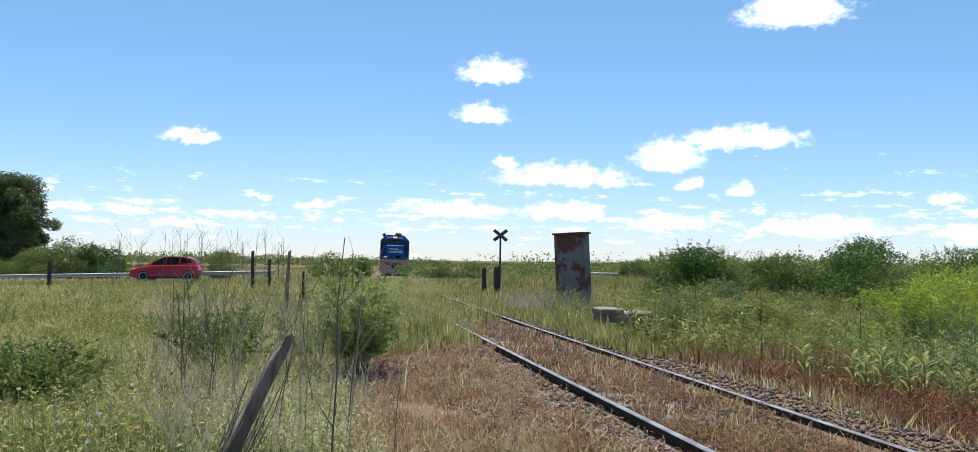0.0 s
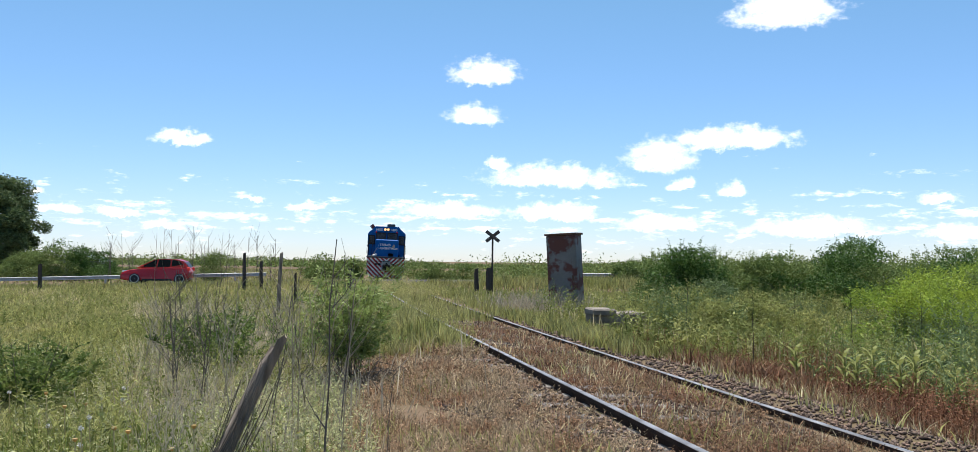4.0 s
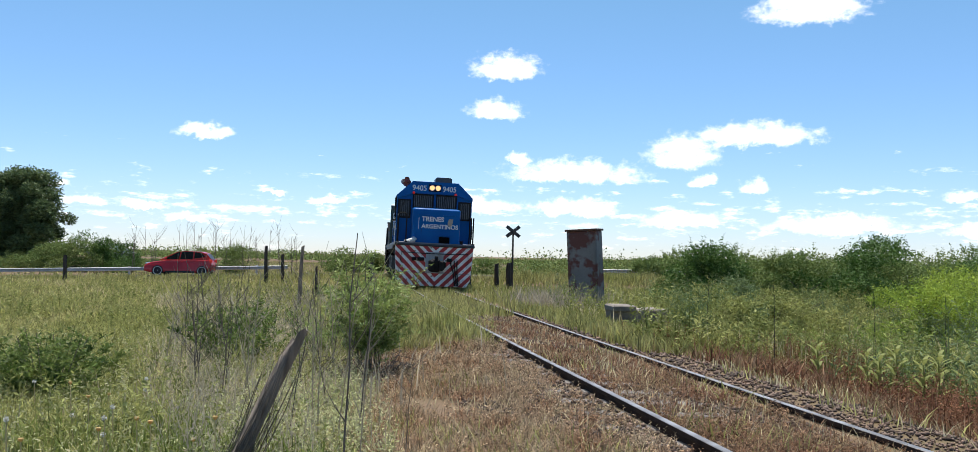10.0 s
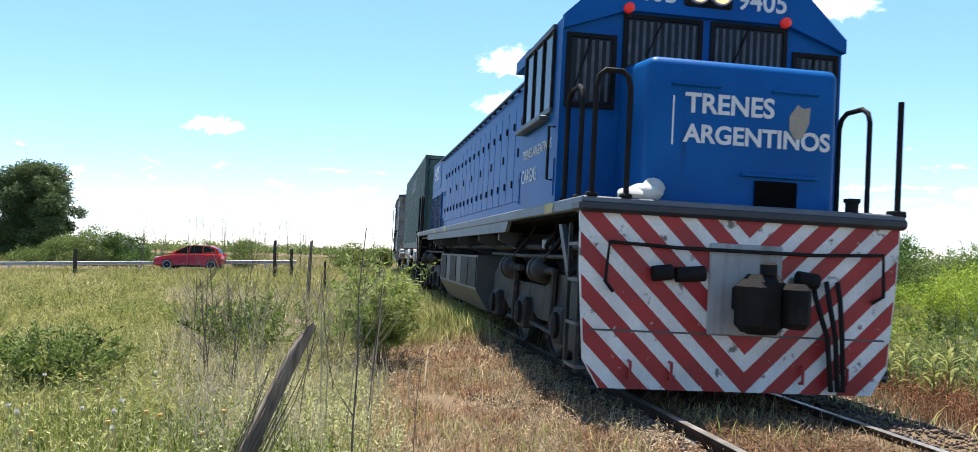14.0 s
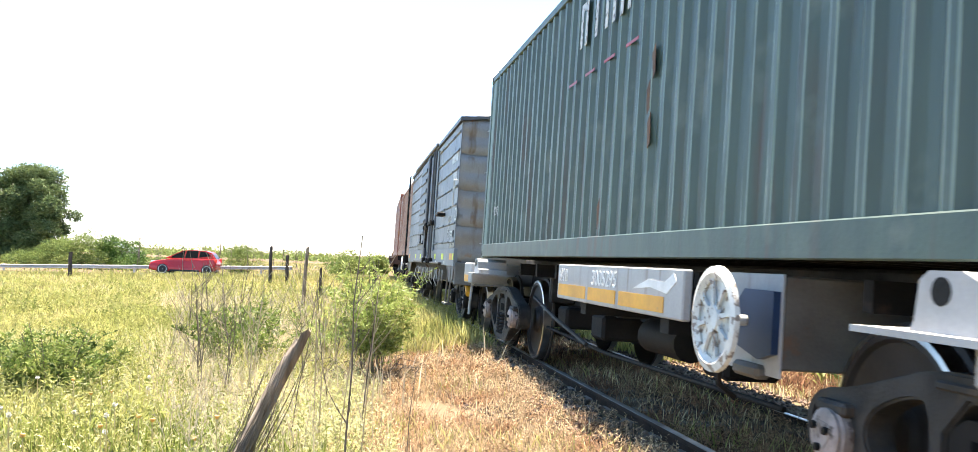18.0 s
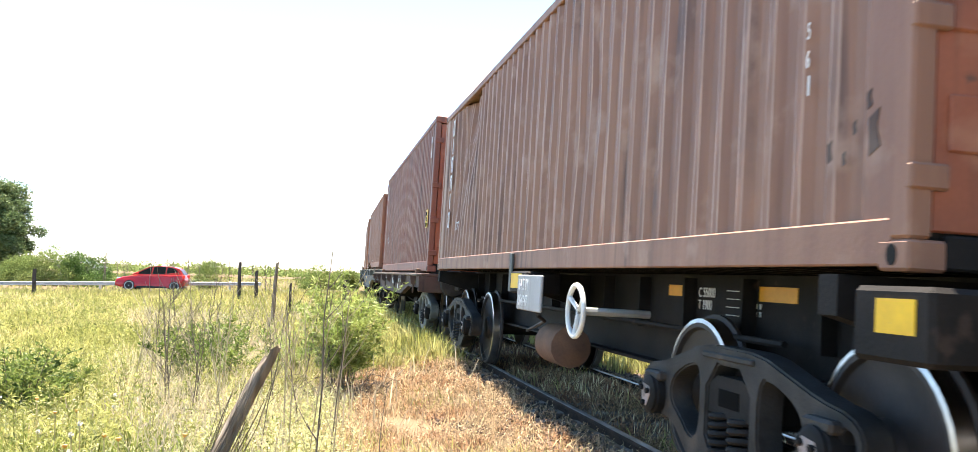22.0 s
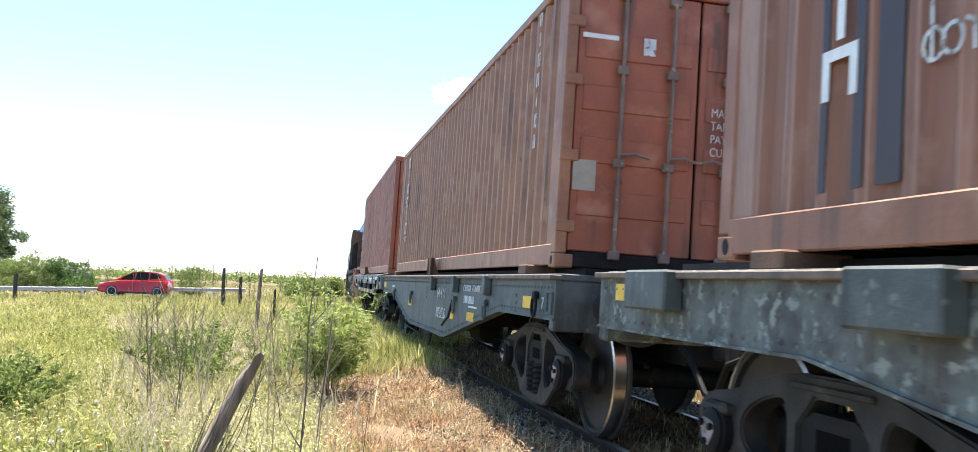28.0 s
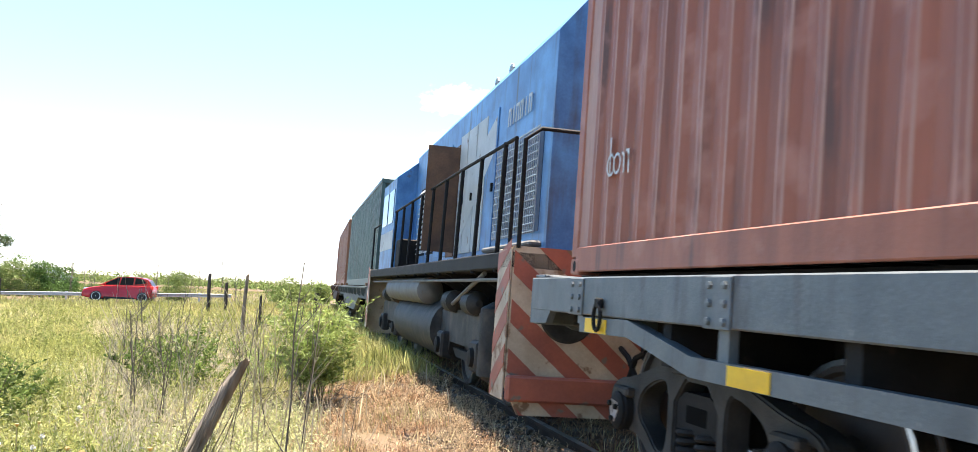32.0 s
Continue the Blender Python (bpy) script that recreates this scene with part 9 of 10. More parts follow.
tagged(new("ballast", raw_mesh("ballast", v.reshape(-1, 3), f, M_STONE)), "loose brown-grey crushed stone ballast", "ballast", kind="stuff")


# ---- shrubs and trees
def bush(name, label, x, y, w, h, n, size, mat, seed, category="bush", stems=9, lobes=9, ratio=0.3, low=0.12, bare=0.0, stem_mat=None, depth=None):
    """A shrub: several thin stems from the ground and a ragged crown of leaves on lobes."""
    r = np.random.default_rng(seed)
    b = thing(name, label, category, "bushes and trees")
    z = float(ground_z(np.array([x]), np.array([y]))[0]) - 0.03
    b.matrix_basis = Matrix.Translation((x, y, z))
    depth = depth or w
    lc = np.stack([r.normal(0, 0.20, lobes) * w, r.normal(0, 0.20, lobes) * depth, r.uniform(low + 0.10, 0.80, lobes) * h], 1)
    foot = lobes // 3
    lc[:foot, 2] = r.uniform(0.10, 0.36, foot) * h
    lc[:foot, :2] *= 1.35
    lr = r.uniform(0.24, 0.40, lobes)
    k = r.integers(0, lobes, n)
    d = r.normal(0, 1, (n, 3))
    d /= np.linalg.norm(d, axis=1)[:, None]
    q = r.uniform(0.25, 1.0, n) ** 0.5 * (1 + 0.25 * np.sin(d[:, 0] * 7 + k) * np.sin(d[:, 2] * 6 + k))
    p = lc[k] + d * (lr[k] * q)[:, None] * np.array([w * 0.62, depth * 0.62, h * 0.55])
    p[:, 2] = np.clip(p[:, 2], low * h * r.uniform(0.4, 1.2, n), None)
    m = np.sin(p[:, 0] * 9 / w + seed) * np.sin(p[:, 1] * 9 / w) * np.sin(p[:, 2] * 9 / h + seed) < 0.55
    v, f = leaf_quads(p[m], size, size * ratio, r, 0.05)
    for s in range(stems):
        sm = Shape()
        a = r.uniform(0, 6.28)
        t = lc[s % lobes] + r.normal(0, 0.06, 3) * w
        top = min(t[2] * (1.0 + bare) + 0.15 * h * bare, h * (1 + bare * 0.4))
        sm.tube([(0.05 * w * math.cos(a), 0.05 * w * math.sin(a), 0), (t[0] * 0.45, t[1] * 0.45, top * 0.5), (t[0], t[1], top)], 0.012 + 0.006 * w, 5, 0.004)
        for j in range(2 if bare else 1):
            e = r.normal(0, 0.12, 3) * w
            sm.tube([(t[0] * 0.45, t[1] * 0.45, top * 0.5), (t[0] * 0.6 + e[0], t[1] * 0.6 + e[1], top * 0.8), (t[0] * 0.7 + e[0] * 2, t[1] * 0.7 + e[1] * 2, top * (1.0 + 0.15 * bare))], 0.008 + 0.003 * w, 4, 0.003)
        part("stem", sm, stem_mat or M_BARK, b)
    k = r.integers(0, lobes, 8 * lobes)
    d = r.normal(0, 1, (len(k), 3)) * np.array([1, 1, 0.5])
    d[:, 2] = np.abs(d[:, 2]) + 0.5
    d /= np.linalg.norm(d, axis=1)[:, None]
    p = lc[k] + d * (lr[k] * 0.8)[:, None] * np.array([w * 0.62, depth * 0.62, h * 0.55])
    up = (d + np.array([0, 0, 0.7])) * (h * r.uniform(0.06, 0.14, len(k)))[:, None]
    v, f = merged([(v, f)] + shoots(p, p + up, 16, size * 1.1, ratio, r, 0.0))
    part("crown", raw_mesh("crown", v, f, mat), mat, b)
    return b


def shoot_shrub(name, label, x, y, w, h, mains, sides, leaves, size, ratio, mat, seed, stem_mat, depth=None, low=0.22):
    """A shrub of upright branches fanning from one foot, with leafy side shoots all round."""
    r = np.random.default_rng(seed)
    z = float(ground_z(np.array([x]), np.array([y]))[0]) - 0.03
    b = thing(name, label, "bush", "bushes and trees", at=Matrix.Translation((x, y, z)))
    a = np.arange(mains) * 2.4 + r.uniform(-0.3, 0.3, mains)
    rad = np.sqrt((np.arange(mains) + 0.5) / mains) * 0.5
    foot = np.stack([np.cos(a) * rad * 0.30 * w, np.sin(a) * rad * 0.30 * (depth or w), np.zeros(mains)], 1)
    top = np.stack([np.cos(a) * rad * w, np.sin(a) * rad * (depth or w), h * (1.02 - 0.75 * rad ** 2) * r.uniform(0.72, 1.06, mains)], 1)
    for k in range(min(mains, 14)):
        m = foot[k] * 0.5 + top[k] * 0.5 + np.array([foot[k][0] - top[k][0], foot[k][1] - top[k][1], 0]) * 0.12
        part("stem", Shape().tube([foot[k], m, top[k]], 0.008, 5, 0.003), stem_mat, b)
    chunks = shoots(foot, top, leaves * 2, size, ratio, r, low + 0.1)
    k = np.repeat(np.arange(mains), sides)
    t = r.uniform(low, 0.95, len(k))[:, None]
    p = foot[k] + (top[k] - foot[k]) * t
    q = r.uniform(0, 6.28, len(k))
    L = (h * r.uniform(0.12, 0.26, len(k)) * (1.2 - 0.5 * t[:, 0]))
    out = np.stack([np.cos(q) * 0.95, np.sin(q) * 0.95, r.uniform(0.1, 0.9, len(k))], 1)
    chunks += shoots(p, p + out * L[:, None], leaves, size, ratio, r, 0.1)
    part("crown", raw_mesh("crown", *merged(chunks), mat), mat, b)
    return b


shoot_shrub("willow_shrub", "narrow-leaved green shrub with bare grey stems at its foot", -1.60, 11.2, 1.20, 1.58, 32, 12, 15, 0.115, 0.27, M_LEAF, 11, M_TWIG, low=0.26)
shoot_shrub("low_shrub", "low dark green shrub in the near meadow", -4.62, 9.3, 1.55, 0.86, 40, 11, 12, 0.090, 0.36, M_SHRUBLEAF, 12, M_TWIG, low=0.15)
shoot_shrub("low_shrub", "low dark green shrub among meadow stalks", -3.45, 12.0, 1.75, 1.0, 36, 10, 12, 0.100, 0.34, M_SHRUBLEAF, 13, M_TWIG, low=0.18)
shoot_shrub("low_shrub", "small green shrub beside the dry shoulder", -2.55, 12.9, 0.9, 0.8, 16, 8, 11, 0.085, 0.34, M_LEAF, 14, M_TWIG, low=0.15)
brush = Shape()
br = random.Random(61)
for k in range(46):
    a, q, L = br.uniform(0, 6.28), br.uniform(0.05, 0.45), br.uniform(0.25, 0.7)
    bx, by = -1.55 + q * math.cos(a), 10.95 + q * math.sin(a)
    bz = float(ground_z(np.array([bx]), np.array([by]))[0])
    brush.tube([(bx, by, bz), (bx + 0.5 * L * math.cos(a), by + 0.5 * L * math.sin(a), bz + L * br.uniform(0.2, 0.6)), (bx + L * math.cos(a + 0.5), by + L * math.sin(a + 0.5), bz + L * br.uniform(0.05, 0.5))], 0.008, 4, 0.003)
tagged(new("dead_brushwood", brush.mesh("dead_brushwood", M_TWIG)), "tangled grey dead twigs under the shrub", "brushwood", kind="stuff")
for i, (x, y, w, h, n, s, m, t, l) in enumerate((
        (6.55, 30.0, 3.2, 2.35, 7000, 0.13, M_DARKLEAF, "bush", "dense dark green bush beyond the railway"),
        (11.4, 31.0, 4.6, 2.75, 9000, 0.14, M_DARKLEAF, "bush", "broad dark green bush beyond the railway"),
        (9.0, 29.5, 3.6, 2.2, 5600, 0.13, M_FARLEAF, "bush", "grey-green bush beyond the railway"),
        (8.4, 17.5, 2.6, 1.7, 6000, 0.085, M_LIMELEAF, "bush", "bright yellow-green bush beyond the railway"),
        (10.0, 18.5, 2.6, 1.65, 5200, 0.085, M_LIMELEAF, "bush", "bright yellow-green bush beyond the railway"),
        (6.1, 20.5, 2.6, 1.35, 4600, 0.10, M_WEED, "bush", "tangled green bush with thin stalks"),
        (4.3, 15.4, 1.7, 1.1, 3000, 0.085, M_WEED, "bush", "tangled green bush with thin stalks"),
        (11.6, 22.0, 2.8, 1.7, 4200, 0.11, M_FARLEAF, "bush", "mid green bush beyond the railway"),
        (15.5, 28.0, 4.0, 2.2, 4200, 0.14, M_LIMELEAF, "bush", "yellow-green bush at the thicket's edge"),
        (17.5, 36.0, 5.0, 2.4, 5000, 0.16, M_FARLEAF, "bush", "mid green bush in the thicket"),
        (21.5, 40.0, 6.0, 2.7, 5000, 0.18, M_FARLEAF, "bush", "mid green bush in the thicket"),
        (8.2, 35.0, 4.4, 2.25, 5200, 0.15, M_FARLEAF, "bush", "grey-green bush in the hedge beyond the railway"),
        (14.6, 33.5, 4.2, 2.35, 5200, 0.15, M_FARLEAF, "bush", "mid green bush in the hedge beyond the railway"),
        (12.2, 37.5, 5.0, 2.55, 5200, 0.16, M_FARLEAF, "bush", "grey-green bush in the hedge beyond the railway"),
        (17.6, 31.5, 3.6, 2.3, 4600, 0.15, M_DARKLEAF, "bush", "dark green bush in the hedge beyond the railway"),
        (6.6, 24.5, 2.2, 1.35, 3600, 0.11, M_BLUEWEED, "bush", "grey-green bush among the weeds"),
        (10.4, 62.0, 3.0, 2.0, 2200, 0.2, M_FARLEAF, "bush", "round bush beyond the road"),
        (16.0, 66.0, 5.0, 2.3, 2600, 0.22, M_FARLEAF, "bush", "broad bush beyond the road"),
        (25.0, 64.0, 6.0, 2.8, 2800, 0.22, M_FARLEAF, "bush", "broad bush beyond the road"),
        (33.0, 60.0, 7.0, 2.8, 2800, 0.22, M_FARLEAF, "bush", "broad bush beyond the road"),
        (-3.6, 66.0, 5.0, 1.9, 2400, 0.2, M_FARLEAF, "bush", "low bush beside the railway"),
        (-0.8, 70.0, 4.0, 1.7, 2000, 0.2, M_FARLEAF, "bush", "low bush beside the railway"),
        (-10.6, 62.0, 3.6, 2.0, 2600, 0.18, M_FARLEAF, "bush", "green bush beside the level crossing"),
        (-9.35, 66.0, 2.0, 1.9, 2000, 0.18, M_FARLEAF, "bush", "green bush beside the level crossing"),
        (-30.6, 70.0, 4.6, 3.1, 5200, 0.20, M_DARKLEAF, "bush", "round dark green bush behind the road"),
        (-35.4, 69.0, 4.6, 2.6, 4200, 0.18, M_FARLEAF, "bush", "light green bush behind the road"),
        (-32.9, 67.0, 4.2, 2.9, 4200, 0.18, M_FARLEAF, "bush", "light green bush behind the road"),
        (-25.6, 68.0, 2.8, 1.4, 1600, 0.18, M_FARLEAF, "bush", "small bush behind the road"),
        (-18.2, 63.0, 4.0, 2.3, 2000, 0.16, M_FARLEAF, "bush", "thin pale green shrub with bare twigs"),
        (-44.0, 66.0, 4.4, 2.6, 3000, 0.20, M_FARLEAF, "bush", "green bush behind the road"))):
    bush("bush", l, x, y, w, h, int(n * 2.7), s * 0.78, m, 30 + i, stems=7, lobes=18, ratio=0.42, bare=0.35 if "twigs" in l else 0.0, low=0.02)


def tree(x, y, w, h, n, size, mat, seed, label):
    r = np.random.default_rng(seed)
    t = thing("tree", label, "tree", "bushes and trees")
    t.matrix_basis = Matrix.Translation((x, y, float(ground_z(np.array([x]), np.array([y]))[0]) - 0.05))
    part("trunk", Shape().tube([(0, 0, 0), (0.08, 0, h * 0.3), (-0.1, 0.1, h * 0.55), (0.1, 0, h * 0.9)], 0.26, 9, 0.05), M_BARK, t, smooth=True)
    lobes = 150
    lc = np.stack([r.uniform(-0.46, 0.46, lobes) * w, r.uniform(-0.46, 0.46, lobes) * w, np.linspace(0.08, 0.93, lobes) * h], 1)
    lc[:, :2] *= np.sqrt(np.clip(1.05 - (1.8 * (lc[:, 2:3] / h - 0.46)) ** 2, 0.08, 1))
    for c in lc[:12]:
        part("limb", Shape().tube([(0, 0, c[2] * 0.55), (c[0] * 0.5, c[1] * 0.5, c[2] * 0.8), tuple(c)], 0.07, 6, 0.015), M_BARK, t)
    k = r.integers(0, lobes, n)
    d = r.normal(0, 1, (n, 3))
    d /= np.linalg.norm(d, axis=1)[:, None]
    p = lc[k] + d * (r.uniform(0.2, 1.0, n) ** 0.6 * r.uniform(0.10, 0.17, lobes)[k])[:, None] * np.array([w, w, h * 0.62])
    p = p[(p[:, 2] > 0.03 * h) & (np.sin(p[:, 0] * 2.2) * np.sin(p[:, 2] * 2.0 + seed) * np.sin(p[:, 1] * 2) < 0.9)]
    v, f = leaf_quads(p, size, size * 0.45, r, 0.25)
    part("crown", raw_mesh("crown", v, f, mat), mat, t)


tree(-40.6, 76.0, 6.2, 8.7, 80000, 0.24, M_TREELEAF, 5, "tall dark green tree with a dense uneven crown")
tree(-47.6, 77.0, 6.0, 7.6, 18000, 0.26, M_TREELEAF, 6, "tall dark green tree with a dense uneven crown")

# tall grass along the near edge of the road
x = rng.uniform(-48, 34, 34000)
y = road_y(x) - 3.9 - np.abs(rng.normal(0, 1.6, len(x)))
m = np.abs(from_track(x, y)) > 1.7
x, y = x[m], y[m]
stuff("roadside_grass", [blades(x, y, 0.30 * rng.uniform(0.5, 1.3, len(x)) * np.where(x > 0, 2.1, 1.0), np.full(len(x), 0.05), 0.35, rng)], M_GRASS, "tall yellow-green grass along the road's edge", "grass")

# rough grass and thickets beyond the road
x, y = rng.uniform(-75, 75, 60000), rng.uniform(56, 190, 60000)
m = (np.abs(y - road_y(x)) > 5) & (np.abs(from_track(x, y)) > 2.5)
x, y = x[m], y[m]
stuff("far_field_grass", [blades(x, y, 0.28 * rng.uniform(0.4, 1.4, len(x)), np.full(len(x), 0.13), 0.4, rng)], M_GRASS, "rough yellow-green grass in the field beyond the road", "grass")
p = []
for _ in range(420):
    y = rng.uniform(72, 170)
    x = y * math.tan(math.radians(rng.uniform(1, 36)))
    if abs(float(from_track(np.array([x]), np.array([y]))[0])) < 4 or abs(y - float(road_y(x))) < 8:
        continue
    hgt, k = rng.uniform(0.7, 1.9) * (0.8 + 0.5 * math.sin(x * 0.13 + y * 0.05) ** 2), 110
    d = np.clip(rng.normal(0, 1, (k, 3)), -1.5, 1.5) * np.array([1.1, 0.9, 0.36])
    p.append(np.stack([x + d[:, 0] * hgt, y + d[:, 1] * hgt, -0.4 + np.abs(0.45 + d[:, 2]) * hgt], 1))
stuff("far_thicket", [leaf_quads(np.concatenate(p), 0.24, 0.14, rng)], M_FARLEAF, "scattered green thickets in the field beyond the road", "bushes")

# far woods along the horizon
fx = rng.uniform(-420, 420, 2600)
fy = 190 + np.abs(rng.normal(0, 90, 2600))
p, s = [], []
for x, y in zip(fx, fy):
    hgt = (1.0 + 1.6 * math.sin(x * 0.021) ** 2 + (1.2 if rng.uniform() < 0.02 else 0)) * rng.uniform(0.3, 1.1)
    k = 58
    lift = rng.uniform(0.0, 1.0, k) ** 1.7
    p.append(np.stack([x + rng.normal(0, 2.4, k) * (1 - 0.75 * lift), y + rng.normal(0, 2, k), -0.45 + lift * hgt], 1))
p = np.concatenate(p)
tagged(new("far_woods", raw_mesh("far_woods", *leaf_quads(p, 0.5, 0.36, rng), M_FARLEAF)), "low hazy line of far trees on the horizon", "woods", kind="stuff")

# ---- things beside the line
M_CARRED = material("glossy red car paint", (0.52, 0.018, 0.022), 0.22, color2=(0.46, 0.015, 0.018), scale=1.0, grain=0.0)
M_CARGLASS = material("black tinted car window", (0.008, 0.009, 0.010), 0.3, color2=(0.014, 0.015, 0.016), scale=2, grain=0.0, spec=0.12)
M_TYRE = material("black tyre rubber", (0.018, 0.018, 0.019), 0.85, color2=(0.03, 0.03, 0.03), scale=8)
M_ALLOY = material("silver alloy wheel", (0.60, 0.61, 0.62), 0.35, 0.1, color2=(0.50, 0.51, 0.52), scale=6)
M_CHROME = material("bright trim", (0.70, 0.70, 0.70), 0.25, 0.9)
M_RUSTBOX = material("rusty white-painted sheet steel", (0.20, 0.19, 0.18), 0.7, 0.1, color2=(0.14, 0.13, 0.12), scale=1.6, grain=0.1, bump=0.3, spots=(0.115, 0.040, 0.030), spot_size=2.2, spot_level=0.50)
M_CONCRETE = material("weathered grey concrete", (0.27, 0.230, 0.185), 0.95, color2=(0.15, 0.128, 0.105), scale=2.5, grain=0.12, bump=0.8, bump_scale=18)
M_SIGN = material("weathered black and white sign board", (0.10, 0.085, 0.075), 0.7, color2=(0.05, 0.045, 0.04), scale=3, spots=(0.30, 0.27, 0.24), spot_size=7, spot_level=0.66)
M_HUTWALL = material("grey-green hut wall", (0.20, 0.23, 0.19), 0.8, color2=(0.15, 0.17, 0.14), scale=2)
M_HUTROOF = material("dark green tin roof", (0.075, 0.12, 0.095), 0.6, color2=(0.05, 0.085, 0.07), scale=2)
M_PETAL = material("orange petals", (0.62, 0.33, 0.10), 0.6, color2=(0.60, 0.42, 0.16), scale=20, through_light=0.3)
M_FLUFF = material("white seed head", (0.55, 0.54, 0.50), 0.9, color2=(0.62, 0.61, 0.57), scale=20, through_light=0.3)


def hatchback():
    yaw = math.atan(0.12)
    x, y = -19.25, road_y(-19.25) - 0.2
    car = thing("car", "red five-door hatchback standing on the road", "car", at=Matrix.Translation((x, y, float(road_z(x)) + 0.005)) @ Matrix.Rotation(yaw + math.pi, 4, "Z"))
    # x forward, y to the left; side outline
    out = [(-1.97, 0.36), (-2.00, 0.62), (-1.96, 0.84), (-1.86, 0.97), (-0.85, 0.98), (0.72, 0.94), (1.55, 0.80), (1.88, 0.66), (1.97, 0.48), (1.93, 0.28), (1.65, 0.20), (-1.75, 0.20)]
    sh = Shape()
    n = len(out)
    rows = ((-0.86, 0.93, 0.02), (-0.80, 0.985, 0.0), (-0.4, 1.0, 0.0), (0.4, 1.0, 0.0), (0.80, 0.985, 0.0), (0.86, 0.93, 0.02))
    for yy, k, dz in rows:
        sh.v += [(a * k, yy, 0.60 + (b - 0.60) * (k if k < 1 else 1)) for a, b in out]
    m = len(rows)
    sh.f += [(i * n + j, i * n + (j + 1) % n, (i + 1) * n + (j + 1) % n, (i + 1) * n + j) for i in range(m - 1) for j in range(n)]
    sh.f += [tuple(range(n)), tuple(range((m - 1) * n, m * n))]
    part("body", sh, M_CARRED, car, smooth=True)
    roof = [(-1.90, 0.97), (-1.64, 1.34), (-1.28, 1.455), (-0.45, 1.49), (0.08, 1.42), (1.10, 0.93)]
    part("cabin", Shape().prism(roof, "Y", -0.66, 0.66), M_CARRED, car, smooth=True)
    for s in (1, -1):
        for pts in (((-0.03, 1.00), (-0.12, 1.435), (0.06, 1.385), (0.86, 0.985)), ((-0.84, 1.02), (-0.88, 1.445), (-0.20, 1.445), (-0.10, 1.00)), ((-1.60, 1.15), (-1.36, 1.37), (-0.96, 1.435), (-0.91, 1.04))):
            part("side_window", Shape().prism(pts, "Y", s * 0.60, s * 0.672), M_CARGLASS, car)
        for px in (1.13, -1.42):
            arch_ = part("wheel_arch", Shape().lathe([(s * 0.70, 0.36), (s * 0.872, 0.36), (s * 0.80, 0.34), (s * 0.80, 0.0)], "Y", (px, 0, 0.32), 22), M_TYRE, car, smooth=True)
            w = part("wheel", Shape().lathe([(s * 0.66, 0.20), (s * 0.68, 0.30), (s * 0.72, 0.31), (s * 0.86, 0.31), (s * 0.885, 0.29), (s * 0.885, 0.25)], "Y", (px, 0, 0.31), 26), M_TYRE, car, smooth=True)
            part("rim", Shape().lathe([(s * 0.70, 0.25), (s * 0.892, 0.25), (s * 0.886, 0.225), (s * 0.878, 0.15), (s * 0.884, 0.05), (s * 0.886, 0.0)], "Y", (px, 0, 0.31), 20), M_ALLOY, w, smooth=True)
            for j in range(5):
                a = 2 * math.pi * j / 5
                part("gap", Shape().prism([(px + 0.08 * math.cos(a + 0.5), 0.31 + 0.08 * math.sin(a + 0.5)), (px + 0.15 * math.cos(a + 0.25), 0.31 + 0.15 * math.sin(a + 0.25)), (px + 0.15 * math.cos(a + 0.8), 0.31 + 0.15 * math.sin(a + 0.8))], "Y", s * 0.87, s * 0.886), M_TYRE, w)
        part("mirror", Shape().box(0.62, 0.76, s * 0.84, s * 0.98, 0.96, 1.10, 0.03), M_CARRED, car)
        part("door_handle", Shape().box(-0.35, -0.18, s * 0.86, s * 0.885, 0.84, 0.88, 0.008), M_CARRED, car)
        part("door_handle", Shape().box(-1.2, -1.03, s * 0.86, s * 0.885, 0.86, 0.90, 0.008), M_CARRED, car)
        part("door_seam", Shape().box(-0.10, -0.085, s * 0.86, s * 0.8625, 0.30, 0.96), M_TYRE, car)
        part("sill_trim", Shape().box(-0.98, 0.72, s * 0.84, s * 0.87, 0.19, 0.30, 0.01), M_TYRE, car)
        part("belt_line", Shape().box(-1.55, 0.95, s * 0.80, s * 0.866, 0.885, 0.90, 0.004), M_CARRED, car)
        part("headlight", Shape().box(1.62, 1.86, s * 0.55, s * 0.80, 0.66, 0.78, 0.03), M_CHROME, car)
        part("tail_light", Shape().box(-1.985, -1.80, s * 0.62, s * 0.84, 0.78, 1.0, 0.03), M_LAMPRED, car)
    part("windscreen", Shape().add([(1.08, -0.58, 0.948), (1.08, 0.58, 0.948), (0.12, 0.55, 1.408), (0.12, -0.55, 1.408)], [(0, 1, 2, 3)]), M_CARGLASS, car)
    part("rear_window", Shape().add([(-1.885, -0.55, 1.02), (-1.885, 0.55, 1.02), (-1.665, 0.52, 1.33), (-1.665, -0.52, 1.33)], [(0, 1, 2, 3)]), M_CARGLASS, car)
    part("bumper", Shape().box(1.80, 1.99, -0.70, 0.70, 0.26, 0.42, 0.04), M_TYRE, car)


hatchback()


def gz(x, y):
    return float(ground_z(np.array([x]), np.array([y]))[0])


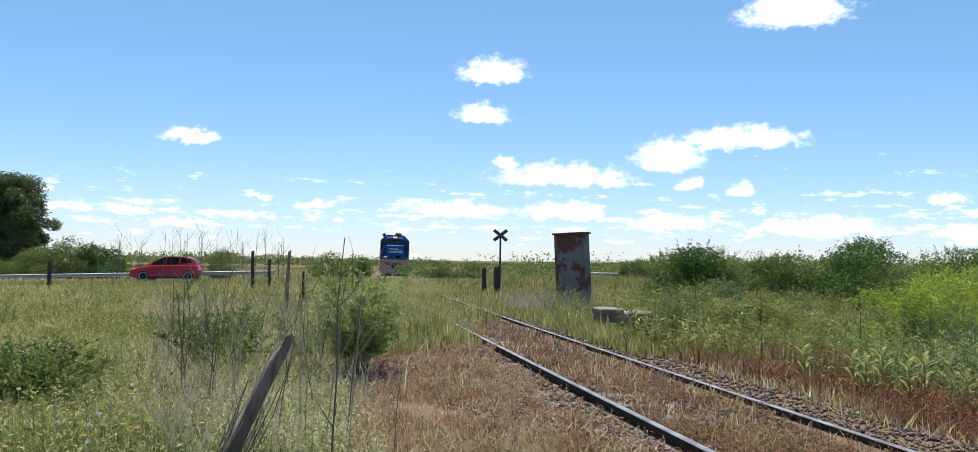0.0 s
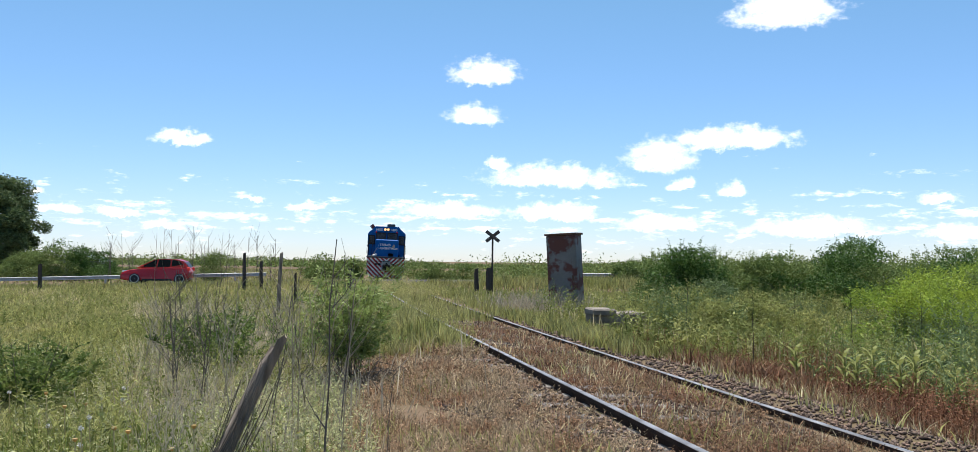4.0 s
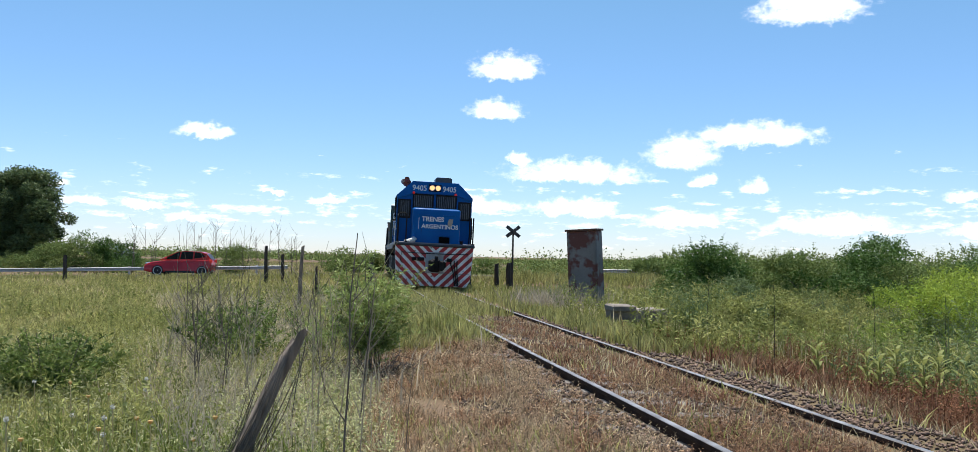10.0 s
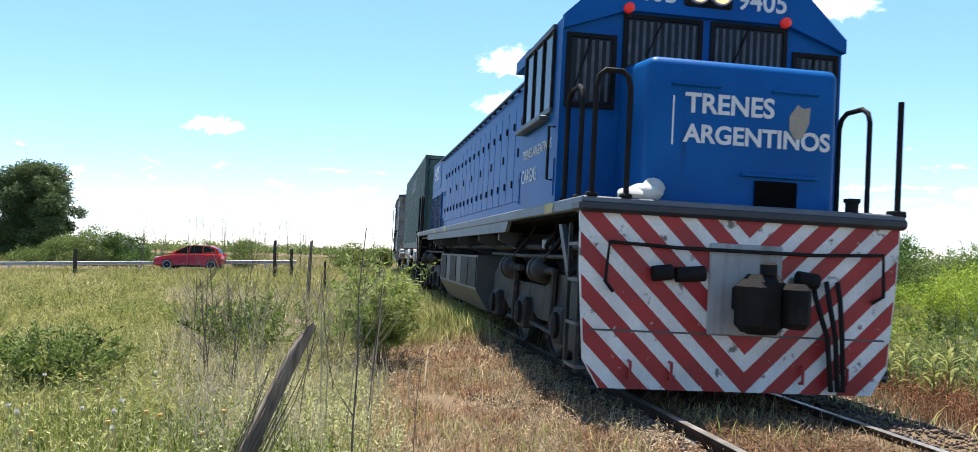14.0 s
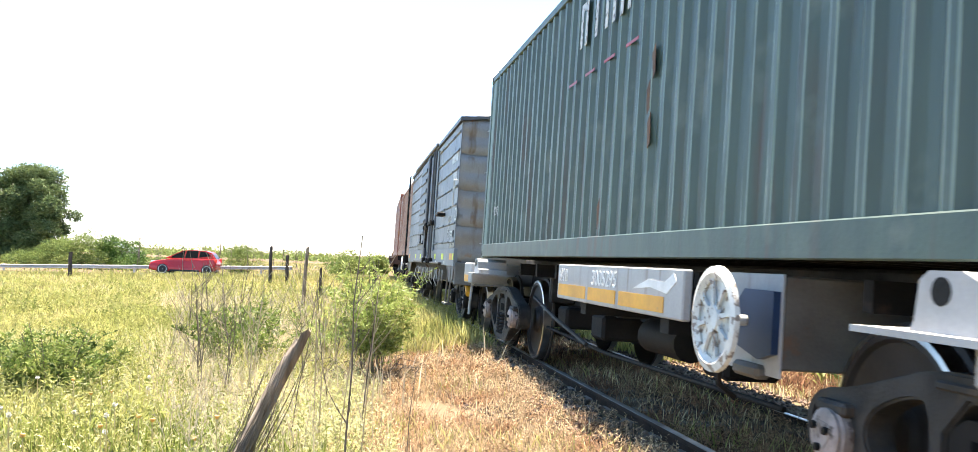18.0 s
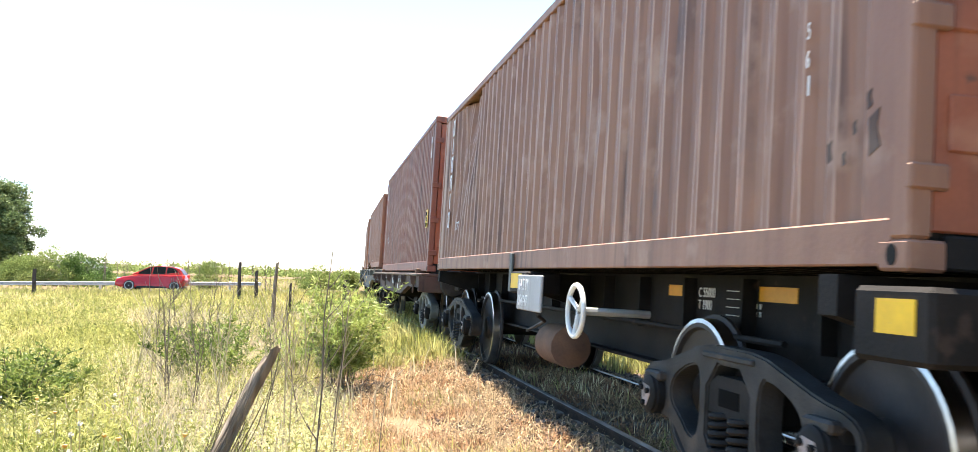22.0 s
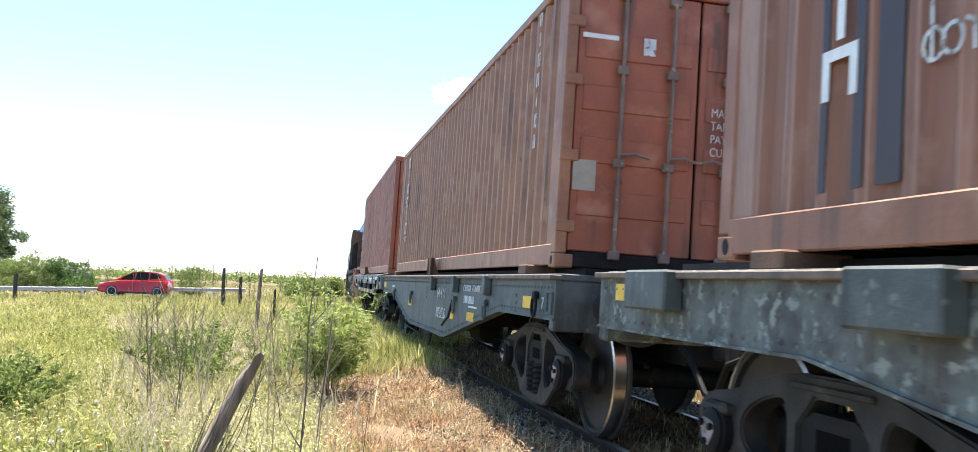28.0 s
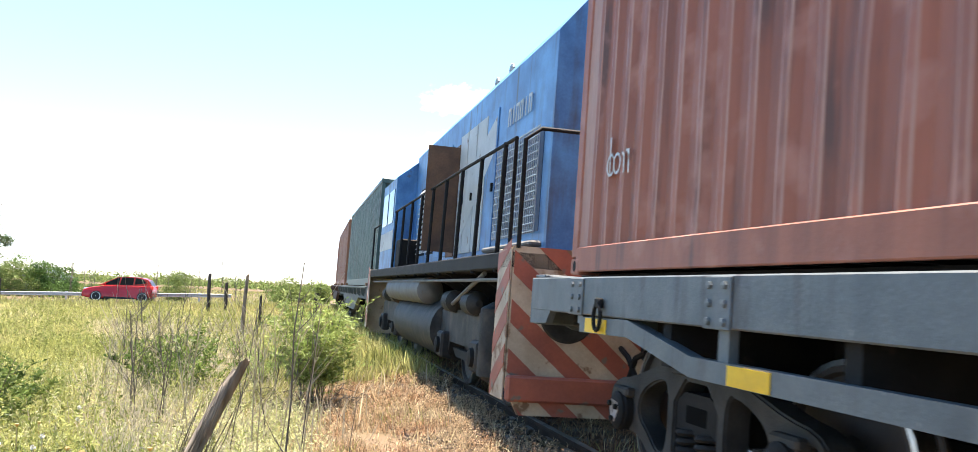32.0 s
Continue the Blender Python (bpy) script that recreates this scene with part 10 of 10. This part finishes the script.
def post(name, label, x, y, top, r, mat, lean=(0, 0), cap_cut=0.03, wires=0):
    """A round, slightly crooked wooden post with a sloping cut top."""
    z = gz(x, y) - 0.25
    n, rows = 16, 12
    sh = Shape()
    rr = random.Random(int(abs(x * 31 + y * 7) * 10))
    split = [rr.uniform(-0.16, 0.12) for k in range(n)]          # long cracks and ridges
    chip = [rr.uniform(-1.6, 1.0) for k in range(n)]
    for i in range(rows + 1):
        t = i / rows
        for k in range(n):
            a = 2 * math.pi * k / n
            q = r * (1.25 - 0.35 * t) * (1 + split[k] + rr.uniform(-0.06, 0.06))
            sh.v.append((lean[0] * t + q * math.cos(a) + 0.16 * r * math.sin(6 * t), lean[1] * t + q * math.sin(a), (top - z) * t + (cap_cut * (math.cos(a) + 0.35 * chip[k]) if i == rows else 0)))
    sh.f = [(i * n + k, i * n + (k + 1) % n, (i + 1) * n + (k + 1) % n, (i + 1) * n + k) for i in range(rows) for k in range(n)] + [tuple(rows * n + k for k in range(n))]
    return solid(name, sh, mat, label, "post", "wooden posts of old fences", at=Matrix.Translation((x, y, z)))


# broken leaning post close by, with dry grass round it
post("fence_post", "broken grey wooden post leaning over in the grass", -1.72, 4.72, 0.80, 0.047, M_WOOD, lean=(0.62, 0.30), cap_cut=0.035)
vr = random.Random(44)
vine = Shape()
vz = gz(-1.72, 4.72) - 0.25
for k in range(70):
    a, t1 = vr.uniform(-2.6, 0.6), vr.uniform(0.35, 0.95)
    q = vr.uniform(0.05, 0.12)
    pts = [(-1.72 + 0.62 * t + math.cos(a + 0.5 * t) * (q - 0.02 * t + vr.uniform(0, 0.03)), 4.72 + 0.30 * t + math.sin(a + 0.5 * t) * (q - 0.02 * t + vr.uniform(0, 0.03)), vz + (0.80 - vz) * t) for t in [0.12 + (t1 - 0.12) * j / 4 for j in range(5)]]
    pts[-1] = (pts[-1][0] + vr.uniform(-0.06, 0.02), pts[-1][1] - vr.uniform(0, 0.05), pts[-1][2] + 0.03)
    vine.tube(pts, 0.0035, 4, 0.0015)
solid("dead_vines", vine, M_TWIG, "grey dead vine stems clinging to the broken post", "vines", kind="stuff")
post("fence_post", "dark upright fence post beside the road", -11.68, 45.0, 1.53, 0.085, M_DARKWOOD)
post("fence_post", "dark upright fence post at the guard rail's end", -10.9, 45.2, 1.14, 0.075, M_DARKWOOD)
post("fence_post", "dark fence post beside the road", -22.0, 45.5, 0.85, 0.09, M_DARKWOOD)
post("fence_post", "grey fence post in the tall grass", -4.30, 30.0, 0.95, 0.07, M_DARKWOOD)
post("fence_post", "thin dark stake in the meadow", -6.3, 31.0, 0.78, 0.04, M_DARKWOOD)
post("fence_post", "split grey post wrapped in dead vines", -5.62, 25.2, 1.42, 0.05, M_WOOD, lean=(0.10, 0))
post("fence_post", "short dark wooden post by the crossing", -0.18, 43.5, 0.90, 0.10, M_DARKWOOD)
post("fence_post", "dark wooden post by the crossing", 0.42, 43.0, 0.95, 0.13, M_DARKWOOD)
post("fence_post", "leaning thin dead post", 2.55, 27.0, 1.55, 0.05, M_DARKWOOD, lean=(0.12, 0))

# level crossing sign
cx, cy = 0.60, 45.5
sg = thing("crossing_sign", "weathered crossed-board level crossing sign on a thin pole", "road sign", at=Matrix.Translation((cx, cy, gz(cx, cy))))
part("pole", Shape().tube([(0, 0, -0.1), (0, 0, 3.0)], 0.045, 8), M_DARKWOOD, sg)
for a in (38, -38):
    m = Matrix.Translation((0, -0.05 - 0.02 * (a > 0), 2.93)) @ Matrix.Rotation(radians(a), 4, "Y")
    part("board", Shape().box(-0.42, 0.42, -0.012, 0.012, -0.085, 0.085, 0.004), M_SIGN, sg, at=m)

# rusty equipment cabinet beside the line
bx, by = 2.52, 26.0
cab = thing("equipment_cabinet", "tall rusty sheet-steel equipment cabinet leaning in the weeds", "cabinet", at=Matrix.Translation((bx, by, gz(bx, by) - 0.1)) @ Matrix.Rotation(radians(-3.2), 4, "Y") @ Matrix.Rotation(radians(-24), 4, "Z"))
part("body", Shape().box(-0.44, 0.44, -0.28, 0.28, 0.0, 2.50, 0.015), M_RUSTBOX, cab)
part("lid", Shape().box(-0.48, 0.48, -0.32, 0.32, 2.50, 2.56, 0.01), M_RUSTBROWN, cab, "rusty overhanging lid")
part("door", Shape().box(-0.40, 0.40, -0.30, -0.28, 0.12, 2.42, 0.01), M_RUSTBOX, cab, "flaking white steel door")
for z in (0.5, 1.3, 2.1):
    part("hinge", Shape().tube([(-0.41, -0.30, z), (-0.41, -0.30, z + 0.12)], 0.018, 6), M_RUSTBROWN, cab)
part("latch", Shape().box(0.30, 0.36, -0.325, -0.30, 1.2, 1.36, 0.01), M_RUSTBROWN, cab)

# old concrete abutment in the weeds
cc = solid("concrete_block", Shape().box(-0.65, 0.60, -0.5, 0.5, -0.2, 0.52, 0.04).box(-0.72, -0.2, -0.56, 0.3, 0.45, 0.60, 0.03), M_CONCRETE, "broken old concrete block half hidden in weeds", "concrete block", at=Matrix.Translation((3.15, 20.6, gz(3.15, 20.6))) @ Matrix.Rotation(0.12, 4, "Z"))

# hut behind the road
hut = thing("hut", "small grey-green hut with a tin roof behind bushes", "hut", at=Matrix.Translation((-36.4, 84.0, gz(-36.4, 84.0) - 0.35)))
part("wall", Shape().box(-1.6, 1.6, -1.2, 1.2, 0, 1.95), M_HUTWALL, hut)
part("roof", Shape().prism([(-1.9, 1.9), (0, 2.7), (1.9, 1.9), (0, 2.6)], "Y", -1.5, 1.5), M_HUTROOF, hut)
part("door", Shape().box(-0.4, 0.4, -1.23, -1.2, 0, 1.8, 0.01), M_HUTROOF, hut)


# ---- dead stalks and twigs
def dead_stalk(name, label, x, y, top, mat, seed, r=0.007, lean=(0, 0), twigs=6, spread=0.22):
    rr = random.Random(seed)
    z = gz(x, y)
    s = thing(name, label, "dead plant", "dead stalks", at=Matrix.Translation((x, y, z)))
    h = top - z
    line = [(lean[0] * t + rr.uniform(-0.012, 0.012), lean[1] * t + rr.uniform(-0.012, 0.012), h * t) for t in (0, 0.2, 0.4, 0.6, 0.8, 1.0)]
    part("stem", Shape().tube(line, r, 6, r * 0.35), mat, s)
    for k in range(twigs):
        t = rr.uniform(0.3, 0.95)
        b = Vector((lean[0] * t, lean[1] * t, h * t))
        a = rr.uniform(0, 6.28)
        L = rr.uniform(0.4, 1.2) * spread
        part("twig", Shape().tube([b, b + Vector((math.cos(a) * L * 0.5, math.sin(a) * L * 0.3, L * 0.55)), b + Vector((math.cos(a) * L, math.sin(a) * L * 0.5, L * 1.35))], r * 0.45, 4, r * 0.2), mat, s)
    return s


dead_stalk("dead_stalk", "long thin dark dead stalk with side twigs", -0.775, 4.5, 1.35, M_TWIG, 1, 0.0075, (0.045, 0.05), 7, 0.15)
dead_stalk("dead_stalk", "pale crooked dead stalk leaning on a dark one", -0.74, 4.6, 1.08, M_PALETWIG, 2, 0.005, (0.10, 0.02), 3, 0.15)
dead_stalk("dead_stalk", "thin reddish dead stalk", -0.44, 4.4, 0.72, M_TWIG, 3, 0.004, (0.02, 0.0), 3, 0.2)
dead_stalk("dead_stalk", "dark dead stalk behind the broken post", -1.62, 7.0, 1.05, M_TWIG, 4, 0.006, (0.18, 0.0), 5, 0.3)
rr = random.Random(5)
for k in range(34):
    y = rr.uniform(7.0, 13.5)
    a = radians(rr.uniform(-20.5, -8.5))
    dead_stalk("dead_stalk", rr.choice(("bleached branching dead stalk in the meadow", "grey branching dead weed in the meadow")), y * math.tan(a), y, rr.uniform(0.55, 1.12), rr.choice((M_PALETWIG, M_TWIG)), 20 + k, 0.005 + 0.0003 * y, (rr.uniform(-0.2, 0.2), 0), 7, 0.34)
for k in range(30):
    y = rr.uniform(58, 66)
    a = radians(rr.uniform(-22.5, -12.5))
    dead_stalk("dead_stalk", "tall bare stalk standing behind the road", y * math.tan(a), y, rr.uniform(1.8, 3.4), M_TWIG, 80 + k, 0.022, (rr.uniform(-0.3, 0.3), 0), 5, 0.7)
for k in range(5):
    y = rr.uniform(12, 20)
    dead_stalk("dead_stalk", "dark upright stalk among the weeds", y * math.tan(radians(rr.uniform(10, 27))), y, rr.uniform(0.75, 1.15), M_DARKWOOD, 120 + k, 0.006, (rr.uniform(-0.05, 0.05), 0), 4, 0.15)

# flowers in the near meadow
for k in range(18):
    y = rr.uniform(5.2, 8.6)
    x = y * math.tan(radians(rr.uniform(-29, -16)))
    z = gz(x, y)
    h = rr.uniform(0.38, 0.58)
    orange = k < 9
    fl = thing("flower", "orange wild poppy on a thin stem" if orange else "white downy seed head on a thin stem", "flower", "meadow flowers", at=Matrix.Translation((x, y, z)))
    part("stem", Shape().tube([(0, 0, 0), (0.02, 0, h * 0.6), (0.01, 0, h)], 0.004, 4), M_STRAW, fl)
    if orange:
        sh = Shape().lathe([(h - 0.004, 0.003), (h + 0.003, 0.011), (h + 0.013, 0.017), (h + 0.019, 0.015)], "Z", (0.01, 0, 0), 10)
        part("petals", sh, M_PETAL, fl)
    else:
        sh = Shape()
        for j in range(40):
            d = Vector((rr.gauss(0, 1), rr.gauss(0, 1), rr.gauss(0, 1))).normalized() * 0.018
            q = d.orthogonal() * 0.15
            sh.add([(0.01, 0, h), Vector((0.01, 0, h)) + d + q, Vector((0.01, 0, h)) + d - q], [(0, 1, 2)])
        part("seed_head", sh, M_FLUFF, fl)

# large-leaved weed beyond the rails
def big_leaf_plant(x, y, h, seed):
    rr = random.Random(seed)
    p = thing("broadleaf_weed", "upright weed with long narrow green leaves", "weed", "broad-leaved weeds", at=Matrix.Translation((x, y, gz(x, y))))
    part("stem", Shape().tube([(0, 0, 0), (0.02, 0, h * 0.5), (0, 0, h)], 0.012, 6, 0.005), M_WEED, p)
    for k in range(18):
        t = 0.2 + 0.8 * k / 18
        a = k * 2.4
        L = rr.uniform(0.15, 0.24) * (1.1 - 0.4 * t)
        b = Vector((0, 0, h * t))
        u = Vector((math.cos(a), math.sin(a), 0))
        s = Vector((-math.sin(a), math.cos(a), 0)) * 0.022
        pts = [b, b + u * L * 0.35 + Vector((0, 0, 0.40 * L)), b + u * L * 0.75 + Vector((0, 0, 0.60 * L)), b + u * L * 1.05 + Vector((0, 0, 0.62 * L))]
        part("leaf", Shape().add([pts[0], pts[1] + s, pts[2] + s * 0.8, pts[3], pts[2] - s * 0.8, pts[1] - s], [(0, 1, 5), (1, 2, 4, 5), (2, 3, 4)]), M_WEED, p)


for k, (x, y, h) in enumerate(((4.45, 9.6, 0.55), (4.75, 9.9, 0.62), (4.2, 10.1, 0.5), (5.0, 9.5, 0.5), (4.6, 10.6, 0.62), (5.3, 10.4, 0.6), (3.9, 11.2, 0.5), (5.6, 9.8, 0.5), (4.9, 10.2, 0.56), (4.3, 10.7, 0.52))):
    big_leaf_plant(x, y, h, 200 + k)

# sleepers
sl = Shape().box(-1.2, 1.2, -0.12, 0.12, -0.14, 0.0, 0.015).mesh("sleeper", M_SLEEPER)
for k in range(62):
    a = 3.0 + k * 0.64
    q = track_point(a, 0, -0.093)
    s = float(track_slope(q.y))
    ob = new("sleeper", sl)
    ob.parent = track
    ob.matrix_basis = Matrix.Translation(q) @ Matrix.Rotation(-math.atan(s), 4, "Z") @ Matrix.Rotation(LEAN, 4, "Y")


# ---- motion: the train rolls along the curve past the camera, slowly gaining speed
SPEED_T = (0.0, 3.0, 6.0, 9.0, 12.0, 13.5, 15.0, 18.0, 21.0, 24.0, 27.0, 30.0, 32.0)
SPEED_V = (4.90, 5.35, 5.88, 6.08, 6.28, 6.66, 6.132, 6.25, 6.46, 6.49, 6.44, 6.67, 7.20)
FINE_T = np.arange(0, 32.001, 0.02)
FINE_V = np.interp(FINE_T, SPEED_T, SPEED_V)
FINE_S = 89.38 - np.concatenate([[0.0], np.cumsum((FINE_V[1:] + FINE_V[:-1]) * 0.01)])


def front_at(t):
    """Arc length of the train's front at t."""
    return float(np.interp(t, FINE_T, FINE_S))


def motions():
    for ob, u, reach, z in VEHICLES:
        rows = []
        for k in range(33):
            m = ride(front_at(k) + u, reach)
            rows.append((k, m @ Matrix.Translation((0, 0, z))))
        walk(ob, rows)
    for ob, u, r, y in TURNING:
        rows = []
        seen = [t for t in np.arange(0, 32.01, 0.1) if -4 < front_at(t) + u < 26]
        base = ob.matrix_basis.translation.copy()
        if not seen:
            continue
        t0, t1 = seen[0], seen[-1]
        s0 = front_at(t0)
        turn = lambda t: Matrix.Translation(base) @ Matrix.Rotation((s0 - front_at(t)) / r, 4, "X")
        if t0 > 0.05:
            rows.append((0.0, turn(t0)))
        rows += [(float(t), turn(t)) for t in seen]
        if t1 < 31.95:
            rows.append((32.0, turn(t1)))
        walk(ob, rows)


motions()
